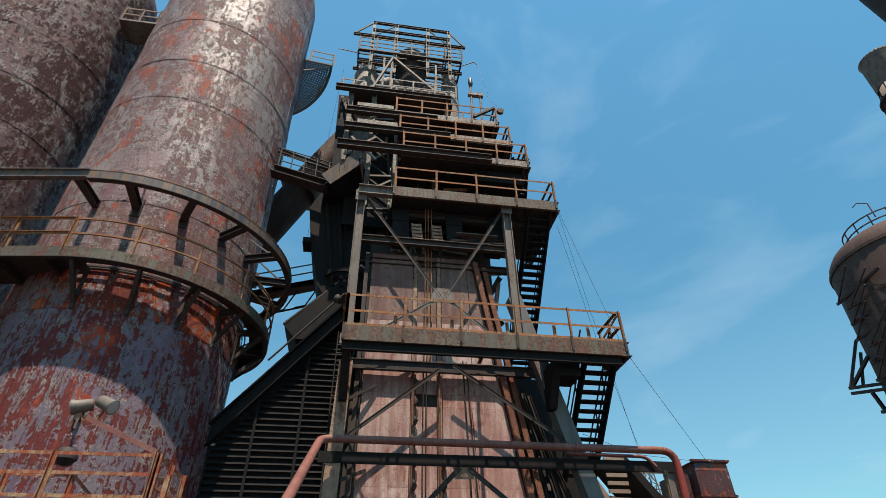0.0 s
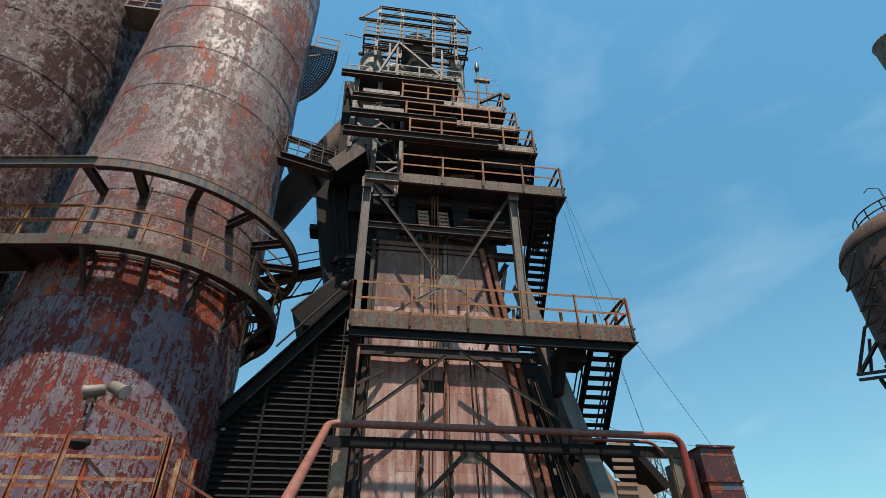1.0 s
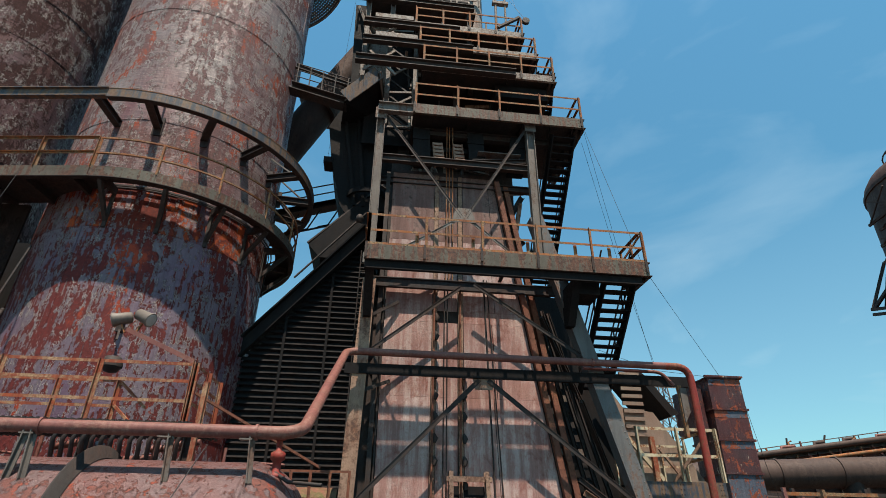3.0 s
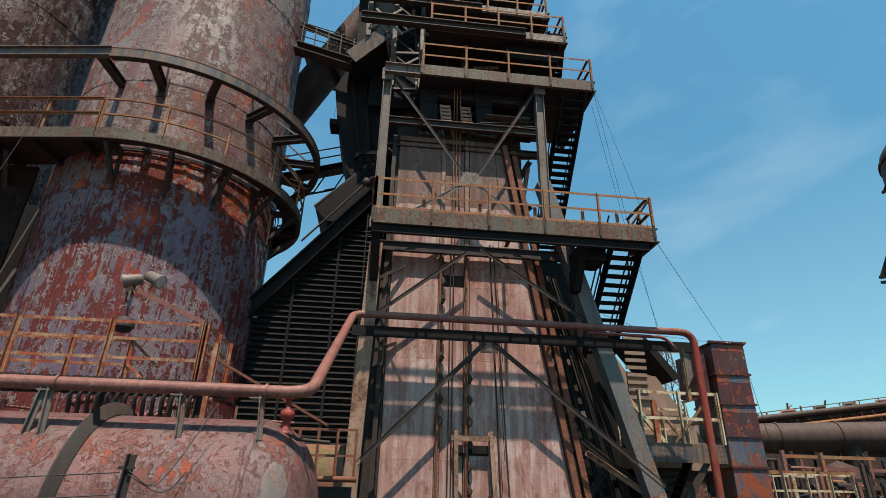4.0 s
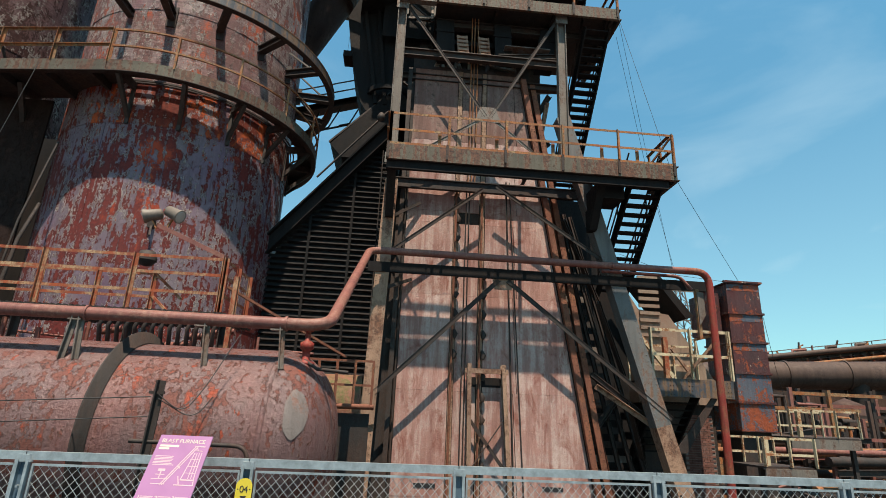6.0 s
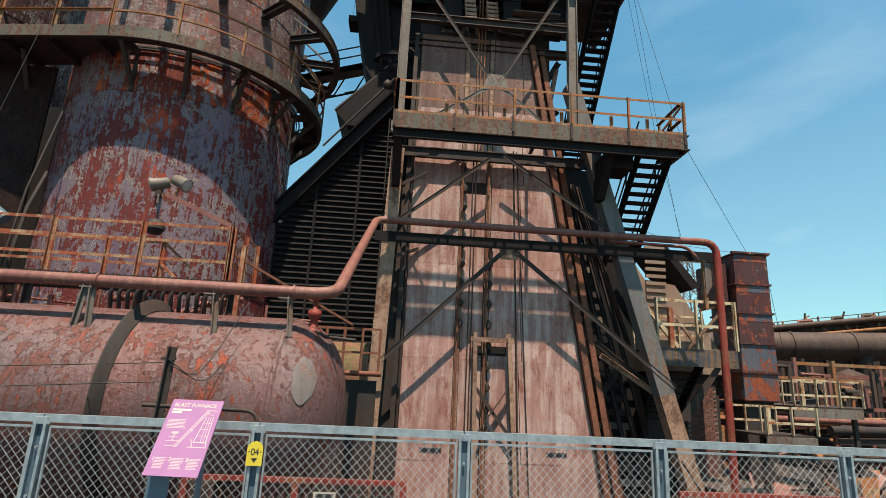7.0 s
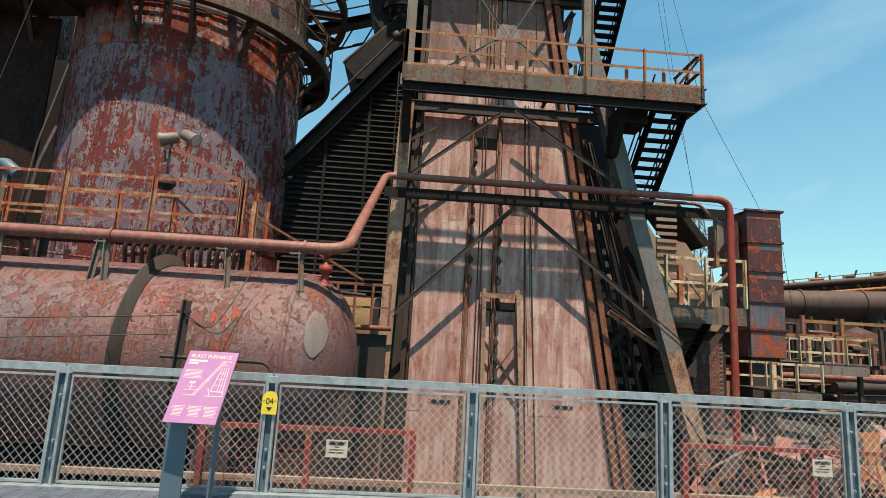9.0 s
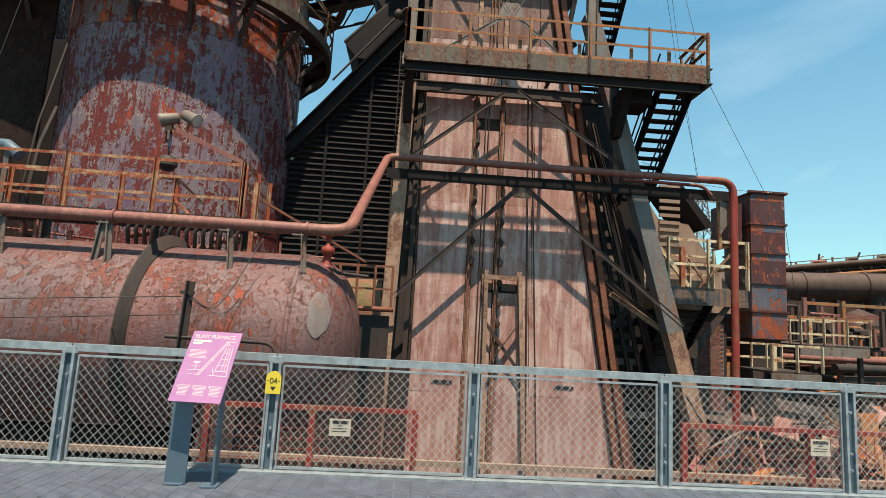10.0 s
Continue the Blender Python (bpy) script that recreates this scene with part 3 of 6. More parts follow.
# line drawing of a furnace: sloping hoist, stack and cars
drawing = Geo()
for a, b, w in (((-0.07, 0.25), (0.12, 0.60), 0.008), ((-0.05, 0.25), (0.14, 0.60), 0.008), ((0.11, 0.60), (0.20, 0.60), 0.008), ((0.13, 0.56), (0.19, 0.56), 0.006), ((0.13, 0.54), (0.09, 0.30), 0.007), ((0.19, 0.54), (0.20, 0.30), 0.007), ((0.09, 0.30), (0.20, 0.30), 0.01), ((0.10, 0.36), (0.20, 0.36), 0.005), ((0.15, 0.54), (0.15, 0.31), 0.006), ((-0.13, 0.38), (-0.07, 0.38), 0.02), ((-0.10, 0.38), (-0.10, 0.30), 0.008), ((-0.16, 0.30), (-0.02, 0.31), 0.006), ((-0.15, 0.26), (-0.03, 0.26), 0.006), ((0.11, 0.48), (0.19, 0.48), 0.005), ((0.105, 0.42), (0.195, 0.42), 0.005), ((0.17, 0.54), (0.175, 0.31), 0.005), ((0.13, 0.60), (0.15, 0.56), 0.006), ((0.02, 0.42), (0.05, 0.40), 0.012), ((-0.14, 0.34), (-0.06, 0.34), 0.006), ((0.06, 0.33), (0.09, 0.26), 0.007), ((0.20, 0.33), (0.21, 0.26), 0.007), ((0.05, 0.255), (0.215, 0.255), 0.008)):
    drawing.bar((a[0], a[1], 0.0012), (b[0], b[1], 0.0012), w, 0.001)
ob = new("drawing", drawing.mesh("drawing", (0, 0, 0)))
ob.data.materials.append(M_PINK)
ob.parent, ob.matrix_basis = sign, PANEL_POSE

tag = thing("number_tag", (-1.33, FENCE_Y - 0.07, 0.86), "yellow tag with a black number and arrow on a fence post", "sign")
ring = [(-1.33 + 0.075 * c, FENCE_Y - 0.075, 0.05 + 0.86 + 0.075 * s) for c, s in [(math.cos(radians(a)), math.sin(radians(a))) for a in range(0, 181, 15)]]
g = Geo()
g.prism([(-1.405, FENCE_Y - 0.075, 0.76), (-1.255, FENCE_Y - 0.075, 0.76)] + [(x, y, z + 0.0) for x, y, z in ring], (0, 0.006, 0))
part("plate", g, M_YELLOW, tag)
face = Matrix.Translation((0, -0.006, 0)) @ pose(0, 0, 0, 90, 0, 0)
lettering("number", "04", 0.085, face @ pose(0, 0.0, 0.001), M_BLACK, tag, align="CENTER", spacing=0.9)
g = Geo()
y = FENCE_Y - 0.077
g.prism([(-1.36, y, 0.83), (-1.30, y, 0.83), (-1.33, y, 0.79)], (0, 0.002, 0))
g.box(-1.392, -1.378, y, y + 0.002, 0.884, 0.892).box(-1.282, -1.268, y, y + 0.002, 0.884, 0.892)
part("arrow", g, M_BLACK, tag)


# ---- hoist tower of the furnace ----
tower = thing("furnace_hoist_tower", (3, 16, GROUND), "tall rusting riveted hoist tower with many railed platforms", "tower")
LY = 15.6          # front plane of the legs
PY = 16.4          # plane of the clad wall


def leg(x_top, z_top, x_bot, z_bot, y, w=0.40, d=0.42, material=M_LEG):
    g = Geo()
    a, b = (x_bot, y, z_bot), (x_top, y, z_top)
    g.ibeam(a, b, d, w, (1, 0, 0), 0.035)
    g.bar((x_bot, y - d / 2 - 0.012, z_bot), (x_top, y - d / 2 - 0.012, z_top), 0.02, w, (1, 0, 0))
    n = int((z_top - z_bot) / 0.16)
    for s in (-1, 1):
        rivets(g, (x_bot + s * w * 0.38, y - d / 2 - 0.022, z_bot), (x_top + s * w * 0.38, y - d / 2 - 0.022, z_top), n, 0.018)
    return part("leg", g, material, tower)


leg(-0.45, 8.6, -0.76, GROUND, LY)
leg(5.06, 11.3, 7.72, 1.6, LY, 0.46, material=M_LEG_GREY)
leg(7.72, 1.6, 8.98, GROUND, LY, 0.46)
leg(-0.45, 8.6, -0.76, GROUND, LY + 4.6, material=M_DARK)
leg(5.80, 8.6, 8.98, GROUND, LY + 4.6, material=M_DARK)
for x in (-0.5, 5.05):
    g = Geo().ibeam((x, 15.35, 9.05), (x, 15.35, 15.5), 0.26, 0.30, (1, 0, 0), 0.025)
    g.bar((x, 15.20, 14.9), (x, 15.20, 15.4), 0.02, 0.42, (1, 0, 0)).bar((x, 15.20, 9.05), (x, 15.20, 9.4), 0.02, 0.42, (1, 0, 0))
    for s in (-1, 1):
        rivets(g, (x + s * 0.12, 15.21, 9.2), (x + s * 0.12, 15.21, 15.3), 44, 0.014)
    part("column", g, M_GREY, tower)
    part("column", Geo().ibeam((x, 19.6, 8.6), (x, 19.6, 22.5), 0.28, 0.30, (1, 0, 0)), M_DARK, tower)
# horizontal members
part("cross_beam", Geo().channel((-0.95, 15.34, 5.75), (9.45, 15.34, 5.75), 0.09, 0.30, t=0.02, side=-1), M_BLACK_SHADE, tower)
part("cross_beam", Geo().ibeam((-0.59, 15.74, 8.66), (5.97, 15.74, 8.66), 0.14, 0.33), M_DARK, tower)
part("cross_beam", Geo().ibeam((-0.6, LY - 0.1, 13.35), (5.1, LY - 0.1, 13.35), 0.2, 0.28), M_DARK, tower)
part("cross_beam", Geo().ibeam((-0.6, LY + 0.4, 12.75), (5.1, LY + 0.4, 12.75), 0.2, 0.24), M_DARK, tower)


def brace(a, b, material=M_GREY, w=0.20):
    """A shallow rolled section: a web plate with a lip along each edge."""
    a, b = Vector(a), Vector(b)
    g = Geo().bar(a, b, 0.75 * w, 0.016, (0, -1, 0))
    side_way = g.axes(a, b, (0, -1, 0))[2] * (0.375 * w)
    for s in (-1, 1):
        lip = side_way * s + Vector((0, -0.014, 0))
        g.bar(a + lip, b + lip, 0.014, 0.022, (0, -1, 0))
    return part("brace", g, material, tower)


brace((-0.88, 15.38, 1.80), (2.95, 15.38, 5.56), M_DARK, w=0.16)
brace((3.20, 15.38, 5.56), (7.98, 15.38, 1.80), M_DARK, w=0.16)
brace((2.45, 15.45, 8.50), (-0.42, 15.45, 6.2), M_DARK, w=0.14)
brace((2.85, 15.45, 8.62), (6.35, 15.45, 6.3), M_DARK, w=0.14)
brace((-0.45, 15.3, 15.3), (2.45, 15.3, 11.0), M_DARK, w=0.12)
brace((4.98, 15.3, 15.2), (2.60, 15.3, 11.0), M_DARK, w=0.12)
brace((2.45, 15.32, 11.0), (-0.3, 15.32, 9.1), w=0.12)
brace((2.6, 15.32, 11.0), (4.9, 15.32, 9.1), w=0.12)
part("gusset_plate", Geo().prism([(2.82, 15.40, 5.28), (3.34, 15.40, 5.28), (3.40, 15.40, 5.60), (2.76, 15.40, 5.60)], (0, 0.016, 0)), M_LEG, tower)
part("gusset_plate", Geo().prism([(2.1, 15.28, 10.8), (2.95, 15.28, 10.8), (2.75, 15.28, 11.35), (2.25, 15.28, 11.35)], (0, 0.016, 0)), M_GREY, tower)
for z, x in ((1.8, -0.68),):
    part("gusset_plate", Geo().prism([(x - 0.25, 15.30, z - 0.55), (x + 0.25, 15.30, z - 0.45), (x + 0.2, 15.30, z + 0.35), (x - 0.2, 15.30, z + 0.25)], (0, 0.016, 0)), M_LEG, tower)
# small brackets under the beam
part("bracket", Geo().bar((-0.55, 15.5, 5.1), (0.35, 15.9, 5.55), 0.08, 0.10), M_DARK, tower)
part("bracket", Geo().bar((-0.45, 15.5, 7.35), (0.5, 15.85, 8.05), 0.07, 0.09), M_DARK, tower)

# clad wall behind the front frame
FOOT = GROUND - 0.13
wall = thing("clad_wall", (3, PY, FOOT), "tall wall of pinkish rusted steel plates behind the tower frame", "wall")


def edge_x(z):
    return 4.57 + (8.75 - z) * 0.158


part("backing", Geo().prism([(0.0, PY + 0.08, FOOT), (edge_x(FOOT), PY + 0.08, FOOT), (edge_x(13.6), PY + 0.08, 13.6), (0.0, PY + 0.08, 13.6)], (0, 0.04, 0)), M_DARK, wall)
rows_z = [(FOOT, -0.545), (-0.54, 2.345), (2.35, 5.245), (5.25, 7.635), (8.045, 10.615), (10.62, 13.4)]
for z0, z1 in rows_z:
    # top row takes the copy with shade in its colour
    m_row = M_PLATE if z0 < 10 else M_PLATE_SHADED
    bow = 0.01 * math.sin(z0 * 3)
    part("plate", Geo().prism([(0.10, PY + bow, z0), (1.62, PY, z0), (1.62, PY, z1), (0.09, PY - bow, z1)], (0, 0.03, 0)), m_row, wall)
    part("plate", Geo().prism([(1.80, PY + 0.03, z0), (2.46, PY + 0.03, z0), (2.46, PY + 0.03, z1), (1.80, PY + 0.03, z1)], (0, 0.03, 0)), m_row, wall)
    part("plate", Geo().prism([(2.66, PY, z0), (3.70, PY + bow, z0), (3.58, PY, z1), (2.66, PY, z1)], (0, 0.03, 0)), m_row, wall)
    part("plate", Geo().prism([(3.72, PY + bow, z0), (edge_x(z0) - 0.06, PY, z0), (edge_x(z1) - 0.06, PY, z1), (3.60, PY, z1)], (0, 0.03, 0)), m_row, wall)
for z0, z1 in ((7.64, 8.04),):
    part("plate", Geo().box(0.10, 1.62, PY, PY + 0.03, z0, z1), M_PLATE, wall)
    part("plate", Geo().prism([(2.66, PY, z0), (edge_x(z0) - 0.06, PY, z0), (edge_x(z1) - 0.06, PY, z1), (2.66, PY, z1)], (0, 0.03, 0)), M_PLATE, wall)
# riveted strips between the plates
for x in (1.71, 2.56):
    g = Geo().box(x - 0.07, x + 0.07, PY - 0.02, PY + 0.015, FOOT, 13.4)
    rivets(g, (x - 0.04, PY - 0.021, FOOT), (x - 0.04, PY - 0.021, 13.3), 90, 0.016)
    rivets(g, (x + 0.04, PY - 0.021, FOOT), (x + 0.04, PY - 0.021, 13.3), 90, 0.016)
    part("joint_strip", g, M_LEG, wall)
    part("guide_pipe", Geo().tube([(x - 0.02, PY - 0.09, FOOT), (x - 0.02, PY - 0.09, 9.0)], 0.035, 8), M_RUST_POST, wall)
for x, x2, r in ((2.02, 2.02, 0.018), (2.12, 2.12, 0.018), (3.68, 3.34, 0.025), (4.02, 3.45, 0.018), (0.04, 0.04, 0.03)):
    part("cable_pipe", Geo().tube([(x, PY - 0.06, FOOT), (x2, PY - 0.06, 9.2)], r, 6), M_DARK, wall)
for z in np.arange(0.2, 8.4, 0.62):
    for x in (1.70, 2.58):
        if (int(z * 10) + int(x)) % 3:
            lump = Geo().tube([(x + 0.06, PY - 0.10, z), (x + 0.09, PY - 0.10, z + 0.12), (x + 0.05, PY - 0.10, z + 0.27)], [0.05, 0.085, 0.03], 7)
            part("clamp", lump, M_DARK, wall)
# slanted riveted posts at the wall's right edge
for dx, dy, m in ((0.05, -0.12, M_RUST_POST), (0.42, 0.10, M_RUST_POST)):
    g = Geo().ibeam((edge_x(FOOT) + dx, PY + dy, FOOT), (edge_x(13.2) + dx, PY + dy, 13.2), 0.16, 0.17, (1, 0, 0), 0.02)
    g.bar((edge_x(FOOT) + dx, PY + dy - 0.092, FOOT), (edge_x(13.2) + dx, PY + dy - 0.092, 13.2), 0.016, 0.18, (1, 0, 0))
    for s in (-0.06, 0.06):
        rivets(g, (edge_x(FOOT) + dx + s, PY + dy - 0.10, FOOT), (edge_x(13.2) + dx + s, PY + dy - 0.10, 13.2), 80, 0.018)
    part("lattice_post", g, m, wall)
# post and plate in the dark colour paint the shaded left margin
part("edge_post", Geo().channel((-0.02, PY - 0.06, FOOT), (-0.02, PY - 0.06, 13.3), 0.14, 0.2, (0, 1, 0)), M_DARK, wall)
part("side_plate", Geo().prism([(-0.62, PY + 0.05, FOOT), (-0.05, PY + 0.05, FOOT), (-0.05, PY + 0.05, 8.4), (-0.4, PY + 0.05, 8.4)], (0, 0.03, 0)), M_DARK, wall)
# hatch frame low on the wall
for x0, x1 in ((2.16, 2.24), (3.30, 3.62)):
    g = Geo().channel((x1, PY - 0.25, -2.6), (x0, PY - 0.25, 3.15), 0.12, 0.22, (0, 1, 0), 0.02, -1 if x0 < 3 else 1)
    part("hatch_post", rivets(g, (x1, PY - 0.37, -2.5), (x0, PY - 0.37, 3.0), 26, 0.016), M_LEG, wall)
part("hatch_header", Geo().channel((2.1, PY - 0.28, 2.95), (3.4, PY - 0.28, 2.95), 0.1, 0.14, side=-1), M_LEG, wall)
part("hatch_brace", Geo().bar((2.25, PY - 0.2, 0.1), (3.3, PY - 0.2, 1.6), 0.02, 0.10, (1, 0, 1)), M_DARK, wall)
part("hatch_brace", Geo().bar((3.4, PY - 0.19, 0.1), (2.25, PY - 0.19, 1.6), 0.02, 0.10, (1, 0, 1)), M_DARK, wall)
# flat black plate on the wall paints the shaded top of the recess
part("hatch_recess_shade", Geo().box(2.32, 3.22, PY - 0.016, PY - 0.004, 2.5, 2.78), M_BLACK_SHADE, wall, "flat black plate standing in for the shaded hatch recess")
# slots as flat black plates, their inner shade given by colour
for x in (0.75, 4.45):
    part("slot", Geo().box(x, x + 0.62, PY - 0.015, PY, -0.32, -0.2), M_BLACK, wall)

NEAR = 0.973
wall.scale = (NEAR, NEAR, NEAR)
wall.location = (3 * NEAR, PY * NEAR, 1.62 + (FOOT - 1.62) * NEAR)

# dark cladding at the tower's flank, seen between wall and right leg
for k in range(26):
    z = -2.8 + k * 0.42
    xr = 8.6 - (z + 3) * 0.27
    part("flank_slat", Geo().bar((edge_x(z) + 0.6, PY + 1.1, z), (xr, PY + 1.1, z), 0.03, 0.2), M_DARK if k % 4 else M_GREY, tower)
# black sheet added behind the slats to close gaps as shaded depth
part("flank_shade_sheet", Geo().prism([(edge_x(GROUND) - 0.4, PY + 2.7, GROUND), (10.55, PY + 2.7, GROUND), (7.0, PY + 2.7, 9.9), (edge_x(9.9) - 0.4, PY + 2.7, 9.9)], (0, 0.03, 0)), M_BLACK_SHADE, tower)
for k in range(4):
    x0, x1 = edge_x(GROUND) + 0.7 + 0.55 * k, edge_x(8.5) + 0.35 + 0.28 * k
    part("flank_post", Geo().ibeam((x0, PY + 0.3 + 0.2 * k, GROUND), (x1, PY + 0.3 + 0.2 * k, 8.5), 0.12, 0.12, (1, 0, 0), 0.015), M_RUST_POST if k == 0 else M_DARK, tower)
for a, b in (((6.2, 16.0, 5.2), (7.6, 17.6, 3.1)), ((5.2, 16.1, 7.9), (6.9, 17.6, 5.3)), ((7.0, 16.0, 2.2), (8.1, 17.6, 0.3)), ((5.6, 16.0, 1.0), (7.4, 17.4, 2.6)), ((5.9, 16.0, 3.0), (7.9, 16.2, 1.6))):
    part("flank_brace", Geo().ibeam(a, b, 0.12, 0.16), M_DARK, tower)
part("flank_brace", Geo().angle((6.0, 15.9, 2.7), (7.9, 15.9, 1.5), 0.14, (0, -1, 0)), M_LEG, tower)


def platform(x0, x1, y0, y1, z0, z1, material, posts, rail_x0=None, rail_h=1.07, label="", side=True, mids=(0.5,), open_floor=False):
    """A steel platform with fascia, floor plates, joists and railing, as one part with pieces."""
    floor_geo = Geo().box(x0 + 0.02, x1 - 0.02, y0 + 0.05, y0 + 0.12 if open_floor else y1, z1 - 0.03, z1)
    p = part("platform", floor_geo, M_DARK, tower, label)
    g = Geo().channel((x0, y0, (z0 + z1) / 2), (x1, y0, (z0 + z1) / 2), 0.10, z1 - z0, side=-1)
    for k in range(posts):
        x = x0 + (x1 - x0) * (k + 0.05) / max(1, posts - 0.9)
        for dx in (-0.06, 0.0, 0.06):
            rivets(g, (x + dx, y0 - 0.001, z0 + 0.08), (x + dx, y0 - 0.001, z1 - 0.08), 3, 0.016)
    part("fascia", g, material, p, "streaked grey and rust steel fascia")
    rx0 = x0 + 0.04 if rail_x0 is None else rail_x0
    for k in range(posts):
        x = rx0 + (x1 - 0.05 - rx0) * k / (posts - 1)
        part("post_clamp", Geo().box(x - 0.035, x + 0.035, y0 - 0.045, y0 - 0.002, z0 + 0.02 + 0.05 * (k % 3), z1 + 0.06), M_DARK, p)
    part("fascia", Geo().channel((x1, y0, (z0 + z1) / 2), (x1, y1, (z0 + z1) / 2), 0.10, z1 - z0, side=1), M_DARK, p)
    n = 3 if open_floor else max(3, int((x1 - x0) / 1.3))
    for k in range(n):
        x = x0 + 0.12 + (x1 - x0 - 0.24) * k / (n - 1)
        part("joist", Geo().ibeam((x, y0 + 0.11, z1 - 0.16), (x, y1, z1 - 0.16), 0.11, 0.24, t=0.016), M_DARK, p)
    rx = x0 + 0.04 if rail_x0 is None else rail_x0
    railing(p, (rx, y0 + 0.04, z1), (x1 - 0.05, y0 + 0.04, z1), posts, M_RAIL, rail_h, mids)
    if side:
        railing(p, (x1 - 0.06, y0 + 0.06, z1), (x1 - 0.06, y1, z1), 3, M_RAIL, rail_h, mids)
    return p


p1 = platform(-0.62, 8.0, 13.95, 15.5, 8.58, 9.05, M_FASCIA, 6, open_floor=True)
part("toe_plate", Geo().box(-0.6, 7.97, 13.97, 13.98, 9.05, 9.13), M_RAIL, p1, "orange rust toe plate")
railing(p1, (-0.58, 13.99, 9.05), (-0.58, 15.5, 9.05), 2, M_RAIL)
for x in (0.9, 2.6, 4.3, 5.8, 6.9):
    part("stub", Geo().bar((x, 14.1, 9.05), (x, 14.1, 9.55), 0.10, 0.02), M_RAIL, p1)
part("rail_strut", Geo().bar((7.93, 14.0, 10.0), (7.4, 15.0, 9.1), 0.05, 0.05), M_RAIL, p1)
# brackets in black: the shade below the platform is in their colour
for x in (-0.45, 5.85):
    g = Geo().prism([(x - 0.12, 14.2, 8.55), (x - 0.12, 15.5, 8.55), (x - 0.12, 15.5, 7.3), (x - 0.12, 15.2, 7.3)], (0.24, 0, 0))
    part("knee_bracket", g, M_BLACK_SHADE, p1)
part("floor_plate", Geo().box(5.65, 7.95, 14.22, 15.5, 9.0, 9.03), M_DARK, p1)
for y in (14.105, 14.195):
    part("floor_bar", Geo().box(-0.5, 7.9, y, y + 0.022, 9.0, 9.03), M_DARK, p1)
for xa, xb in ((-0.35, 0.75), (5.5, 4.5)):
    part("plan_brace", Geo().bar((xa, 14.95, 8.9), (xb, 14.2, 8.9), 0.05, 0.02), M_DARK, p1)
# beam and box coloured black for the shade under the floor
part("edge_beam", Geo().ibeam((-0.6, 14.08, 8.46), (7.8, 14.08, 8.46), 0.12, 0.28), M_BLACK_SHADE, p1)
part("underside_box", Geo().box(5.95, 6.6, 14.5, 15.4, 8.1, 8.5), M_BLACK_SHADE, p1)

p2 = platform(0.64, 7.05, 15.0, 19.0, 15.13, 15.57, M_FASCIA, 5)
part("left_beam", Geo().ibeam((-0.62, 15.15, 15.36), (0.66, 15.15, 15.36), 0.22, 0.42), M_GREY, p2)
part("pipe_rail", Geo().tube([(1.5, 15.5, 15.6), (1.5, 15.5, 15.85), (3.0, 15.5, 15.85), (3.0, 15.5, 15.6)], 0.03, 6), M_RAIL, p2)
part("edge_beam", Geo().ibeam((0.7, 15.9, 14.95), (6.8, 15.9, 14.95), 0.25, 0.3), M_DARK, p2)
# black colour here carries the shade beneath the platform
part("hung_floor", Geo().box(0.7, 4.9, 16.2, 19.0, 14.4, 14.6), M_BLACK_SHADE, p2)

for x0, x1, y0, y1, z0, z1, lean in ((0.70, 1.32, 15.72, 15.9, 13.3, 15.0, 0.08), (2.76, 3.36, 15.72, 15.9, 13.4, 15.0, 0.06), (4.45, 5.05, 15.74, 15.9, 13.2, 15.0, -0.25)):
    g = Geo().prism([(x0, y0, z1), (x1, y0, z1), (x1 + lean, y0, z0), (x0 + lean, y0, z0)], (0, y1 - y0, 0))
    g.box(x0 - 0.03, x1 + 0.03, y0 - 0.03, y1, z1 - 0.5, z1 - 0.44)
    part("hanging_chute", g, M_BLACK_SHADE, p2)
part("walk_beam", Geo().ibeam((2.9, 15.6, 13.55), (4.9, 15.6, 13.75), 0.16, 0.2), M_DARK, p2)
part("walk_plate", Geo().box(3.1, 4.7, 15.45, 15.9, 13.95, 13.98), M_GREY, p2)
p3 = platform(0.9, 6.22, 15.2, 18.8, 17.55, 17.87, M_PALE, 5)
part("long_beam", Geo().ibeam((-1.65, 15.05, 17.62), (4.6, 15.05, 17.62), 0.26, 0.34), M_DARK, p3)
# box coloured black as the shaded underside of the platform
part("underside_box", Geo().box(3.9, 6.0, 15.6, 18.5, 16.9, 17.5), M_BLACK_SHADE, p3)
p4 = platform(0.74, 5.72, 15.6, 18.8, 19.2, 19.5, M_PALE, 5, rail_h=0.95)
part("long_beam", Geo().ibeam((-1.5, 15.5, 19.22), (3.0, 15.5, 19.22), 0.24, 0.3), M_DARK, p4)
part("ledge", Geo().channel((-1.0, 15.4, 19.5), (0.7, 15.4, 19.5), 0.12, 0.22, side=-1), M_PALE, p4)
p5 = platform(0.55, 5.3, 15.9, 18.8, 20.75, 21.05, M_PALE, 5, rail_h=0.95)
part("long_beam", Geo().ibeam((-1.55, 15.8, 20.6), (2.5, 15.8, 20.6), 0.24, 0.3), M_DARK, p5)
part("ledge", Geo().channel((-1.1, 15.7, 20.95), (0.5, 15.7, 20.95), 0.12, 0.22, side=-1), M_PALE, p5)
part("sheave_bracket", Geo().bar((5.2, 15.9, 22.0), (4.2, 15.9, 21.2), 0.14, 0.10), M_DARK, p5)
part("sheave", Geo().tube([(5.5, 15.85, 21.85), (5.5, 16.0, 21.85)], 0.17, 12), M_DARK, p5)
p6 = part("platform", Geo().box(-1.6, 3.3, 16.2, 19.0, 22.35, 22.6), M_DARK, tower)
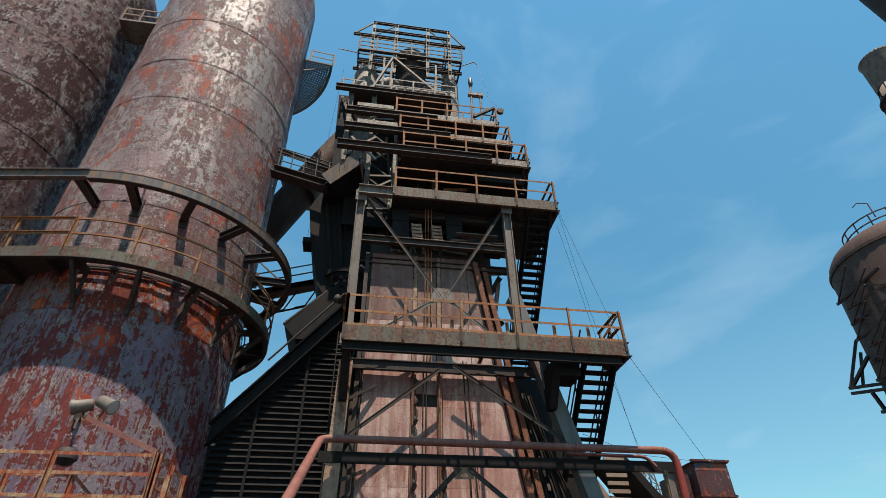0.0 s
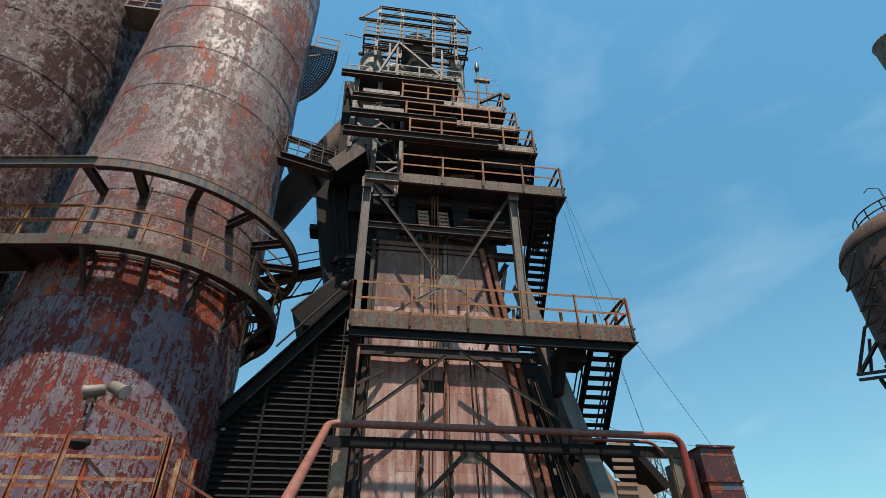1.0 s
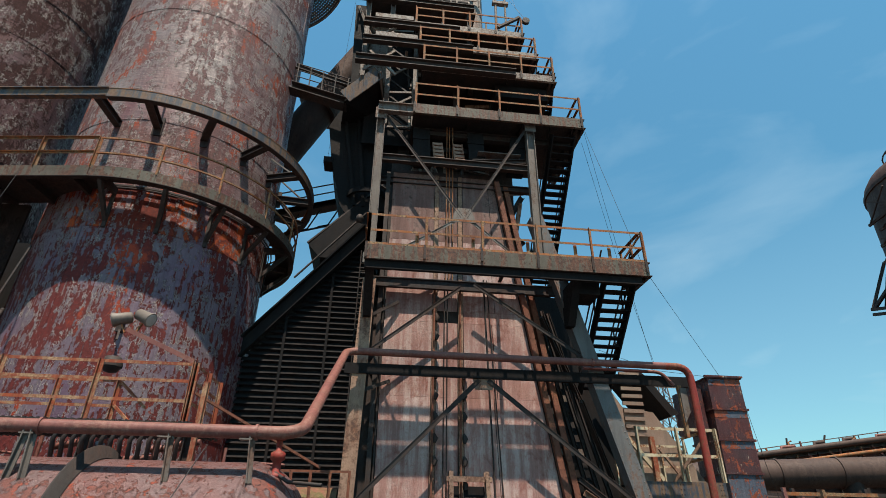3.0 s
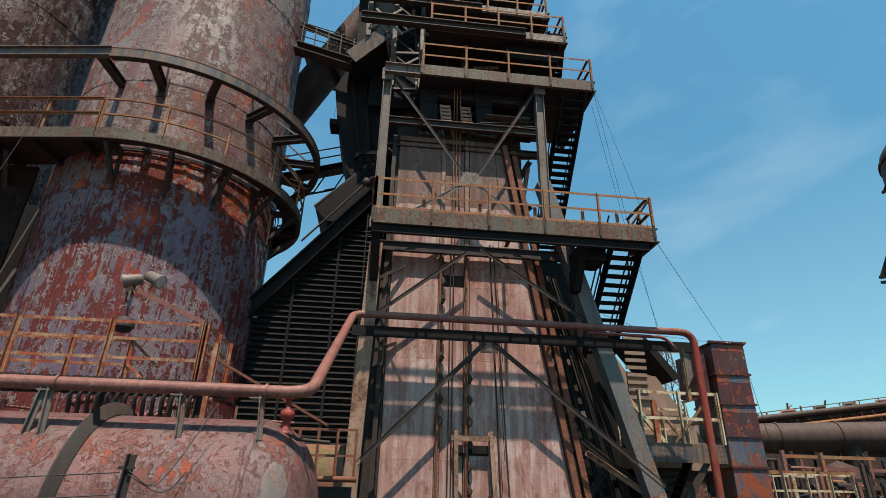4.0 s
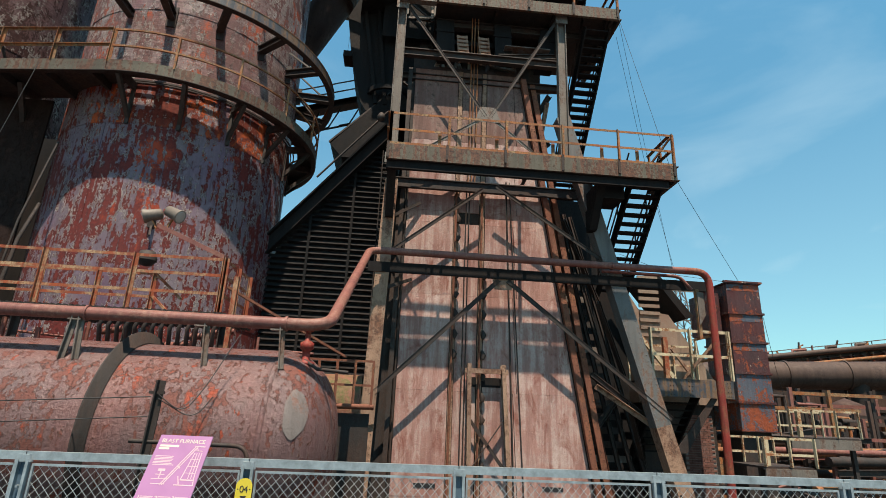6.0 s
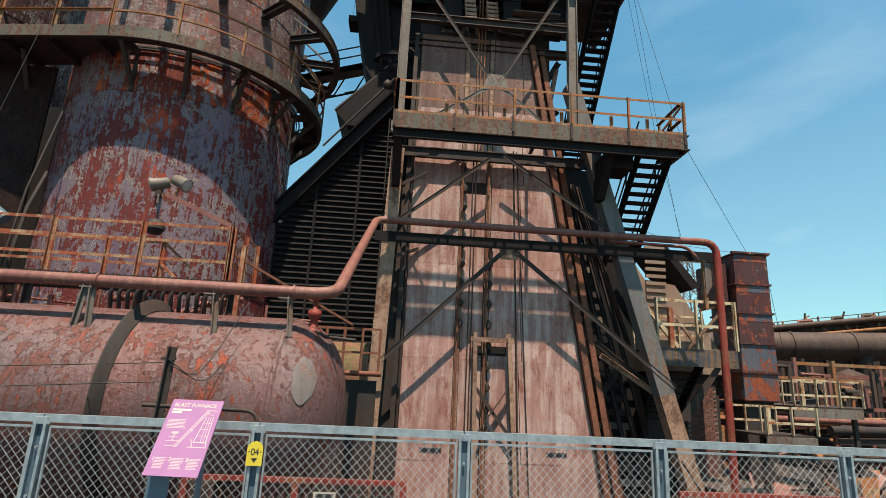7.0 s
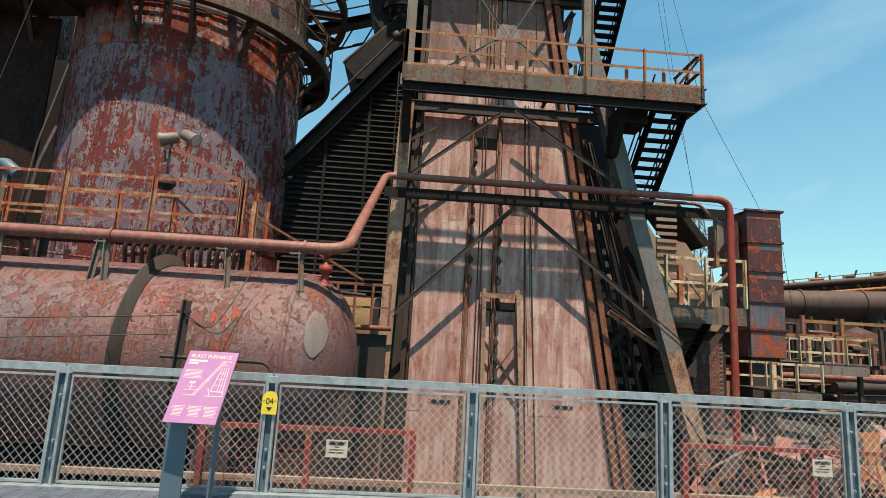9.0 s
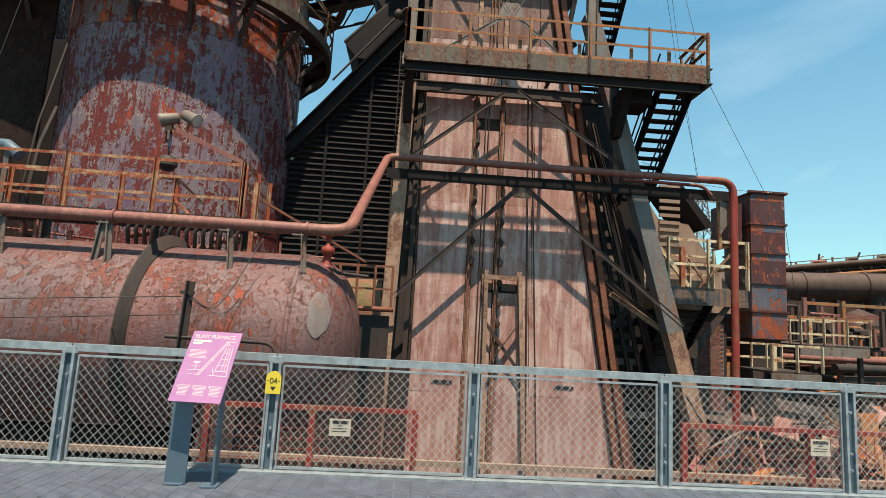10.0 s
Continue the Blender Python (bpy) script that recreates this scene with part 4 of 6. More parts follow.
part("long_beam", Geo().ibeam((-2.2, 16.1, 22.5), (3.2, 16.1, 22.5), 0.22, 0.28), M_DARK, p6)
railing(p6, (0.3, 16.1, 22.6), (3.4, 16.1, 22.6), 4, M_GREY, 0.95)
railing(p6, (-2.0, 16.4, 22.6), (-1.0, 16.4, 22.6), 3, M_GREY, 0.95)
part("counterweight_drum", Geo().tube([(-0.4, 16.7, 23.4), (3.0, 16.7, 23.4)], 0.24, 14), M_DARK, p6)
for x in (0.6, 1.0, 1.4, 1.8, 2.2):
    part("actuator", Geo().tube([(x, 16.5, 22.6), (x, 16.5, 23.5)], 0.06, 8), M_PALE if x in (0.6, 2.2) else M_DARK, p6)
# floor structure left of the platforms: posts and slanted pale struts
for z0, z1 in ((17.9, 19.1), (19.5, 20.5)):
    part("strut", Geo().bar((-1.4, 15.9, z0), (-0.2, 15.9, z1), 0.07, 0.10), M_PALE, tower)
    part("strut", Geo().bar((-0.1, 16.0, z0), (-1.2, 16.0, z1), 0.07, 0.10), M_PALE, tower)
for x, z0, z1 in ((-0.4, 15.6, 22.3), (0.72, 15.6, 20.9), (4.6, 15.6, 19.0), (-1.45, 18.0, 22.4), (3.0, 17.5, 22.3), (2.4, 15.6, 17.5)):
    part("column", Geo().ibeam((x, 16.3, z0), (x, 16.3, z1), 0.2, 0.2, (1, 0, 0), 0.018), M_GREY if x < 1 else M_DARK, tower)
rng = random.Random(7)
for z0, z1 in ((15.65, 17.3), (17.95, 19.1), (19.55, 20.6), (21.1, 22.2), (13.0, 14.3)):
    for i in range(16):
        x = rng.uniform(0.2, 4.8)
        y = rng.uniform(16.4, 17.8)
        if i % 3 == 0:
            g = Geo().tube([(x, y, z0), (x + rng.uniform(-0.2, 0.2), y, z1)], rng.uniform(0.03, 0.09), 8)
        elif i % 3 == 1:
            g = Geo().bar((x, y, z0 + 0.2), (x + rng.uniform(-1.0, 1.0), y + 0.3, z1 - 0.1), 0.08, 0.12)
        else:
            z = rng.uniform(z0, z1)
            g = Geo().ibeam((x - 0.7, y, z), (x + 0.7, y + rng.uniform(-0.3, 0.3), z), 0.1, 0.16, t=0.015)
        part("machinery_bar", g, rng.choice((M_DARK, M_GREY, M_PALE, M_LEG)), tower)
for x in (1.45, 2.20):
    g = Geo()
    for k in range(6):
        g.bar((x + 0.02 * k, 15.55, 14.2 - 0.16 * k), (x + 0.34 + 0.02 * k, 15.55, 14.2 - 0.16 * k), 0.05, 0.1)
    g.bar((x, 15.6, 14.3), (x + 0.1, 15.6, 13.2), 0.06, 0.08).bar((x + 0.32, 15.6, 14.3), (x + 0.42, 15.6, 13.2), 0.06, 0.08)
    part("skip_guide", g, M_LEG, tower)
for x in (1.98, 2.08, 2.2):
    part("hoist_rope", Geo().tube([(x, 15.75, 8.8), (x, 15.75, 15.2)], 0.02, 6), M_RAIL, tower)


def stair(name, x0, x1, ya, za, yb, zb, parent, rails=True):
    """Open stair: two stringers and plate treads, from (ya, za) at the top to (yb, zb)."""
    s = part(name, Geo().bar((x0, yb, zb), (x0, ya, za), 0.05, 0.36), M_BLACK_SHADE, parent)
    part("stringer", Geo().bar((x1, yb, zb), (x1, ya, za), 0.05, 0.36), M_BLACK_SHADE, s)
    n = int(abs(za - zb) / 0.215)
    first = None
    for k in range(n):
        t = (k + 0.5) / n
        y, z = ya + (yb - ya) * t, za + (zb - za) * t
        if first is None:
            first = part("tread", Geo().prism([(x0, y - 0.14, z - 0.05), (x0, y + 0.14, z - 0.05), (x0, y + 0.14, z - 0.02), (x0, y - 0.11, z - 0.02), (x0, y - 0.11, z), (x0, y - 0.14, z)], (x1 - x0, 0, 0)), M_BLACK_SHADE, s)
            home = Vector((0, y, z))
        else:
            c = clone("tread", first, Vector((0, y, z)) - home, s)
    if rails:
        for x in (x0, x1):
            for h in (0.5, 0.95):
                part("handrail", Geo().bar((x, ya, za + h), (x, yb, zb + h), 0.04, 0.04), M_DARK, s)
            for t in (0.05, 0.35, 0.65, 0.95):
                y, z = ya + (yb - ya) * t, za + (zb - za) * t
                part("baluster", Geo().bar((x, y, z), (x, y, z + 0.95), 0.04, 0.04), M_DARK, s)
    return s


stair("stair", 5.95, 6.80, 15.35, 15.0, 21.0, 9.1, tower)
stair("stair", 6.86, 7.84, 14.55, 8.75, 17.7, 5.9, tower)
stair("stair", 6.0, 6.7, 16.4, 19.3, 18.6, 15.7, tower)

# headframe at the top
HY = 17.0
for x in (-0.80, 0.44, 2.17, 3.36):
    part("head_post", Geo().ibeam((x, HY, 25.3), (x, HY, 29.6), 0.14, 0.16, (1, 0, 0), 0.02), M_GREY, tower)
    part("head_post", Geo().ibeam((x, HY + 2.2, 25.3), (x, HY + 2.2, 29.6), 0.14, 0.16, (1, 0, 0), 0.02), M_DARK, tower)
for y in (HY, HY + 2.2):
    for x0, x1, z in ((-0.85, 3.4, 29.6), (-0.85, 3.4, 28.9), (-1.85, 4.25, 28.3), (-1.5, 4.0, 26.9), (-1.5, 4.0, 25.9)):
        part("head_beam", Geo().ibeam((x0, y, z), (x1, y, z), 0.12, 0.16, t=0.02), M_DARK, tower)
    part("head_brace", Geo().bar((-0.8, y, 29.6), (-1.85, y, 28.3), 0.06, 0.08), M_DARK, tower)
    part("head_brace", Geo().bar((3.36, y, 29.6), (4.25, y, 28.3), 0.06, 0.08), M_DARK, tower)
    part("head_brace", Geo().bar((-0.8, y, 28.3), (0.44, y, 29.6), 0.05, 0.06), M_DARK, tower)
    part("head_brace", Geo().bar((3.36, y, 28.3), (2.17, y, 29.6), 0.05, 0.06), M_DARK, tower)
for x in (-1.5, -0.8, 0.44, 2.17, 3.36, 4.0):
    for z in (29.6, 28.3, 26.9):
        if -0.9 < x < 3.5 or z < 28:
            part("head_tie", Geo().bar((x, HY, z), (x, HY + 2.2, z), 0.08, 0.10), M_DARK, tower)
head = part("head_platform", Geo().box(-1.5, -1.45, HY - 0.1, HY + 3.0, 26.80, 26.85), M_DARK, tower)
part("edge_bar", Geo().box(3.95, 4.0, HY - 0.1, HY + 3.0, 26.80, 26.85), M_DARK, head)
for k in range(11):
    part("floor_bar", Geo().box(-1.5, 4.0, HY - 0.1 + 0.3 * k, HY - 0.05 + 0.3 * k, 26.85, 26.93), M_DARK, head)
railing(head, (-1.5, HY - 0.05, 26.95), (4.0, HY - 0.05, 26.95), 7, M_DARK, 1.1, (0.33, 0.66))
railing(head, (-1.5, HY + 2.9, 26.95), (4.0, HY + 2.9, 26.95), 7, M_DARK, 1.1, (0.33, 0.66))
part("swing_arm", Geo().bar((-1.5, HY, 26.6), (-2.5, HY, 26.75), 0.04, 0.04), M_PALE, tower)
part("swing_arm", Geo().tube([(4.0, HY, 26.6), (4.7, HY, 27.1), (4.85, HY, 26.9)], 0.03, 6), M_PALE, tower)
# black backing added inside the frame, the interior's shade as a surface
casing = part("inner_shade_backing", Geo().box(-0.3, 5.5, 19.9, 20.1, 8.8, 15.0), M_BLACK_SHADE, tower)
for x in (0.4, 1.6, 2.8, 4.0, 5.0):
    part("casing_post", Geo().ibeam((x, 19.7, 8.8), (x, 19.7, 15.0), 0.18, 0.2, (1, 0, 0)), M_DARK, casing)
for a, b in (((3.4, 16.9, 10.0), (5.2, 17.4, 13.4)), ((5.0, 16.9, 10.2), (3.5, 17.3, 13.0)), ((3.2, 17.6, 9.2), (4.4, 17.6, 14.4)), ((4.3, 16.7, 9.2), (4.9, 16.7, 12.6)), ((3.3, 16.6, 12.4), (4.9, 16.6, 10.8)), ((-0.3, 16.5, 12.9), (1.2, 16.5, 11.9))):
    part("inner_brace", Geo().ibeam(a, b, 0.14, 0.2), M_LEG if a[0] > 4.1 else M_DARK, casing)
# top hopper and uptakes
part("top_hopper", Geo().lathe((1.35, 18.0), [(0.35, 24.0), (0.8, 25.3), (0.8, 26.9), (0.88, 26.95), (0.88, 27.8), (0.0, 27.8)], 24), M_DARK, tower)
part("hopper_band", Geo().lathe((1.35, 18.0), [(0.90, 27.2), (0.92, 27.25), (0.92, 27.6), (0.90, 27.65)], 24), M_TAN, tower)
part("uptake", Geo().lathe((-0.95, 18.0), [(0.75, 18.6), (0.75, 20.0), (0.68, 22.0), (0.66, 25.9), (0.40, 26.5), (0.42, 27.0), (0.0, 27.0)], 24), M_PALE, tower, "pale grey round gas uptake")
part("uptake", Geo().lathe((3.5, 18.0), [(0.48, 19.5), (0.46, 25.9), (0.3, 26.5), (0.34, 27.0), (0.0, 27.0)], 24), M_PALE, tower, "pale grey round gas uptake")
part("cross_duct", Geo().tube([(-0.9, 17.7, 24.3), (0.2, 17.7, 25.3), (1.2, 17.9, 25.2)], 0.32, 14), M_PALE, tower)
part("cross_duct", Geo().tube([(3.5, 17.8, 24.6), (2.5, 17.8, 25.2), (1.6, 17.9, 25.2)], 0.26, 14), M_PALE, tower)
for a, b, m in (((0.35, 16.9, 26.4), (2.9, 16.9, 23.6), M_PALE), ((0.35, 16.9, 26.4), (-0.6, 16.9, 23.6), M_GREY), ((2.6, 16.95, 26.2), (2.6, 16.95, 22.7), M_PALE), ((0.3, 16.95, 26.3), (0.3, 16.95, 22.7), M_PALE), ((-0.1, 16.95, 26.3), (-0.1, 16.95, 23.7), M_PALE)):
    part("head_strut", Geo().bar(a, b, 0.10, 0.14, (0, 1, 0)), m, tower)
part("signal_post", Geo().tube([(4.3, 16.5, 21.0), (4.3, 16.5, 24.2)], 0.06, 8).tube([(4.75, 16.5, 21.0), (4.75, 16.5, 23.9)], 0.05, 8).box(4.15, 4.9, 16.4, 16.6, 23.5, 23.65), M_PALE, tower)
part("signal_head", Geo().lathe((4.3, 16.5), [(0.02, 24.2), (0.09, 24.25), (0.12, 24.5), (0.10, 24.8), (0.05, 24.95), (0.0, 24.98)], 10), M_BLACK, tower)
# added black sheet; darkness behind the lattice is put into its colour
part("back_sheet", Geo().box(-1.3, 0.7, 17.6, 17.64, 15.6, 22.3), M_BLACK_SHADE, tower)
for k in range(7):
    z = 15.7 + 0.9 * k
    part("lattice", Geo().bar((-0.35, 16.6, z), (0.6, 16.6, z + 0.75 if k % 2 else z + 0.1), 0.05, 0.09), M_GREY, tower)
    part("lattice", Geo().bar((0.6, 16.65, z), (-0.35, 16.65, z + 0.8), 0.05, 0.07), M_DARK, tower)
# left sheet side
part("side_sheet", Geo().prism([(-2.10, 16.9, 22.9), (-1.6, 16.9, 22.9), (-1.35, 16.9, 17.5), (-1.90, 16.9, 17.5)], (0, 1.6, 0)), M_BLACK_SHADE, tower)
part("side_strut", Geo().bar((-1.95, 16.9, 22.8), (-1.1, 16.2, 19.8), 0.08, 0.10), M_PALE, tower)

# furnace stack behind the tower
furnace = thing("blast_furnace_stack", (2.4, 23.0, GROUND), "dark round steel stack of the blast furnace behind the tower", "furnace")
part("shell", Geo().lathe((2.4, 23.0), [(4.4, GROUND), (4.4, 5.0), (3.6, 8.0), (2.6, 20.0), (0.0, 20.2)], 40), M_DARK, furnace)
for z, r in ((8.0, 3.7), (11.0, 3.45), (14.0, 3.2), (17.0, 2.95)):
    part("band", Geo().arc_bar((2.4, 23.0), r - 0.12, r + 0.12, z, z + 0.25, 0, 360, 40), M_DARK, furnace)
part("charge_housing", Geo().box(0.0, 4.8, 17.2, 22.0, 12.6, 14.4), M_DARK, furnace)
part("charge_housing", Geo().box(0.2, 4.6, 17.9, 21.5, 14.4, 19.2), M_DARK, furnace)


# ---- hot blast stoves ----
COURSES = [GROUND, -0.8, 1.4, 3.8, 6.2, 9.2, 10.5, 13.1, 15.7, 18.3, 20.9, 23.5, 26.1, 28.7]


def stove(c, r, name_label, low_mat, high_mat, z_change, top, rails, seed):
    s = thing("hot_blast_stove", (c[0], c[1], GROUND), name_label, "stove", "hot blast stoves")
    cuts = [z for z in COURSES if z < top] + [top]
    rr = random.Random(seed)
    for k, (z, z_next) in enumerate(zip(cuts, cuts[1:])):
        h = z_next - z
        out = 0.012 * (k % 2)
        m = (M_STOVE_ORANGE if z > 8 else low_mat) if z + h / 2 < z_change and low_mat is not high_mat else high_mat
        wall_geo = Geo().lathe(c, [(r - 0.03, z + 0.002), (r + out, z + 0.002), (r + out, z + h - 0.002), (r - 0.03, z + h - 0.002)], 96, crisp=(0, 2))
        course = part("shell_course", wall_geo, m, s)
        # upright lap joints, at other places in each course
        a0 = rr.uniform(0, 45)
        for i in range(4):
            a = 190 + a0 + 42 * i
            part("lap_strip", Geo().arc_bar(c, r + out - 0.005, r + out + 0.012, z + 0.02, z + h - 0.02, a, a + 2.6, 2), m, course)
    for zb, hb in ((20.6, 0.55), (z_change - 0.1, 0.12)):
        part("band", Geo().lathe(c, [(r + 0.03, zb), (r + 0.03, zb + hb)], 96), high_mat, s)
    dome = [(r * math.cos(radians(a)), top + r * 0.9 * math.sin(radians(a))) for a in range(0, 90, 9)] + [(0.0, top + r * 0.9)]
    part("dome", Geo().lathe(c, dome, 96), high_mat, s)
    return s


C1, R1 = (-7.80, 17.76), 3.5
C2, R2 = (-16.9, 19.0), 3.5
s1 = stove(C1, R1, "tall round stove with peeling lavender grey paint over red rust", M_STOVE_LOW, M_STOVE, 10.6, 31.0, True, 1)
s2 = stove(C2, R2, "tall round stove of dull grey and brown peeling steel", M_STOVE_DARK, M_STOVE_DARK, 10.6, 31.0, True, 2)
s3 = stove((-26.0, 20.3), 3.5, "tall round stove at the end of the row", M_STOVE_DARK, M_STOVE_DARK, 10.6, 31.0, True, 3)


def polar(c, r, a, z):
    return (c[0] + r * math.cos(radians(a)), c[1] + r * math.sin(radians(a)), z)


def gallery(parent, c, a0, a1, far):
    """Ring platform with railing, and the hoop beam above it, running on straight to the next stove."""
    R_IN, R_OUT, ZF = R1 + 0.03, 4.46, 10.52
    n = 12
    ring_part = part("ring_platform", Geo().arc_bar(c, R_IN + 0.27, R_OUT - 0.02, ZF - 0.03, ZF, a0, a1, 60).arc_bar(c, R_IN + 0.11, R_IN + 0.15, ZF - 0.05, ZF, a0, a1, 60).arc_bar(c, R_IN + 0.02, R_IN + 0.05, ZF - 0.05, ZF, a0, a1, 60), M_DARK, parent)
    step = (a1 - a0) / n
    for k in range(n):
        part("fascia", Geo().arc_bar(c, R_OUT - 0.02, R_OUT + 0.02, ZF - 0.27, ZF + 0.06, a0 + step * k + 0.05, a0 + step * (k + 1) - 0.05, 4), M_FASCIA, ring_part)
    part("lower_flange", Geo().arc_bar(c, R_OUT - 0.14, R_OUT + 0.03, ZF - 0.29, ZF - 0.272, a0, a1, 60), M_DARK, ring_part)
    for k in range(n + 1):
        a = a0 + step * k
        p = Vector(polar(c, R_OUT, a, ZF))
        part("post", Geo().bar(p, p + Vector((0, 0, 1.07)), 0.06, 0.06), M_RAIL, ring_part)
        q = Vector(polar(c, R1 + 0.02, a + 4, 9.35))
        part("knee_brace", Geo().bar(q, Vector(polar(c, R_OUT - 0.1, a + 4, ZF - 0.3)), 0.10, 0.12), M_DARK, ring_part)
        part("joist", Geo().bar(polar(c, R1, a + 4, ZF - 0.17), polar(c, R_OUT - 0.04, a + 4, ZF - 0.17), 0.1, 0.22), M_DARK, ring_part)
        part("wall_bracket", Geo().bar(polar(c, R1 + 0.03, a + 4, 9.15), polar(c, R1 + 0.03, a + 4, 10.4), 0.10, 0.08), M_DARK, ring_part)
    for h in (0.54, 1.07):
        part("rail", Geo().arc_bar(c, R_OUT - 0.025, R_OUT + 0.025, ZF + h - 0.05, ZF + h, a0, a1, 60), M_RAIL, ring_part)
    # hoop beam
    HZ, HR = 12.78, 4.86
    hoop = part("hoop_beam", Geo().arc_bar(c, HR - 0.02, HR + 0.02, HZ, HZ + 0.30, a0, a1, 60), M_BLUEBLACK, parent)
    part("hoop_flange", Geo().arc_bar(c, HR - 0.16, HR + 0.03, HZ - 0.02, HZ, a0, a1, 60), M_DARK, hoop)
    part("hoop_flange", Geo().arc_bar(c, HR - 0.16, HR + 0.03, HZ + 0.30, HZ + 0.32, a0, a1, 60), M_RAIL, hoop)
    for k in range(n):
        a = a0 + step * (k + 0.6)
        part("bracket", Geo().ibeam(polar(c, R1, a, HZ + 0.12), polar(c, HR - 0.03, a, HZ + 0.12), 0.22, 0.26), M_DARK, hoop)
        part("bracket_plate", Geo().bar(polar(c, R1 + 0.02, a, HZ - 0.25), polar(c, R1 + 0.02, a, HZ + 0.45), 0.30, 0.04), M_DARK, hoop)
        p = Vector(polar(c, HR - 0.1, a - 4, HZ + 0.32))
        part("bracket_tie", Geo().bar(polar(c, R1 + 0.02, a, HZ + 1.0), polar(c, HR - 0.5, a, HZ + 0.3), 0.06, 0.05), M_GREY, hoop)


gallery(s1, C1, -97, 170, None)
# straight galleries between the stoves
link = thing("gallery_bridge", (-12.5, 13.8, 10.5), "railed steel gallery running on between two stoves", "walkway")
A, B = Vector((-8.35, 13.33, 10.52)), Vector((-26.0, 15.8, 10.52))
side = (B - A).normalized().cross(Vector((0, 0, 1))) * -1.75
part("floor", Geo().prism([A - Vector((0, 0, .05)), B - Vector((0, 0, .05)), B - Vector((0, 0, .05)) - side, A - Vector((0, 0, .05)) - side], (0, 0, 0.05)), M_DARK, link)
part("fascia", Geo().bar(A + Vector((0, 0, -0.105)), B + Vector((0, 0, -0.105)), 0.04, 0.33), M_FASCIA, link)
part("lower_flange", Geo().bar(A + Vector((0, 0.06, -0.28)), B + Vector((0, 0.06, -0.28)), 0.17, 0.018), M_DARK, link)
railing(link, A, B, 12, M_RAIL)
for k in range(13):
    p = A.lerp(B, k / 13 + 0.03)
    part("joist", Geo().bar(p + Vector((0, 0, -0.17)), p - side + Vector((0, 0, -0.17)), 0.1, 0.22), M_DARK, link)
A, B = Vector((-8.4, 12.93, 12.93)), Vector((-26.0, 15.4, 12.93))
part("hoop_beam", Geo().ibeam(A, B, 0.17, 0.34), M_BLUEBLACK, link)
for k in range(9):
    p = A.lerp(B, k / 8.6 + 0.02)
    if abs(p.x - C2[0]) < 2.8 or p.x > -10.0:
        part("bracket", Geo().ibeam(p, p + Vector((0.1, 1.5, 0)), 0.2, 0.24), M_DARK, link)
# added sheet: the far stove's shaded foot as a dark brown surface
part("stove_shade_sheet", Geo().box(-20.5, -10.7, 15.15, 15.22, GROUND, 10.2), M_STOVE_SHADE, link, "added dark brown sheet standing in for the shaded foot of the far stove")
# added black sheet closes the gap; its colour is the shade between stoves
part("back_sheet", Geo().box(-14.6, -10.4, 18.2, 18.3, GROUND, 10.4), M_BLACK_SHADE, link, "added black sheet standing in for the shaded gap between the stoves")
part("hanger", Geo().bar((-12.2, 13.6, 12.8), (-12.2, 15.5, 10.6), 0.06, 0.06), M_DARK, link)
for x in (-11.2, -12.6, -14.0):
    part("hanger", Geo().bar((x, 14.4, 10.3), (x - 0.4, 15.9, 8.7), 0.12, 0.14), M_DARK, link)

# small gallery high on the stove's far side, and one between the stoves
high = thing("stove_top_gallery", (-4.2, 19.6, 27.0), "small railed gallery of perforated steel high on the stove", "walkway")
g = Geo()
for k in range(11):
    g.arc_bar(C1, 3.52 + 0.13 * k, 3.61 + 0.13 * k, 26.98, 27.0, 6, 70, 14)
for k in range(33):
    g.bar(polar(C1, 3.5, 6 + 2 * k, 26.965), polar(C1, 4.93, 6 + 2 * k, 26.965), 0.07, 0.012)
part("floor", g, M_DARK, high)
part("edge_strip", Geo().arc_bar(C1, 4.93, 4.97, 26.9, 27.08, 6, 70, 16), M_DARK, high)
part("end_strip", Geo().bar(polar(C1, 3.5, 6, 27.0), polar(C1, 4.97, 6, 27.0), 0.05, 0.14), M_DARK, high)
railing(high, polar(C1, 3.75, 6, 27.0), polar(C1, 4.95, 6, 27.0), 2, M_TAN, 1.0)
for k in range(1, 6):
    p = Vector(polar(C1, 4.95, 6 + 12 * k, 27.0))
    part("post", Geo().bar(p, p + Vector((0, 0, 1.0)), 0.05, 0.05), M_TAN, high)
for h in (0.5, 1.0):
    part("rail", Geo().arc_bar(C1, 4.93, 4.97, 26.95 + h, 27.0 + h, 6, 70, 16), M_TAN, high)
part("bracket", Geo().bar(polar(C1, 3.45, 8, 26.2), polar(C1, 4.7, 8, 26.92), 0.06, 0.08), M_DARK, high)
mid = thing("stove_link_gallery", (-12.3, 18.2, 27.5), "small pale railed landing between the stoves", "walkway")
part("floor", Geo().box(-13.6, -11.0, 17.4, 18.8, 27.4, 27.52), M_GREY, mid)
railing(mid, (-13.6, 17.45, 27.52), (-11.0, 17.45, 27.52), 4, M_TAN)


# ---- louvred shed between stove and tower ----
LOUV_Y = 17.3
shed = thing("louvred_shed", (-2.5, LOUV_Y, GROUND), "dark lean-to wall of horizontal steel louvres under a steep roof edge", "shed")


def slope_z(x):
    return 6.75 + (x + 4.16) * 1.235


first = None
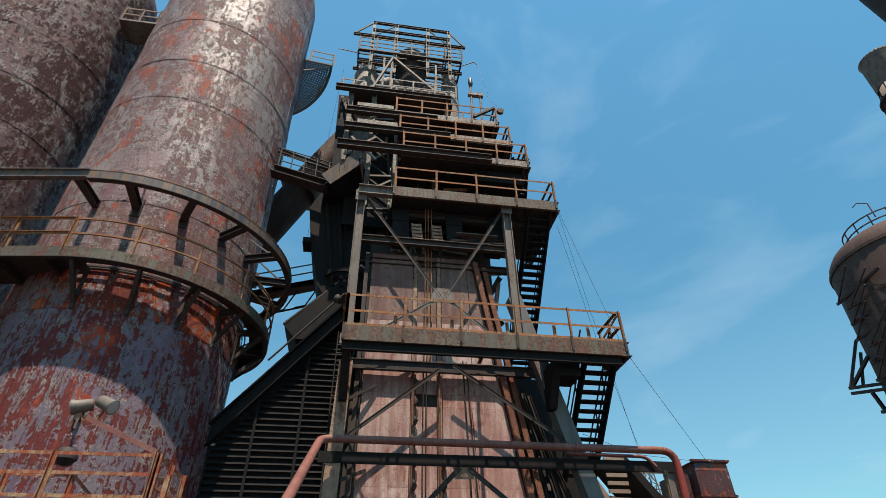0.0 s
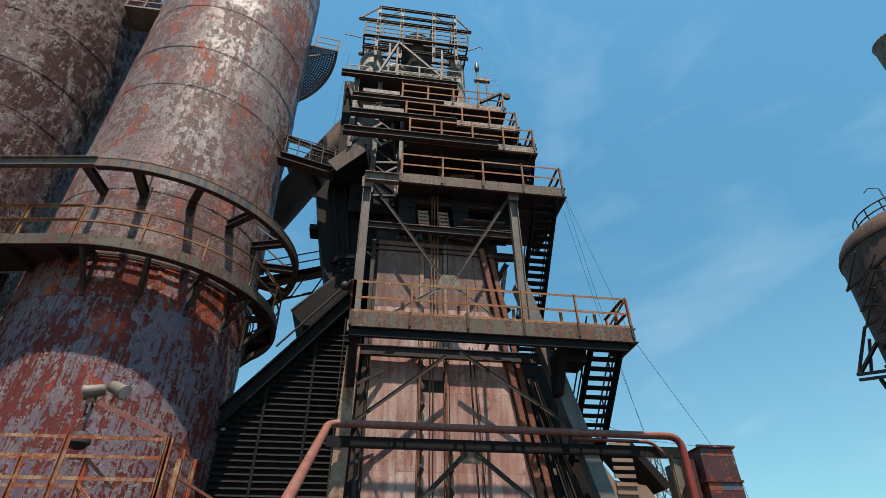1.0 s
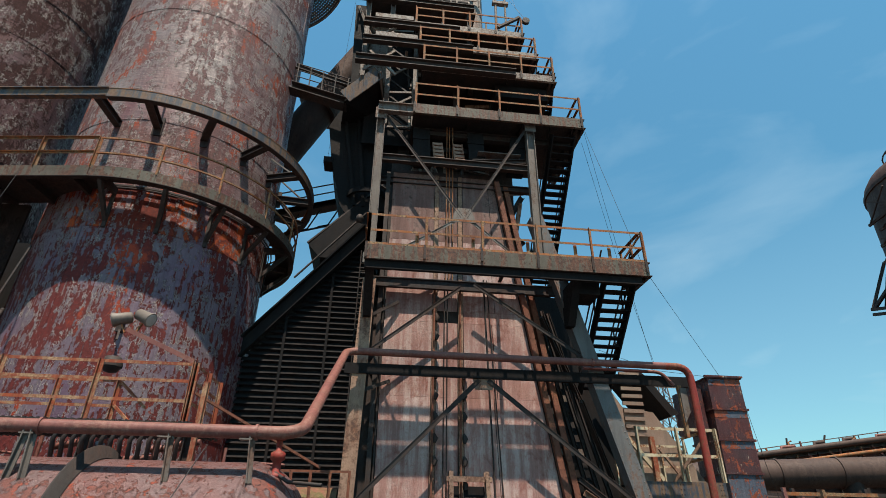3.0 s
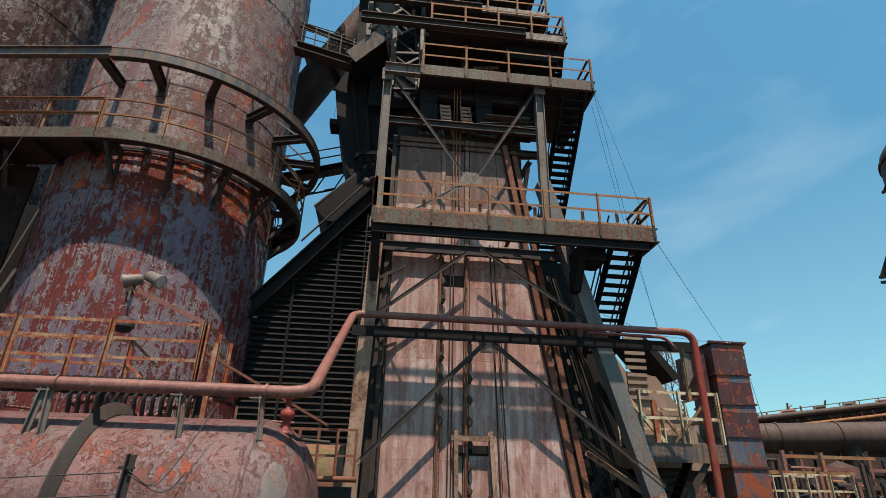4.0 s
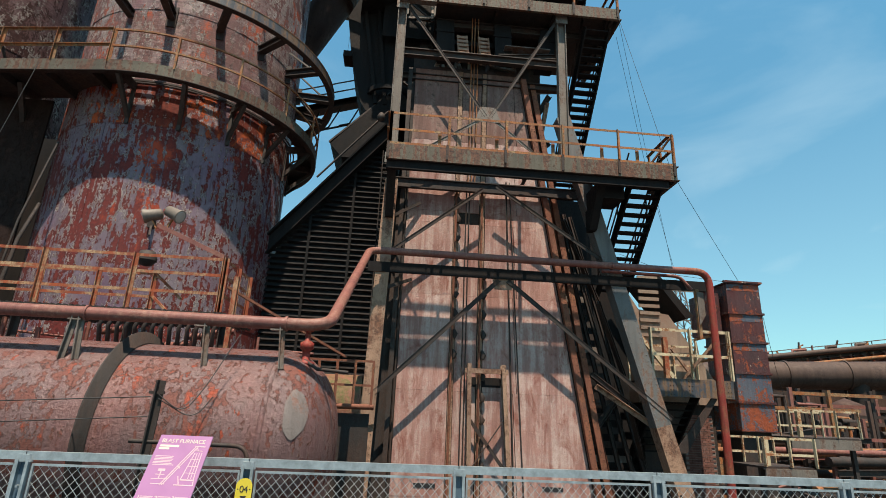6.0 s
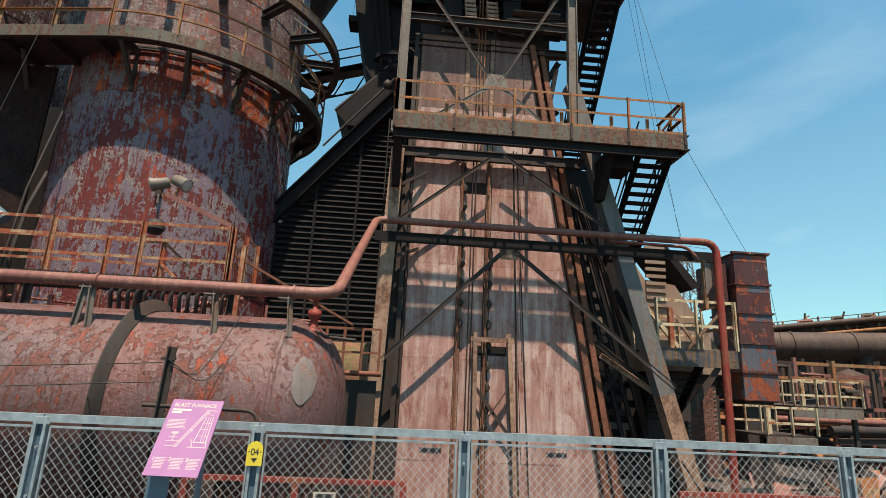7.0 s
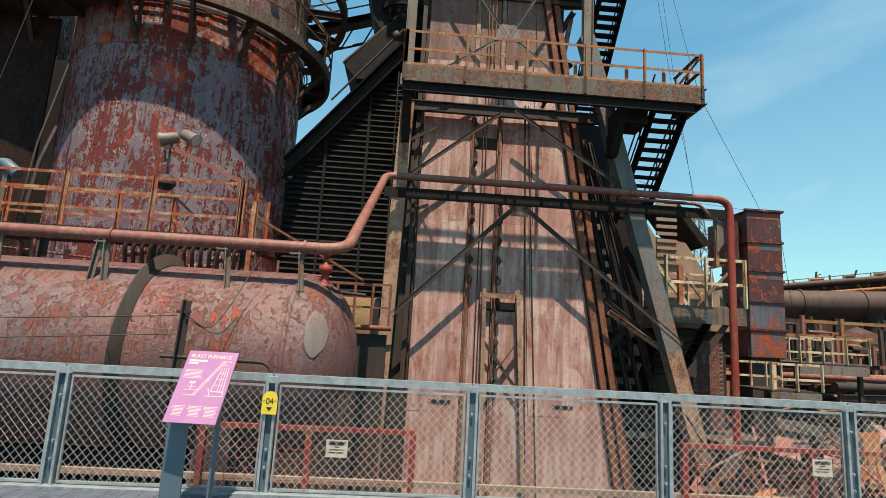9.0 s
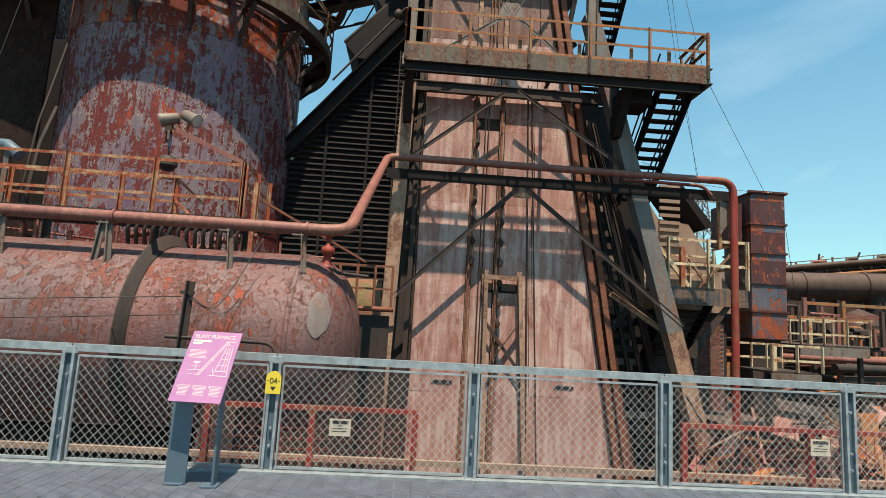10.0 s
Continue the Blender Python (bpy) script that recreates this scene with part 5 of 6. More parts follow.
for k in range(64):
    z = 10.6 - k * 0.192
    xl = max(-4.35, (z - 6.75) / 1.235 - 4.16 + 0.1)
    if xl > -0.8:
        continue
    part("slat", Geo().prism([(xl, LOUV_Y, z), (xl, LOUV_Y + 0.02, z), (xl, LOUV_Y + 0.14, z + 0.13), (xl, LOUV_Y + 0.12, z + 0.14)], (-0.62 - xl, 0, 0)), M_BLACK_SHADE, shed)
# flat black sheet: shade behind the louvres put into the colour
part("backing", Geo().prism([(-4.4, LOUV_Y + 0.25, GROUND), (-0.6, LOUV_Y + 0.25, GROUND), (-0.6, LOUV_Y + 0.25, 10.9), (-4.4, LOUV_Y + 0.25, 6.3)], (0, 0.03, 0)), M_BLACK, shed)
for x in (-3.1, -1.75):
    part("mullion", Geo().box(x - 0.04, x + 0.04, LOUV_Y - 0.02, LOUV_Y + 0.03, GROUND, slope_z(x) - 0.15), M_BLACK_SHADE, shed)
part("roof_edge", Geo().ibeam((-5.0, LOUV_Y - 0.1, slope_z(-5.0) + 0.25), (-0.75, LOUV_Y - 0.1, slope_z(-0.75) + 0.25), 0.3, 0.42), M_BLACK_SHADE, shed)
part("roof_sheet", Geo().prism([(-5.2, LOUV_Y - 0.3, slope_z(-5.2) + 0.55), (-0.8, LOUV_Y - 0.3, slope_z(-0.8) + 0.55), (-0.8, LOUV_Y - 0.3, slope_z(-0.8) + 0.62), (-5.2, LOUV_Y - 0.3, slope_z(-5.2) + 0.62)], (0, 3.2, 0)), M_BLACK_SHADE, shed)
part("roof_rail", Geo().tube([(-3.0, LOUV_Y - 0.4, slope_z(-3) + 0.95), (-0.8, LOUV_Y - 0.4, slope_z(-0.8) + 0.95)], 0.035, 6), M_DARK, shed)
part("roof_lamp", Geo().lathe((-0.95, LOUV_Y - 1.6), [(0.0, 10.75), (0.12, 10.8), (0.13, 10.95), (0.06, 11.05), (0.0, 11.05)], 10), M_DARK, shed)
g = Geo()
for k in range(26):
    z = 10.2 - k * 0.30
    g.tube([(-0.86 + 0.0 * k, LOUV_Y - 0.25, z), (-0.62, LOUV_Y - 0.25, z)], 0.014, 5)
g.tube([(-0.86, LOUV_Y - 0.25, 2.4), (-0.86, LOUV_Y - 0.25, 10.4)], 0.02, 6).tube([(-0.62, LOUV_Y - 0.25, 2.4), (-0.62, LOUV_Y - 0.25, 10.4)], 0.02, 6)
part("ladder", g, M_DARK, shed)

hood = thing("steel_hood", (-1.8, 18.6, 10.4), "steel hood with a sloping top beside the tower, coloured black for its shade", "hood")
# hood body is black because the shadow from above is put into its colour
part("body", Geo().prism([(-2.85, 17.9, 10.95), (-2.40, 17.9, 10.45), (-0.7, 17.9, 10.45), (-0.7, 17.9, 13.2), (-1.0, 17.9, 13.1)], (0, 2.6, 0)), M_BLACK_SHADE, hood)
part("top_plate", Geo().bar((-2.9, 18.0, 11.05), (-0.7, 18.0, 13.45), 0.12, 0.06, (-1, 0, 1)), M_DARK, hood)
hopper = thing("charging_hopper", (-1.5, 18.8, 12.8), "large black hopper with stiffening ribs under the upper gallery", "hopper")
part("body", Geo().prism([(-2.71, 18.0, 16.63), (-2.48, 18.0, 15.1), (-1.93, 18.0, 12.86), (-1.7, 18.0, 12.5), (0.4, 18.0, 12.7), (0.4, 18.0, 19.0), (-1.75, 18.0, 19.0)], (0, 2.8, 0)), M_BLACK_SHADE, hopper)
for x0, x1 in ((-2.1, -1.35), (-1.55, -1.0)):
    part("rib", Geo().ibeam((x1, 17.92, 12.75), (x0, 17.92, 17.3), 0.14, 0.14, (0, -1, 0)), M_BLACK_SHADE, hopper)
part("ledge_box", Geo().box(-2.74, -2.40, 17.9, 18.6, 14.75, 15.0), M_BLACK_SHADE, hopper)
part("rib_ring", Geo().arc_bar((-0.9, 18.3), 0.75, 0.85, 13.2, 13.4, 150, 330, 16), M_BLACK_SHADE, hopper)

upper = thing("upper_gallery", (-2.5, 17.0, 17.0), "dark railed gangway from the stove to the tower", "walkway")
part("floor_beam", Geo().ibeam((-4.3, 17.0, 17.62), (-1.95, 17.0, 16.98), 0.5, 0.36), M_DARK, upper)
part("roof_beam", Geo().ibeam((-4.3, 17.2, 19.05), (-1.55, 17.2, 18.1), 0.14, 0.2), M_DARK, upper)
for h in (0.4, 0.75, 1.1):
    part("rail", Geo().tube([(-4.2, 16.85, 17.75 + h), (-1.95, 16.85, 17.15 + h)], 0.022, 6), M_DARK, upper)
for k in range(5):
    x = -4.1 + 0.52 * k
    part("post", Geo().bar((x, 16.85, 17.75 - (x + 4.2) * 0.267), (x, 16.85, 18.85 - (x + 4.2) * 0.267), 0.04, 0.04), M_DARK, upper)
part("fascia", Geo().bar((-2.05, 16.6, 17.05), (-0.75, 16.2, 18.15), 0.04, 0.66, (-0.5, 0, 1)), M_BLUEBLACK, upper)
part("landing_floor", Geo().prism([(-2.05, 16.62, 16.82), (-0.75, 16.22, 17.9), (-0.45, 17.2, 17.2), (-0.45, 18.4, 17.2), (-2.3, 18.4, 16.82)], (0, 0, 0.06)), M_BLACK_SHADE, upper)
part("fascia", Geo().bar((-0.75, 16.2, 18.15), (-0.45, 17.2, 17.4), 0.04, 0.55), M_DARK, upper)

main = thing("hot_blast_duct", (-4.5, 22.0, 16.0), "large round brown duct rising from behind the stove to the tower", "duct")
part("duct", Geo().tube([(-9.0, 22.2, 11.2), (-5.59, 22.0, 17.6), (-2.7, 22.0, 23.5), (-0.9, 22.0, 27.1)], 0.86, 28), M_VESSEL, main)
part("flange", Geo().tube([(-4.02, 22.0, 20.95), (-3.92, 22.0, 21.1)], 1.2, 28), M_GAS, main)
far_bridge = thing("lattice_bridge", (-3.2, 24.0, 15.6), "thin railed lattice footbridge in the distance", "walkway")
part("beam", Geo().ibeam((-5.6, 24.0, 15.6), (-1.6, 24.0, 16.9), 0.6, 0.35), M_DARK, far_bridge)
for h in (0.5, 1.0):
    part("rail", Geo().bar((-5.6, 23.8, 15.8 + h), (-1.6, 23.8, 17.1 + h), 0.05, 0.05), M_GREY, far_bridge)
for k in range(8):
    x = -5.5 + 0.5 * k
    part("lattice", Geo().bar((x, 24.0, 14.5 + 0.32 * 0.5 * k), (x + 0.5, 24.0, 15.6 + 0.32 * 0.5 * k) if k % 2 else (x + 0.5, 24.0, 14.66 + 0.32 * 0.5 * k), 0.05, 0.06), M_DARK, far_bridge)
part("lower_chord", Geo().bar((-5.6, 24.0, 14.4), (-1.6, 24.0, 15.7), 0.06, 0.08), M_DARK, far_bridge)

# ---- tank in front of the stove ----
TY, TZ, TR = 10.2, 1.05, 1.6
tank = thing("horizontal_tank", (-6, TY, TZ - TR), "long round horizontal tank, pinkish red paint flaking to orange rust", "tank")


def along_x(geo, stations, n=48):
    """Rings round the tank's axis: (x, radius) stations."""
    base = len(geo.v)
    for x, r in stations:
        for j in range(n):
            a = 2 * math.pi * j / n
            geo.v.append((x, TY + r * math.cos(a), TZ + r * math.sin(a)))
    for k in range(len(stations) - 1):
        for j in range(n):
            p, q = base + k * n + j, base + k * n + (j + 1) % n
            geo.smooth.add(len(geo.f))
            geo.f.append((p, q, q + n, p + n))
    return geo


part("shell", along_x(Geo(), [(-16, TR), (-9.0, TR), (-4.40, TR)]), M_TANK, tank)
part("shell", along_x(Geo(), [(-4.36, TR - 0.012), (-1.95, TR - 0.012)]), M_TANK, tank)
part("dished_end", along_x(Geo(), [(-1.95, TR - 0.012)] + [(-1.95 + 1.02 * math.sin(radians(a)), (TR - 0.012) * math.cos(radians(a)) ** 0.8) for a in range(9, 90, 9)] + [(-0.93, 0.02)]), M_TANK, tank)
part("rib", along_x(Geo(), [(-4.44, TR), (-4.44, TR + 0.2), (-4.42, TR + 0.2), (-4.40, TR + 0.02), (-4.32, TR + 0.015), (-4.32, TR)]), M_DARK, tank, "dark raised hoop round the tank")
part("seam", along_x(Geo(), [(-1.98, TR - 0.01), (-1.97, TR + 0.01), (-1.90, TR + 0.008), (-1.89, TR - 0.02)]), M_TANK, tank)
g = Geo()
for i in range(28):
    for j in range(5):
        # oval of bare metal that follows the curve of the end
        def oval(a, b):
            t, u = 2 * math.pi * a / 28, b / 5
            k = 1 + 0.06 * math.sin(3 * t + 0.7) + 0.03 * math.sin(7 * t)
            x, h = -1.47 + 0.17 * u * k * math.cos(t) * (1 - 0.12 * math.sin(t)), 0.38 + 0.27 * u * k * math.sin(t)
            r = (TR - 0.012) * (1 - max(0, (x + 1.95) / 1.02) ** 2) ** 0.4 + 0.010
            return (x, TY - math.cos(h) * r, TZ + math.sin(h) * r)
        g.quad(oval(i, j), oval(i + 1, j), oval(i + 1, j + 1), oval(i, j + 1))
part("bare_patch", g, M_BARE, tank, "pale oval of bare grey metal")
for x in (-13, -9, -2.8):
    part("saddle", Geo().box(x - 0.25, x + 0.25, TY - 1.6, TY + 1.6, GROUND, TZ - TR * 0.62), M_DARK, tank)
valve = part("valve", Geo().lathe((-1.55, 9.75), [(0.0, 2.35), (0.16, 2.36), (0.16, 2.42), (0.07, 2.46), (0.07, 2.62), (0.12, 2.66), (0.12, 2.76), (0.05, 2.8), (0.05, 2.95), (0.10, 2.97), (0.10, 3.0), (0.0, 3.02)], 14), M_RED, tank, "red gate valve")
part("drip_pipe", Geo().tube([(-1.55, 9.7, 2.45), (-1.3, 9.5, 2.3), (-0.75, 9.3, 2.25)], 0.03, 8), M_DARK, tank)


# added black sheet that stands in for the shade under the tank
part("tank_shade_sheet", Geo().box(-16, -3.9, TY + 0.5, TY + 0.6, GROUND, 0.2), M_BLACK_SHADE, tank)

# long pipe over the tank, up to the tower and down
def bend(points, r=0.35, n=5):
    """Rounds the inner corners of a pipe's line."""
    pts = [Vector(p) for p in points]
    res = [pts[0]]
    for a, b, c in zip(pts, pts[1:], pts[2:]):
        u, w = (a - b).normalized(), (c - b).normalized()
        for k in range(n + 1):
            t = k / n
            res.append((b + u * r).lerp(b, t).lerp(b.lerp(b + w * r, t), t))
    return res + [pts[-1]]


stub = thing("cross_duct", (-2.2, 16.0, GROUND), "red-brown round duct with moss behind the tank", "duct")
part("shell", Geo().tube([(-4.2, 16.0, 1.6), (-0.85, 16.0, 1.6)], 1.05, 28), M_MOSS, stub)
for x in (-3.4, -1.6):
    part("saddle", Geo().box(x - 0.15, x + 0.15, 15.4, 16.6, GROUND, 0.75), M_DARK, stub)

long_pipe = thing("service_pipe", (-1.2, 9.6, 3.0), "long brick-red pipe running over the tank and up to the tower", "pipe")
part("pipe", Geo().tube(bend([(-16, 9.2, 2.995), (-1.143, 9.2, 2.995), (-0.90, 14.95, 6.12), (8.5, 14.95, 6.10)], 0.42, 6), 0.105, 16), M_PIPE, long_pipe)
part("down_pipe", Geo().tube(bend([(8.5, 14.95, 6.10), (9.27, 14.95, 6.10), (9.27, 14.95, GROUND)], 0.42, 6), 0.107, 16), M_RED, long_pipe, "redder pipe running down")
for x in (-5.04, -1.84):
    part("flange", Geo().tube([(x - 0.02, 9.2, 2.995), (x + 0.02, 9.2, 2.995)], 0.128, 16), M_PIPE, long_pipe)
part("flange", Geo().tube([(6.25, 14.95, 6.10), (6.29, 14.95, 6.10)], 0.13, 16), M_PIPE, long_pipe)
part("thin_pipe", Geo().tube(bend([(6.1, 15.3, 6.03), (8.55, 15.3, 6.01), (8.85, 15.22, 5.6)], 0.2), 0.05, 10), M_PIPE, long_pipe)
for x in (-6.9, -5.18, -3.2, -1.98):
    for s in (-1, 1):
        if s == 1 or x < -4:
            part("support", Geo().angle((x + 0.11 * s, 9.17, 2.24), (x + 0.05 * s, 9.2, 2.93), 0.08, (0, -1, 0)), M_GREY, long_pipe)
    part("cradle", Geo().box(x - 0.10, x + 0.10, 9.12, 9.28, 2.87, 2.894), M_GREY, long_pipe)

# pipe and cables on the tank's front
post = thing("cable_post", (-3.42, 8.3, 0.6), "short steel angle post carrying cables in front of the tank", "post")
part("post", Geo().angle((-3.42, 8.3, 0.0), (-3.35, 8.3, 1.95), 0.10, (0, -1, 0)), M_DARK, post)
part("cross_arm", Geo().box(-3.44, -3.24, 8.25, 8.3, 1.76, 1.8), M_DARK, post)
conduit = thing("conduit", (-2.6, 8.3, 0.4), "bent dark conduit pipe before the tank", "pipe")
part("pipe", Geo().tube(bend([(-3.6, 8.3, 1.12), (-1.98, 8.3, 1.10), (-1.92, 8.3, 0.2)], 0.2), 0.03, 8), M_DARK, conduit)
wires = thing("tank_wires", (-5, 8.3, 1.5), "thin slack wires strung along the tank", "wire")
for z0, z1, z2 in ((1.58, 1.50, 1.72), (1.35, 1.22, 1.45)):
    part("wire", Geo().tube([(-9, 8.2, z0), (-6.5, 8.2, z1), (-3.4, 8.25, z2)], 0.008, 5), M_CABLE, wires)
part("wire", Geo().tube(bend([(-3.3, 8.25, 1.75), (-2.95, 8.3, 1.5), (-2.75, 8.5, 1.9), (-2.5, 8.9, 2.7)], 0.2), 0.008, 5), M_CABLE, wires)
part("wire", Geo().tube(bend([(-3.3, 8.25, 1.7), (-2.8, 8.35, 1.42), (-2.6, 8.4, 1.75)], 0.22), 0.008, 5), M_CABLE, wires)

# ---- service platform at the stove's foot ----
serv = thing("service_platform", (-6, 12, 2.6), "rusty railed grating platform at the foot of the stove", "walkway")
FZ = 3.42
g = Geo()
for k in range(60):
    g.box(-10.5 + 0.118 * k, -10.46 + 0.118 * k, 10.95, 13.3, FZ - 0.04, FZ)
part("grating", g, M_DARK, serv)
part("edge_beam", Geo().channel((-10.6, 10.93, FZ - 0.12), (-3.4, 10.93, FZ - 0.12), 0.08, 0.20, side=-1), M_DARK, serv)
for x in (-10, -7.4, -5.3, -3.5):
    part("leg", Geo().angle((x, 11.1, GROUND), (x, 11.1, FZ - 0.05), 0.12, (0, -1, 0)), M_DARK, serv)
railing(serv, (-10.6, 11.0, FZ), (-3.62, 11.0, FZ), 5, M_RAIL_RED, 1.12, (0.36, 0.7), 0.06, 0.08)
railing(serv, (-3.58, 11.0, FZ), (-3.5, 12.6, FZ), 3, M_RAIL_RED, 1.12, (0.36, 0.7), 0.06, 0.08)
railing(serv, (-10.4, 12.4, FZ), (-5.55, 12.4, FZ), 5, M_RAIL_RED, 1.06, (0.5,), 0.06, 0.08)
part("stair_rail", Geo().bar((-5.55, 12.4, FZ + 1.06), (-4.8, 12.2, FZ + 0.45), 0.05, 0.05), M_RAIL_RED, serv)
part("stair_rail", Geo().bar((-5.55, 12.4, FZ + 0.55), (-4.8, 12.2, FZ - 0.05), 0.05, 0.05), M_RAIL_RED, serv)
part("stair_rail", Geo().bar((-3.5, 11.1, FZ + 0.55), (-1.1, 12.6, FZ - 0.6), 0.05, 0.05), M_RUST_POST, serv)
part("post", Geo().bar((-3.32, 11.0, 1.6), (-3.30, 11.0, FZ + 0.75), 0.09, 0.09), M_RAIL_RED, serv)
for k in range(14):
    x = -5.6 + 0.16 * k
    part("coil", Geo().tube([(x, 10.8, 2.7), (x + 0.05, 10.6, 3.0), (x + 0.1, 10.7, 3.25)], 0.04, 7), M_DARK, serv)
# pipe clutter between tank and platform
rng = random.Random(11)
clutter = thing("pipe_clutter", (-5, 11.6, 2.4), "tangle of small rusty pipes and valves under the platform", "pipes", kind="stuff")
g = Geo()
for k in range(34):
    x = rng.uniform(-10, -2.6)
    y, z = rng.uniform(11.2, 13.2), rng.uniform(2.2, 3.2)
    if k % 2:
        g.tube([(x, y, z), (x + rng.uniform(0.4, 1.6), y + rng.uniform(-0.3, 0.3), z + rng.uniform(-0.1, 0.1))], rng.uniform(0.025, 0.08), 8)
    else:
        g.tube([(x, y, z - 0.9), (x, y, z + 0.15)], rng.uniform(0.02, 0.06), 8)
part("pipes", g, M_PIPE, clutter)
low_rail = thing("low_railing", (-1.2, 12.8, 1.6), "rusty low railing beside the tower leg", "railing")
railing(low_rail, (-3.0, 12.9, 1.7), (-0.5, 12.9, 1.7), 7, M_RUST_POST, 1.1, (0.5,), 0.05, 0.06)
part("base_pipe", Geo().tube([(-3.2, 12.9, 1.75), (-0.4, 12.9, 1.75)], 0.06, 8), M_RUST_POST, low_rail)
part("base_wall", Geo().box(-3.2, -0.5, 13.0, 13.3, GROUND, 1.6), M_DARK, low_rail)

blue = thing("blue_drum", (-9.9, 13.0, 3.4), "dark blue painted drum beside the stove", "drum")
part("drum", Geo().tube([(-11.0, 13.3, 5.2), (-9.8, 13.0, 5.12), (-9.5, 13.0, 4.9)], 0.15, 14), M_SIGNPOST, blue)
part("stand", Geo().bar((-9.75, 13.0, 3.4), (-9.75, 13.0, 5.0), 0.12, 0.12), M_BLUEBLACK, blue)
slant = thing("slanted_pipe", (-9.5, 13.5, 3.4), "grey slanted pipe with cables at the stove's edge", "pipe")
part("pipe", Geo().tube([(-9.62, 13.5, 3.4), (-9.50, 13.6, 5.4), (-9.5, 14.0, 6.5)], 0.05, 10), M_DARK, slant)
part("cable", Geo().tube([(-9.75, 13.5, 3.4), (-9.62, 13.6, 5.9), (-9.6, 14.2, 8.4)], 0.03, 7), M_DARK, slant)

# ---- floodlights on an arm ----
flood = thing("floodlights", (-4.4, 12.0, 4.6), "two weathered round floodlights on a slanted steel arm", "lamp")
part("arm", Geo().channel((-3.7, 11.2, 4.62), (-5.55, 12.0, 5.50), 0.06, 0.09), M_PIPE, flood)
for (x, z), (dx, dz) in (((-5.66, 5.72), (-0.24, -0.07)), ((-5.22, 5.78), (0.2, -0.10))):
    c, w = Vector((x, 12.0, z)), Vector((dx, -0.05, dz)).normalized()
    housing = part("housing", Geo().tube([c - w * 0.20, c - w * 0.17, c + w * 0.12, c + w * 0.16, c + w * 0.20], [0.07, 0.125, 0.14, 0.16, 0.16], 18), M_LAMP, flood)
    part("lens", Geo().tube([c + w * 0.201, c + w * 0.212], [0.14, 0.12], 18), M_LENS, housing)
    part("yoke", Geo().bar(c - Vector((0, 0, 0.12)), (x * 0.5 - 5.42 * 0.5, 12.0, 5.40), 0.05, 0.03), M_RAIL, flood)
bell = thing("pendant_bell", (-6.4, 13.9, 5.1), "dark dome-shaped cover hanging on the stove wall", "fixture")
part("dome", Geo().lathe((-6.42, 13.75), [(0.24, 5.08), (0.24, 5.16), (0.18, 5.32), (0.0, 5.36)], 18), M_DARK, bell)
part("bowl", Geo().lathe((-6.42, 13.75), [(0.22, 5.08), (0.15, 4.97), (0.0, 4.93)], 18), M_BLACK, bell)
vent = thing("wall_hook", (-6.75, 14.35, 6.2), "small dark steel bracket on the stove wall", "bracket")
part("hook", Geo().box(-6.85, -6.70, 14.28, 14.42, 6.15, 6.65).bar((-6.75, 14.3, 6.2), (-6.7, 14.2, 5.9), 0.05, 0.05), M_DARK, vent)


# ---- right of the tower ----
def wrap_plate(g, x0, x1, y, z0, z1):
    return g.box(x0, x1, y, y + 0.02, z0, z1)


# boxy duct in flanged sections
duct = thing("box_duct", (12.0, 18.2, 1.5), "tall square riveted duct, maroon and blue paint flaking to rust", "duct")
DX0, DX1, DY0, DY1 = 11.36, 12.66, 17.4, 19.0
cuts = [1.54, 2.46, 3.41, 4.44, 5.44, 6.52]
for k in range(5):
    z0, z1 = cuts[k], cuts[k + 1]
    tap = 0.015 * k
    sec = part("section", Geo().box(DX0 + 0.04, DX1 - 0.04, DY0 + 0.03, DY1, z0 + 0.02, z1 - 0.02), M_BOX_BLUE if k < 2 else M_BOX, duct)
    part("flange", Geo().box(DX0 - 0.02, DX1 + 0.02, DY0 - 0.02, DY1 + 0.03, z1 - 0.035, z1 + 0.0), M_BOX, sec)
    part("flange", Geo().box(DX0 - 0.02, DX1 + 0.02, DY0 - 0.02, DY1 + 0.03, z0 + 0.004, z0 + 0.034), M_BOX, sec)
    if k > 1:
        part("blue_strip", Geo().box(DX0 + 0.06, DX1 - 0.06, DY0 + 0.024, DY0 + 0.03, z1 - 0.28, z1 - 0.05), M_BOX_BLUE, sec, "faded blue painted strip")
    g = Geo()
    rivets(g, (DX0 + 0.1, DY0 + 0.03, z0 + 0.08), (DX1 - 0.1, DY0 + 0.03, z0 + 0.08), 12, 0.014)
    rivets(g, (DX0 + 0.1, DY0 + 0.03, z1 - 0.08), (DX1 - 0.1, DY0 + 0.03, z1 - 0.08), 12, 0.014)
    tagged(part("rivet_row", g, M_BOX, sec), kind="stuff")
part("side_wing", Geo().box(10.90, 11.33, 17.8, 19.0, 4.75, 6.2), M_BOX, duct)
part("base", Geo().box(11.5, 12.5, 17.6, 18.8, GROUND, 1.54), M_DARK, duct)
part("head_bar", Geo().box(DX0 - 0.05, DX1 + 0.05, DY0 - 0.05, DY0 + 0.05, 6.52, 6.58), M_BOX, duct)
bracket = thing("pipe_bracket", (9.0, 15.0, 4.2), "grey plate bracket holding the pipe beside the duct", "bracket")
part("plate", Geo().prism([(8.95, 15.1, 5.5), (9.15, 15.1, 5.5), (9.15, 15.1, 4.8), (8.95, 15.1, 4.5)], (0, 0.05, 0)), M_GREY, bracket)
part("stay", Geo().bar((8.98, 15.2, 4.1), (8.98, 15.2, 5.6), 0.1, 0.1), M_RAIL, bracket)

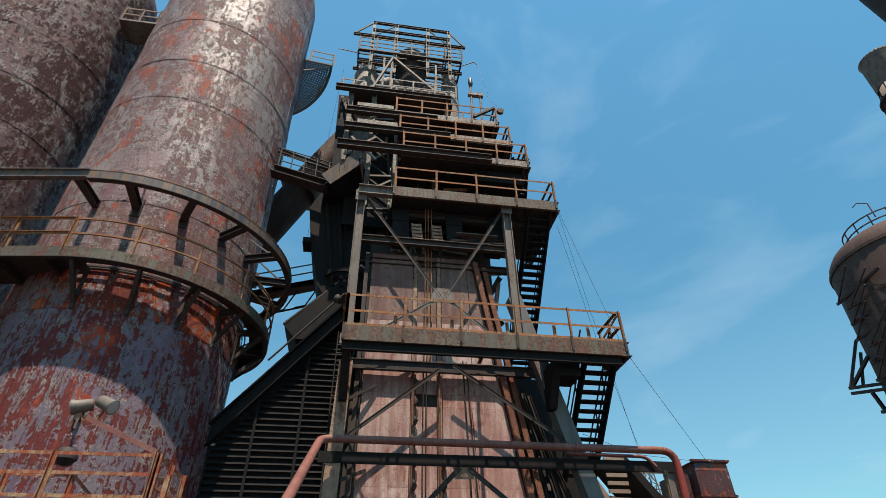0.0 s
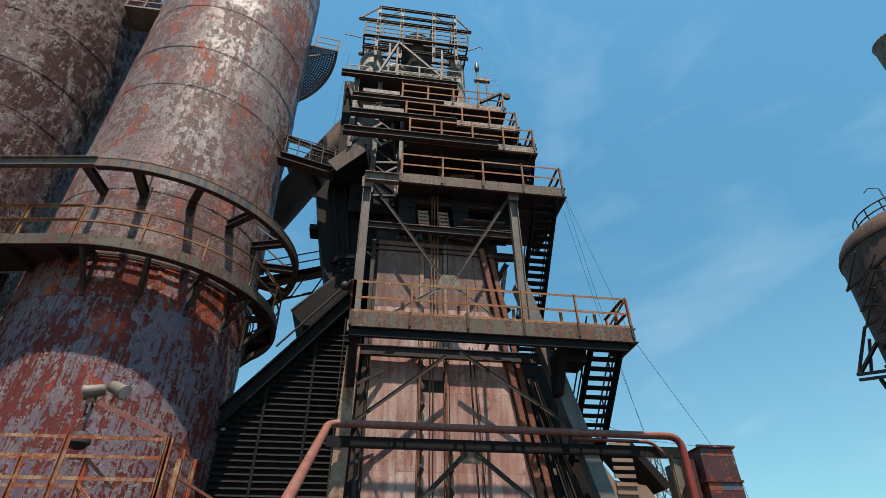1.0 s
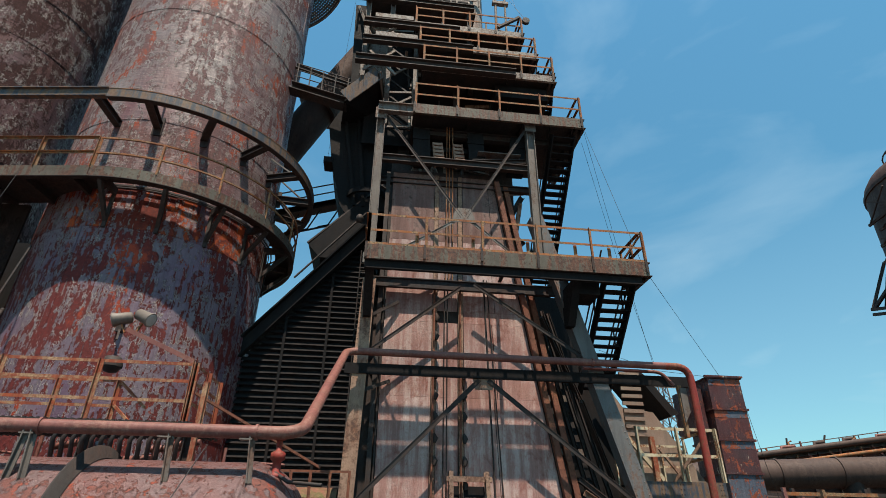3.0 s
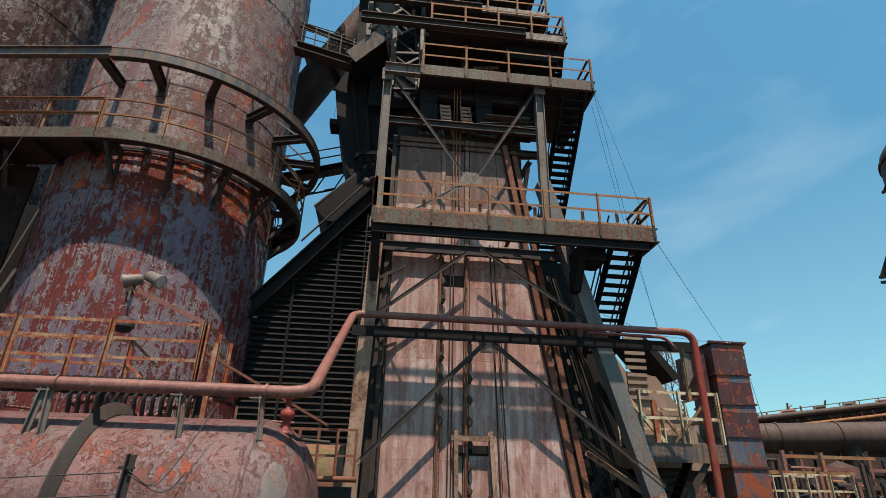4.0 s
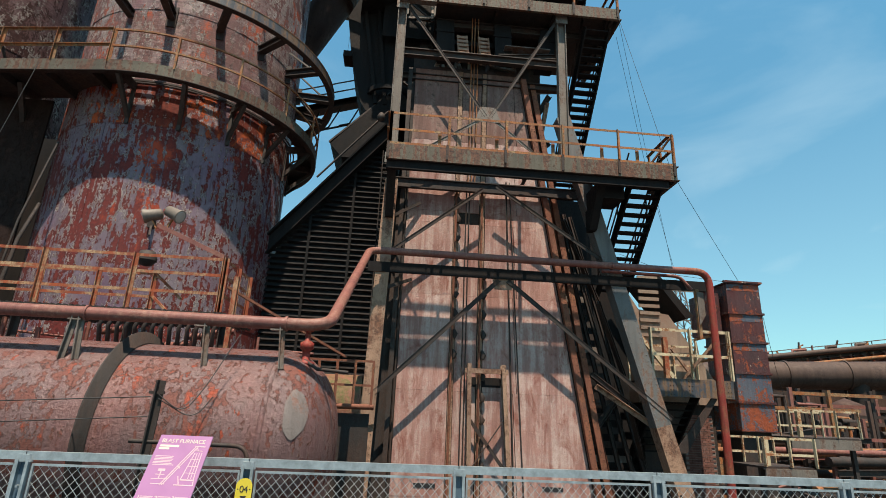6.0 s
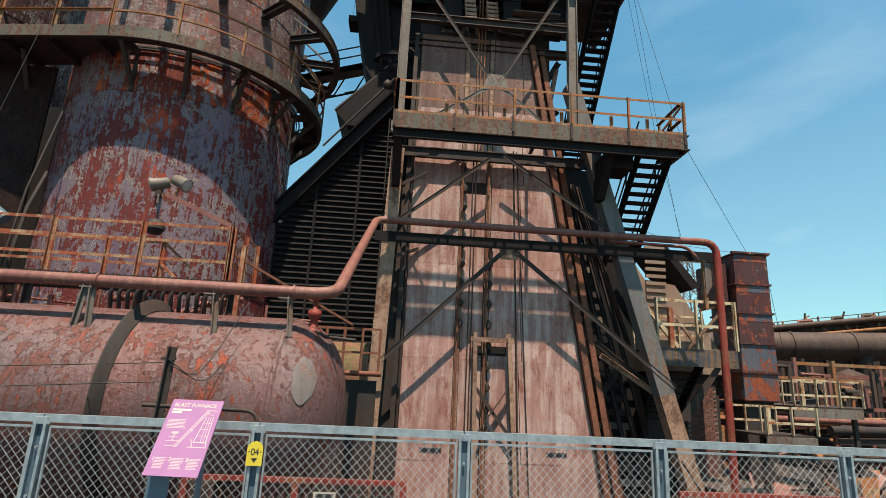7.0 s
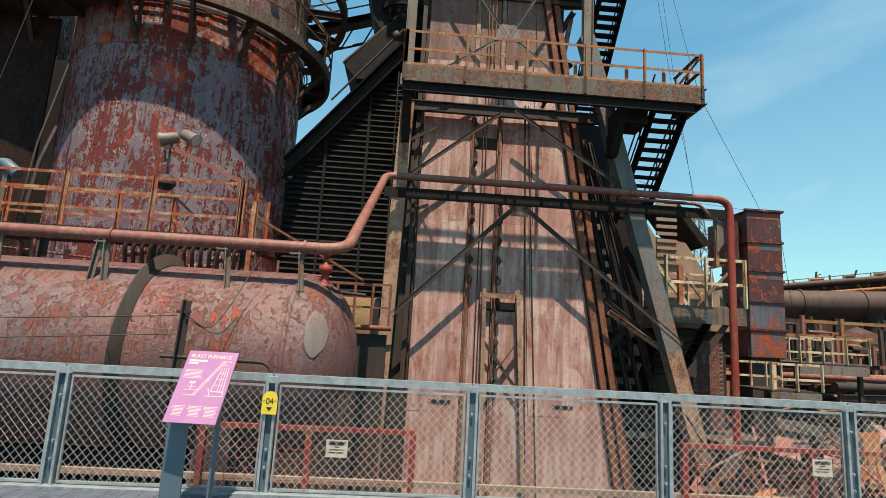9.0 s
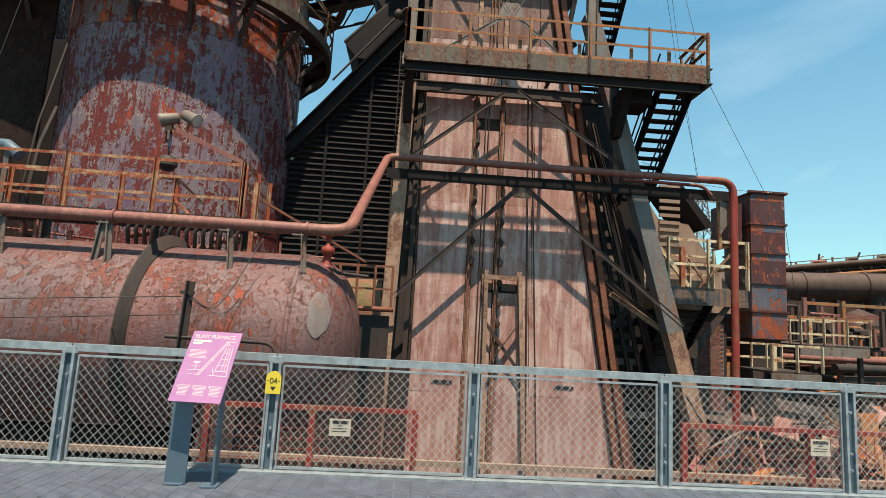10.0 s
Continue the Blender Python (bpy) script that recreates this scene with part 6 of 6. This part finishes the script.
# landing with cream railing and its stair
land = thing("stair_landing", (9.2, 17.0, 2.4), "steel landing with cream and rust railing beside the tower leg", "landing")
LZ = 3.02
part("fascia", Geo().channel((8.02, 16.3, 2.75), (10.54, 16.3, 2.75), 0.1, 0.54, side=-1), M_BLUEBLACK, land, "blue-black streaked fascia")
g = Geo()
for x in (8.5, 9.1, 10.35):
    rivets(g, (x, 16.299, 2.55), (x, 16.299, 2.95), 4, 0.02)
    rivets(g, (x + 0.09, 16.299, 2.55), (x + 0.09, 16.299, 2.95), 4, 0.02)
tagged(part("rivet_row", g, M_DARK, land), kind="stuff")
part("floor", Geo().box(8.02, 10.54, 16.4, 18.2, LZ - 0.04, LZ), M_DARK, land)
railing(land, (7.92, 16.32, LZ), (10.5, 16.32, LZ), 3, M_RAIL_YELLOW, 1.55, (0.5,), 0.09, 0.11)
railing(land, (10.48, 16.35, LZ), (10.48, 18.2, LZ), 2, M_RAIL_YELLOW, 1.55, (0.5,), 0.07, 0.08)
railing(land, (8.0, 18.2, LZ), (10.45, 18.2, LZ), 4, M_RAIL_YELLOW, 1.3, (0.5,), 0.07, 0.08)
part("orange_post", Geo().bar((8.98, 17.4, LZ), (8.98, 17.4, 4.45), 0.15, 0.15), M_RAIL_RED, land)
part("strut", Geo().bar((9.6, 17.7, LZ), (10.4, 16.8, 4.3), 0.06, 0.09), M_LEG, land)
part("strut", Geo().bar((10.1, 17.6, LZ), (9.2, 17.4, 4.1), 0.06, 0.09), M_LEG, land)
stair("stair", 8.26, 9.6, 16.5, 2.9, 20.0, -0.4, land, rails=False)
part("stair_side", Geo().prism([(9.85, 16.4, 2.5), (10.05, 16.4, 2.5), (8.9, 16.4, 0.85), (8.5, 16.4, 0.85)], (0, 0.04, 0)), M_DARK, land)
part("long_strut", Geo().bar((7.6, 17.6, 5.3), (9.25, 17.5, 3.15), 0.11, 0.13), M_RAIL_YELLOW, land)
part("long_strut", Geo().bar((7.8, 18.5, 6.8), (9.8, 18.5, 3.6), 0.11, 0.15), M_TAN, land)

cone = thing("tan_hopper", (10.2, 20.5, 3.0), "tan steel hopper with sloping sides behind the landing", "hopper")
part("body", Geo().prism([(8.4, 18.35, 5.6), (9.7, 18.35, 5.43), (11.25, 18.35, 3.1), (11.25, 18.35, 2.35), (8.4, 18.35, 2.35)], (0, 1.6, 0)), M_TAN, cone)
part("base", Geo().box(8.6, 11.2, 18.6, 19.9, GROUND, 2.35), M_DARK, cone)
shed2 = thing("small_roof", (10.0, 19.0, 5.5), "dark sheet roof edge with corrugated ribs behind the landing", "roof")
part("roof", Geo().prism([(9.2, 18.5, 7.0), (9.5, 18.5, 7.0), (10.75, 18.5, 5.45), (10.45, 18.5, 5.35)], (0, 2.2, 0)), M_BLACK_SHADE, shed2)
g = Geo()
for k in range(9):
    z = 4.6 + 0.26 * k
    g.box(8.6, 9.35, 18.26, 18.33, z, z + 0.12)
part("slats", g, M_TAN, shed2)

brick_wall = thing("brick_pier", (10.5, 18.8, GROUND), "dark red brick pier under the landing", "wall")
part("core", Geo().box(9.98, 11.05, 18.52, 19.2, GROUND, 2.0), M_MORTAR, brick_wall)
first = None
for r in range(50):
    for c in range(5):
        x = 9.985 + c * 0.212 + (0.105 if r % 2 else 0)
        if x + 0.2 > 11.09:
            continue
        z = -1.78 + r * 0.076
        if first is None:
            first = part("brick", Geo().box(9.985, 10.187, 18.5, 18.54, -1.78, -1.714), M_BRICK, brick_wall)
        else:
            clone("brick", first, (x - 9.985, rng.uniform(-0.004, 0.004), z + 1.78), brick_wall)

for nm, at, x0, x1, y, z0, z1, hi in (("railed_stage", (13.9, 17.5, 1.0), 12.72, 15.1, 17.0, 1.05, 1.45, 2.3), ("railed_stage", (10.3, 14.4, 0.3), 9.65, 11.05, 14.0, 0.35, 0.72, 1.44)):
    st = thing(nm, at, "small steel stage with cream and orange railing", "stage", "railed stages")
    part("fascia", Geo().channel((x0, y, (z0 + z1) / 2), (x1, y, (z0 + z1) / 2), 0.08, z1 - z0 - 0.1, side=-1), M_GREY, st)
    part("floor", Geo().box(x0, x1, y + 0.08, y + 1.6, z1 - 0.05, z1), M_DARK, st)
    railing(st, (x0, y + 0.02, z1), (x1, y + 0.02, z1), 4 if x0 > 12 else 3, M_RAIL_YELLOW, hi - z1, (0.45,), 0.06, 0.09)
    railing(st, (x0, y + 1.6, z1), (x1, y + 1.6, z1), 4, M_RAIL_YELLOW, hi - z1, (0.45,), 0.06, 0.07)
    for x in (x0 + 0.1, x1 - 0.1):
        part("leg", Geo().bar((x, y + 0.3, GROUND), (x, y + 0.3, z1 - 0.05), 0.12, 0.12), M_DARK, st)
    part("cream_post", Geo().bar((x0 + (x1 - x0) * 0.3, y + 0.5, z1), (x0 + (x1 - x0) * 0.3, y + 0.5, hi), 0.12, 0.12), M_RAIL_YELLOW, st)

# far gas main and its railed gallery
GY = 35.0
gas = thing("gas_main", (34, GY, GROUND), "large brown gas main on round supports with a railed gallery above", "pipe")
part("pipe", Geo().tube([(16, GY + 4.5, 5.05), (60, GY - 4.0, 6.4)], 0.98, 28), M_GAS, gas)
for k in range(12):
    t = k / 11
    p, w = Vector((16, GY + 4.5, 5.05)).lerp(Vector((60, GY - 4.0, 6.4)), t), Vector((44, -8.5, 1.35)).normalized()
    part("hoop", Geo().tube([p - w * 0.06, p + w * 0.06], 1.06, 28), M_GAS, gas)
for k in range(4):
    p = Vector((16, GY + 4.5, 5.05)).lerp(Vector((60, GY - 4.0, 6.4)), 0.16 + 0.22 * k)
    part("support", Geo().lathe((p.x, p.y), [(0.75, p.z - 0.5), (0.55, p.z - 1.6), (0.55, GROUND)], 18), M_DARK, gas)
A, B = Vector((21, GY + 7.5, 5.7)), Vector((70, GY - 0.7, 12.0))
part("gallery_deck", Geo().ibeam(A, B, 0.9, 0.3), M_GAS, gas)
part("girder", Geo().ibeam(A + Vector((0, -0.3, -1.0)), B + Vector((0, -0.3, -1.0)), 0.3, 0.3), M_DARK, gas)
for k in range(60):
    p = A.lerp(B, k / 60) + Vector((0, -0.3, 0))
    part("girder_bar", Geo().bar(p, A.lerp(B, (k + (k % 2)) / 60) + Vector((0, -0.3, -1.0)), 0.14, 0.14), (M_PIPE, M_DARK, M_RAIL_RED)[k % 3], gas)
part("back_sheet", Geo().bar(A + Vector((0, 0.5, -0.55)), B + Vector((0, 0.5, -0.55)), 0.05, 0.9), M_PIPE, gas)
part("gallery_pipe", Geo().tube([A + Vector((0, -0.5, 0.35)), B + Vector((0, -0.5, 0.35))], 0.22, 12), M_GAS, gas)
part("gallery_pipe", Geo().tube([A + Vector((0, -0.6, -0.45)), B + Vector((0, -0.6, -0.45))], 0.14, 10), M_RAIL, gas)
railing(gas, A + Vector((5, 0, 0.35)), B + Vector((0, 0, 0.15)), 30, M_GREY, 1.1, (0.5,))
for k in range(9):
    p = A.lerp(B, 0.03 + 0.10 * k)
    part("vent_pipe", Geo().tube([p, p + Vector((0, 0, 0.6 + 0.2 * (k % 3))), p + Vector((0.25, 0, 0.7 + 0.2 * (k % 3)))], 0.06, 8), M_RAIL, gas)
rng = random.Random(44)
for k in range(34):
    p = A.lerp(B, 0.05 + 0.018 * k) + Vector((0, rng.uniform(-0.4, 0.6), 0.2))
    if k % 3:
        part("fitting", Geo().bar(p, p + Vector((rng.uniform(-0.5, 0.5), 0, rng.uniform(0.3, 1.3))), 0.10, 0.10), rng.choice((M_RAIL, M_DARK, M_PIPE)), gas)
    else:
        part("fitting", Geo().tube([p, p + Vector((0, 0, 0.5)), p + Vector((rng.uniform(0.5, 1.2), 0, 0.6))], rng.uniform(0.06, 0.14), 8), rng.choice((M_PIPE, M_GAS)), gas)
for k in range(7):
    p = A.lerp(B, 0.05 + 0.13 * k)
    part("trestle", Geo().bar((p.x, p.y, GROUND), p, 0.25, 0.25), M_DARK, gas)

# works behind: a jumble of pipe racks
rng = random.Random(21)
rack = thing("pipe_rack", (18, 22, GROUND), "jumbled rack of rusty pipes, posts and beams", "pipes", kind="stuff")
for m, cnt in ((M_PIPE, 34), (M_DARK, 60), (M_RAIL, 26), (M_TAN, 14)):
    g = Geo()
    for k in range(cnt):
        x, y = rng.uniform(11, 27), rng.uniform(19.0, 27)
        if k % 3 == 0:
            g.bar((x, y, GROUND), (x, y, rng.uniform(-0.5, 2.6)), 0.14, 0.14)
        elif k % 3 == 1:
            z = rng.uniform(-1.8, 1.6)
            g.tube([(x - 4, y, z), (x + 4, y + rng.uniform(-0.5, 0.5), z + rng.uniform(-0.2, 0.2))], rng.uniform(0.06, 0.2), 10)
        else:
            z = rng.uniform(-2.0, 1.4)
            g.ibeam((x - 1.5, y, z), (x + 1.5, y + rng.uniform(-1, 1), z + rng.uniform(-0.6, 0.6)), 0.16, 0.22, t=0.02)
    part("members", g, m, rack)
floor_slab = thing("tan_slab", (16, 20, -1.6), "flat pale brown concrete slab in the yard", "slab")
part("slab", Geo().box(9.4, 26, 15.8, 21, GROUND, -1.0), M_GROUND, floor_slab)
part("kerb", Geo().box(9.4, 26, 15.75, 15.8, -1.0, -0.86), M_PALE, floor_slab)
scrap = thing("scrap_heap", (10.5, 12.5, GROUND), "heap of twisted scrap bars, sheets and cables", "scrap", kind="stuff")
for m, cnt in ((M_DARK, 150), (M_LEG, 28), (M_PALE, 10), (M_RAIL, 30), (M_PIPE, 40)):
    g = Geo()
    for k in range(cnt):
        x, y = rng.uniform(7.2, 15.5), rng.uniform(9.6, 14.4)
        top = -0.2 + 0.5 * math.sin(x * 1.3) - 0.12 * abs(y - 12) - 0.05 * (x - 8)
        z = rng.uniform(top - 1.3, top)
        d = Vector((rng.uniform(-1, 1), rng.uniform(-0.6, 0.6), rng.uniform(-0.6, 0.5))).normalized() * rng.uniform(0.4, 1.1)
        p = Vector((x, y, z))
        if k % 3 == 0:
            g.tube([p - d, p + Vector((0, 0, rng.uniform(-0.2, 0.3))), p + d], rng.uniform(0.015, 0.05), 6)
        elif k % 3 == 1:
            g.bar(p - d, p + d, rng.uniform(0.05, 0.12), rng.uniform(0.02, 0.12))
        else:
            g.bar(p - d * 0.5, p + d * 0.5, rng.uniform(0.2, 0.6), 0.015, (rng.uniform(-1, 1), rng.uniform(-1, 1), 1))
    part("pieces", g, m, scrap)
heap = Geo()
N = 26
for i in range(N):
    for j in range(N):
        def hz(a, b):
            x, y = 6.8 + 9.2 * a / N, 9.3 + 5.4 * b / N
            edge_ = min(a, b, N - a, N - b) / 6
            return (x, y, GROUND + min(1, edge_) * (1.6 + 0.5 * noise.noise((x, y, 0.3)) + 0.3 * noise.noise((x * 3, y * 3, 1.3))))
        heap.quad(hz(i, j), hz(i + 1, j), hz(i + 1, j + 1), hz(i, j + 1))
part("mound", heap, M_GROUND, scrap)

# pylon
pylon = thing("transmission_pylon", (66.3, 120, GROUND), "grey lattice transmission tower far off", "pylon")


def half(z):
    return 0.9 + (34 - z) * 0.085


for sx in (-1, 1):
    for sy in (-1, 1):
        part("leg", Geo().bar((66.3 + sx * half(GROUND), 120 + sy * half(GROUND), GROUND), (66.3 + sx * half(34), 120 + sy * half(34), 34), 0.22, 0.22), M_GREY, pylon)
g = Geo()
for k in range(12):
    za, zb = 3.0 * k - 3, 3.0 * k
    for sy in (-1, 1):
        for sx in (-1, 1):
            g.bar((66.3 + sx * half(za), 120 + sy * half(za), za), (66.3 - sx * half(zb), 120 + sy * half(zb), zb), 0.12, 0.12)
            g.bar((66.3 + sy * half(za), 120 + sx * half(za), za), (66.3 + sy * half(zb), 120 - sx * half(zb), zb), 0.12, 0.12)
part("lattice", g, M_GREY, pylon)
for z, w in ((32.5, 4.2), (29.0, 4.8), (25.5, 4.2)):
    g = Geo().bar((66.3 - w, 120, z), (66.3 + w, 120, z), 0.25, 0.25)
    for sx in (-1, 1):
        g.bar((66.3 + sx * w, 120, z), (66.3 + sx * 1.0, 120, z + 1.4), 0.14, 0.14)
        g.tube([(66.3 + sx * w * 0.95, 120, z), (66.3 + sx * w * 0.95, 120, z - 1.2)], 0.14, 6)
    part("cross_arm", g, M_GREY, pylon)

# vessel of the next furnace, high at the side
VC = (51.5, 35.0)
vessel = thing("dust_catcher", (VC[0], VC[1], GROUND), "tall brown round vessel with lattice stair and railed top", "vessel")
part("body", Geo().lathe(VC, [(6.9, 12.0), (6.8, 18.0), (6.5, 31.0), (6.35, 31.8), (5.8, 32.6), (4.6, 33.4), (0.0, 33.9)], 48), M_VESSEL, vessel)
part("cone", Geo().lathe(VC, [(1.4, 3.0), (6.9, 12.0)], 48), M_VESSEL, vessel)
part("band", Geo().arc_bar(VC, 6.4, 6.62, 30.8, 31.1, 0, 360, 48), M_VESSEL, vessel)
part("leg", Geo().lathe(VC, [(1.5, GROUND), (1.5, 3.5)], 18), M_DARK, vessel)
for k in range(16):
    p = Vector(polar(VC, 3.9, 22.5 * k, 33.4))
    part("post", Geo().bar(p, p + Vector((0, 0, 1.7)), 0.09, 0.09), M_VESSEL, vessel)
for h in (0.9, 1.7):
    part("rail", Geo().arc_bar(VC, 3.85, 3.95, 33.3 + h, 33.4 + h, 0, 360, 32), M_VESSEL, vessel)
part("lamp_arm", Geo().tube([polar(VC, 3.9, -150, 34.5), polar(VC, 3.9, -150, 36.2), polar(VC, 4.2, -160, 36.6), polar(VC, 4.5, -165, 36.2)], 0.06, 6), M_DARK, vessel)
for k in range(7):
    z = 20.0 + 1.3 * k
    a = 148 + 6 * (k % 3)
    flight = part("stair_flight", Geo().bar(polar(VC, 7.2, a, z), polar(VC, 7.2, a + 50, z + 0.25), 0.16, 0.24), M_VESSEL, vessel)
    part("lattice_bar", Geo().bar(polar(VC, 7.2, a + 4, z), polar(VC, 7.2, a + 30, z + 2.1), 0.12, 0.12), M_VESSEL, flight)
    part("lattice_bar", Geo().bar(polar(VC, 7.2, a + 34, z), polar(VC, 7.2, a + 10, z + 1.9), 0.12, 0.12), M_VESSEL, flight)
for p, q in (((6.9, 24.6), (9.0, 20.4)), ((7.0, 23.4), (8.0, 20.4)), ((9.1, 20.4), (6.6, 19.6)), ((9.1, 19.9), (6.6, 19.1)), ((8.9, 20.4), (7.0, 22.2)), ((7.6, 19.6), (7.3, 17.8)), ((7.6, 17.8), (6.6, 17.6))):
    part("stage_bar", Geo().bar(polar(VC, p[0], 133, p[1]), polar(VC, q[0], 133 if q[0] > 7 else 150, q[1]), 0.26, 0.26), M_DARK, vessel)
FC = (61.3, 31.4)
flare = thing("bleeder_pipe", (FC[0], FC[1], 28.0), "open-ended round steel bleeder pipe with a small railed stage", "pipe")
part("pipe", Geo().lathe(FC, [(2.05, 55.4), (2.15, 55.6), (2.0, 60.2), (2.12, 60.4), (1.9, 60.4), (1.85, 55.5)], 28), M_GREY, flare)
part("stage", Geo().arc_bar(FC, 1.4, 2.7, 53.2, 53.4, 0, 360, 24), M_DARK, flare)
for k in range(12):
    p = Vector(polar(FC, 2.6, 30 * k, 52.2))
    part("hanger", Geo().bar(p, polar(FC, 2.0, 30 * k, 55.5), 0.10, 0.10), M_DARK, flare)
part("mast", Geo().lathe(FC, [(0.9, GROUND), (0.9, 53.2)], 14), M_DARK, flare)

part("slanted_duct", Geo().tube([(70.6, 31.4, 84.0), (73.0, 31.4, 74.0), (73.6, 31.4, 66.0)], 1.9, 20), M_DARK, flare)

# dark sheds and frames far behind the gas main
far = thing("far_shed", (45, 46, GROUND), "long dark steel shed with posts behind the gas main", "shed")
part("wall", Geo().box(20, 90, 46, 46.3, GROUND, 7.2), M_GAS, far)
part("roof", Geo().prism([(20, 45.5, 7.2), (20, 54, 7.9), (20, 54, 8.1), (20, 45.5, 7.4)], (70, 0, 0)), M_DARK, far)
for k in range(22):
    part("post", Geo().ibeam((21 + 2.4 * k, 45.8, GROUND), (21 + 2.4 * k, 45.8, 7.2), 0.3, 0.3, (0, 1, 0)), M_DARK, far)
for z in (-0.6, 1.4, 3.6, 5.6):
    part("girt", Geo().bar((20, 45.9, z), (90, 45.9, z), 0.15, 0.25), M_DARK, far)
rng = random.Random(31)
frames = thing("yard_frames", (24, 27, GROUND), "dense dark steel frames and pipes under the gas main", "frames", kind="stuff")
for m, cnt in ((M_DARK, 90), (M_PIPE, 26), (M_GAS, 50), (M_RAIL, 20)):
    g = Geo()
    for k in range(cnt):
        x, y = rng.uniform(15, 42), rng.uniform(25, 33)
        if k % 3 == 0:
            g.bar((x, y, GROUND), (x, y, rng.uniform(1.5, 4.2)), 0.16, 0.16)
        elif k % 3 == 1:
            z = rng.uniform(-1.5, 3.6)
            g.bar((x - 2.5, y, z), (x + 2.5, y, z), 0.12, 0.16)
        else:
            z = rng.uniform(0, 3.4)
            g.tube([(x, y, z), (x + 1.2, y, z), (x + 1.2, y, z - 2.2)], rng.uniform(0.06, 0.22), 8)
    part("members", g, m, frames)
silo = thing("round_tank", (26.5, 30.5, GROUND), "grey-brown upright round tank under the gas main", "tank")
part("body", Geo().lathe((26.5, 30.5), [(0.9, GROUND), (0.9, 3.2), (0.0, 3.6)], 24), M_VESSEL, silo)

# ---- close behind the fence ----
red = thing("red_barrier", (-1.2, 7.5, -1.0), "red steel rail barrier with wire grid behind the fence", "railing", "red barriers")
def barrier(parent, x0, x1, n):
    part("top_rail", Geo().bar((x0, 7.5, 0.33), (x1, 7.5, 0.33), 0.06, 0.06), M_RED, parent)
    part("bottom_rail", Geo().bar((x0, 7.5, -0.62), (x1, 7.5, -0.62), 0.05, 0.05), M_RED, parent)
    for k in range(n):
        x = x0 + 0.04 + (x1 - x0 - 0.08) * k / (n - 1)
        part("post", Geo().bar((x, 7.5, GROUND), (x, 7.5, 0.34), 0.08, 0.08), M_RED, parent)
    g = Geo()
    for k in range(int((x1 - x0) / 0.13)):
        g.bar((x0 + 0.1 + 0.13 * k, 7.52, -0.6), (x0 + 0.1 + 0.13 * k, 7.52, 0.3), 0.008, 0.008)
    for k in range(7):
        g.bar((x0, 7.52, -0.6 + 0.13 * k), (x1, 7.52, -0.6 + 0.13 * k), 0.008, 0.008)
    part("wire_grid", g, M_RED, parent)


barrier(red, -2.62, 0.2, 3)
red2 = thing("red_barrier", (6.0, 7.5, -1.0), "red steel rail barrier with wire grid behind the fence", "railing", "red barriers")
barrier(red2, 3.85, 9.4, 4)
for x, z in ((-0.83, 0.10), (5.82, 0.12)):
    w = thing("warning_sign", (x, 7.44, z), "small cream warning plate with dark lettering bars on the red barrier", "sign", "warning signs")
    part("plate", Geo().box(x - 0.14, x + 0.14, 7.44, 7.446, z - 0.11, z + 0.11), M_CREAM, w)
    part("heading_bar", Geo().box(x - 0.11, x + 0.11, 7.436, 7.44, z + 0.045, z + 0.09), M_BLACK, w)
    for k, (a, b) in enumerate(((-0.03, 0.03), (-0.10, 0.10), (-0.11, 0.09))):
        part("text_bar", Geo().box(x + a, x + b, 7.437, 7.44, z + 0.015 - 0.035 * k, z + 0.027 - 0.035 * k), M_BLACK, w)
low = thing("low_beam", (0, 8, -0.5), "rusted low pipe rail with flaking cream paint", "railing")
part("rail", Geo().bar((-9, 8.0, -0.42), (9.5, 8.0, -0.48), 0.07, 0.08), M_TAN, low)
for k in range(10):
    x = -8.5 + 1.9 * k
    part("post", Geo().bar((x, 8.02, GROUND), (x, 8.02, -0.48), 0.07, 0.07), M_RAIL, low)

# ---- cables in the air ----
cables = thing("guy_cables", (8, 16, 6), "thin slack steel cables from the tower to the duct and ground", "cable")
for pts, r in (
    (((7.0, 14.95, 15.2), (8.02, 14.2, 8.9)), 0.007),
    (((8.02, 14.1, 8.75), (10.0, 15.8, 7.64), (11.95, 17.5, 6.6)), 0.007),
    (((6.9, 15.0, 14.4), (8.2, 16.2, 10.2), (9.7, 17.5, 6.4)), 0.006),
    (((7.0, 15.0, 15.3), (8.25, 16.2, 10.8), (9.6, 17.5, 6.6)), 0.006),
    (((7.2, 16.5, 7.0), (9.3, 17.0, 6.55), (11.5, 17.5, 6.55)), 0.007),
    (((4.85, 17.0, 26.9), (5.3, 16.6, 23.5), (5.5, 15.9, 21.9)), 0.006),
    (((4.75, 17.0, 26.2), (4.95, 16.7, 24.3), (5.5, 15.9, 21.9)), 0.005),
    (((12.66, 17.5, 5.6), (14.0, 19.0, 3.8), (16.0, 21.0, 1.0)), 0.008),
    (((-10.2, 13.5, 10.4), (-10.5, 13.0, 6.5), (-10.9, 12.6, 3.5)), 0.008),
    (((-2.2, 18.0, 26.5), (-2.6, 19.0, 21.0), (-2.9, 20.0, 16.0)), 0.006),
):
    part("cable", Geo().tube(pts, r, 5), M_CABLE, cables)
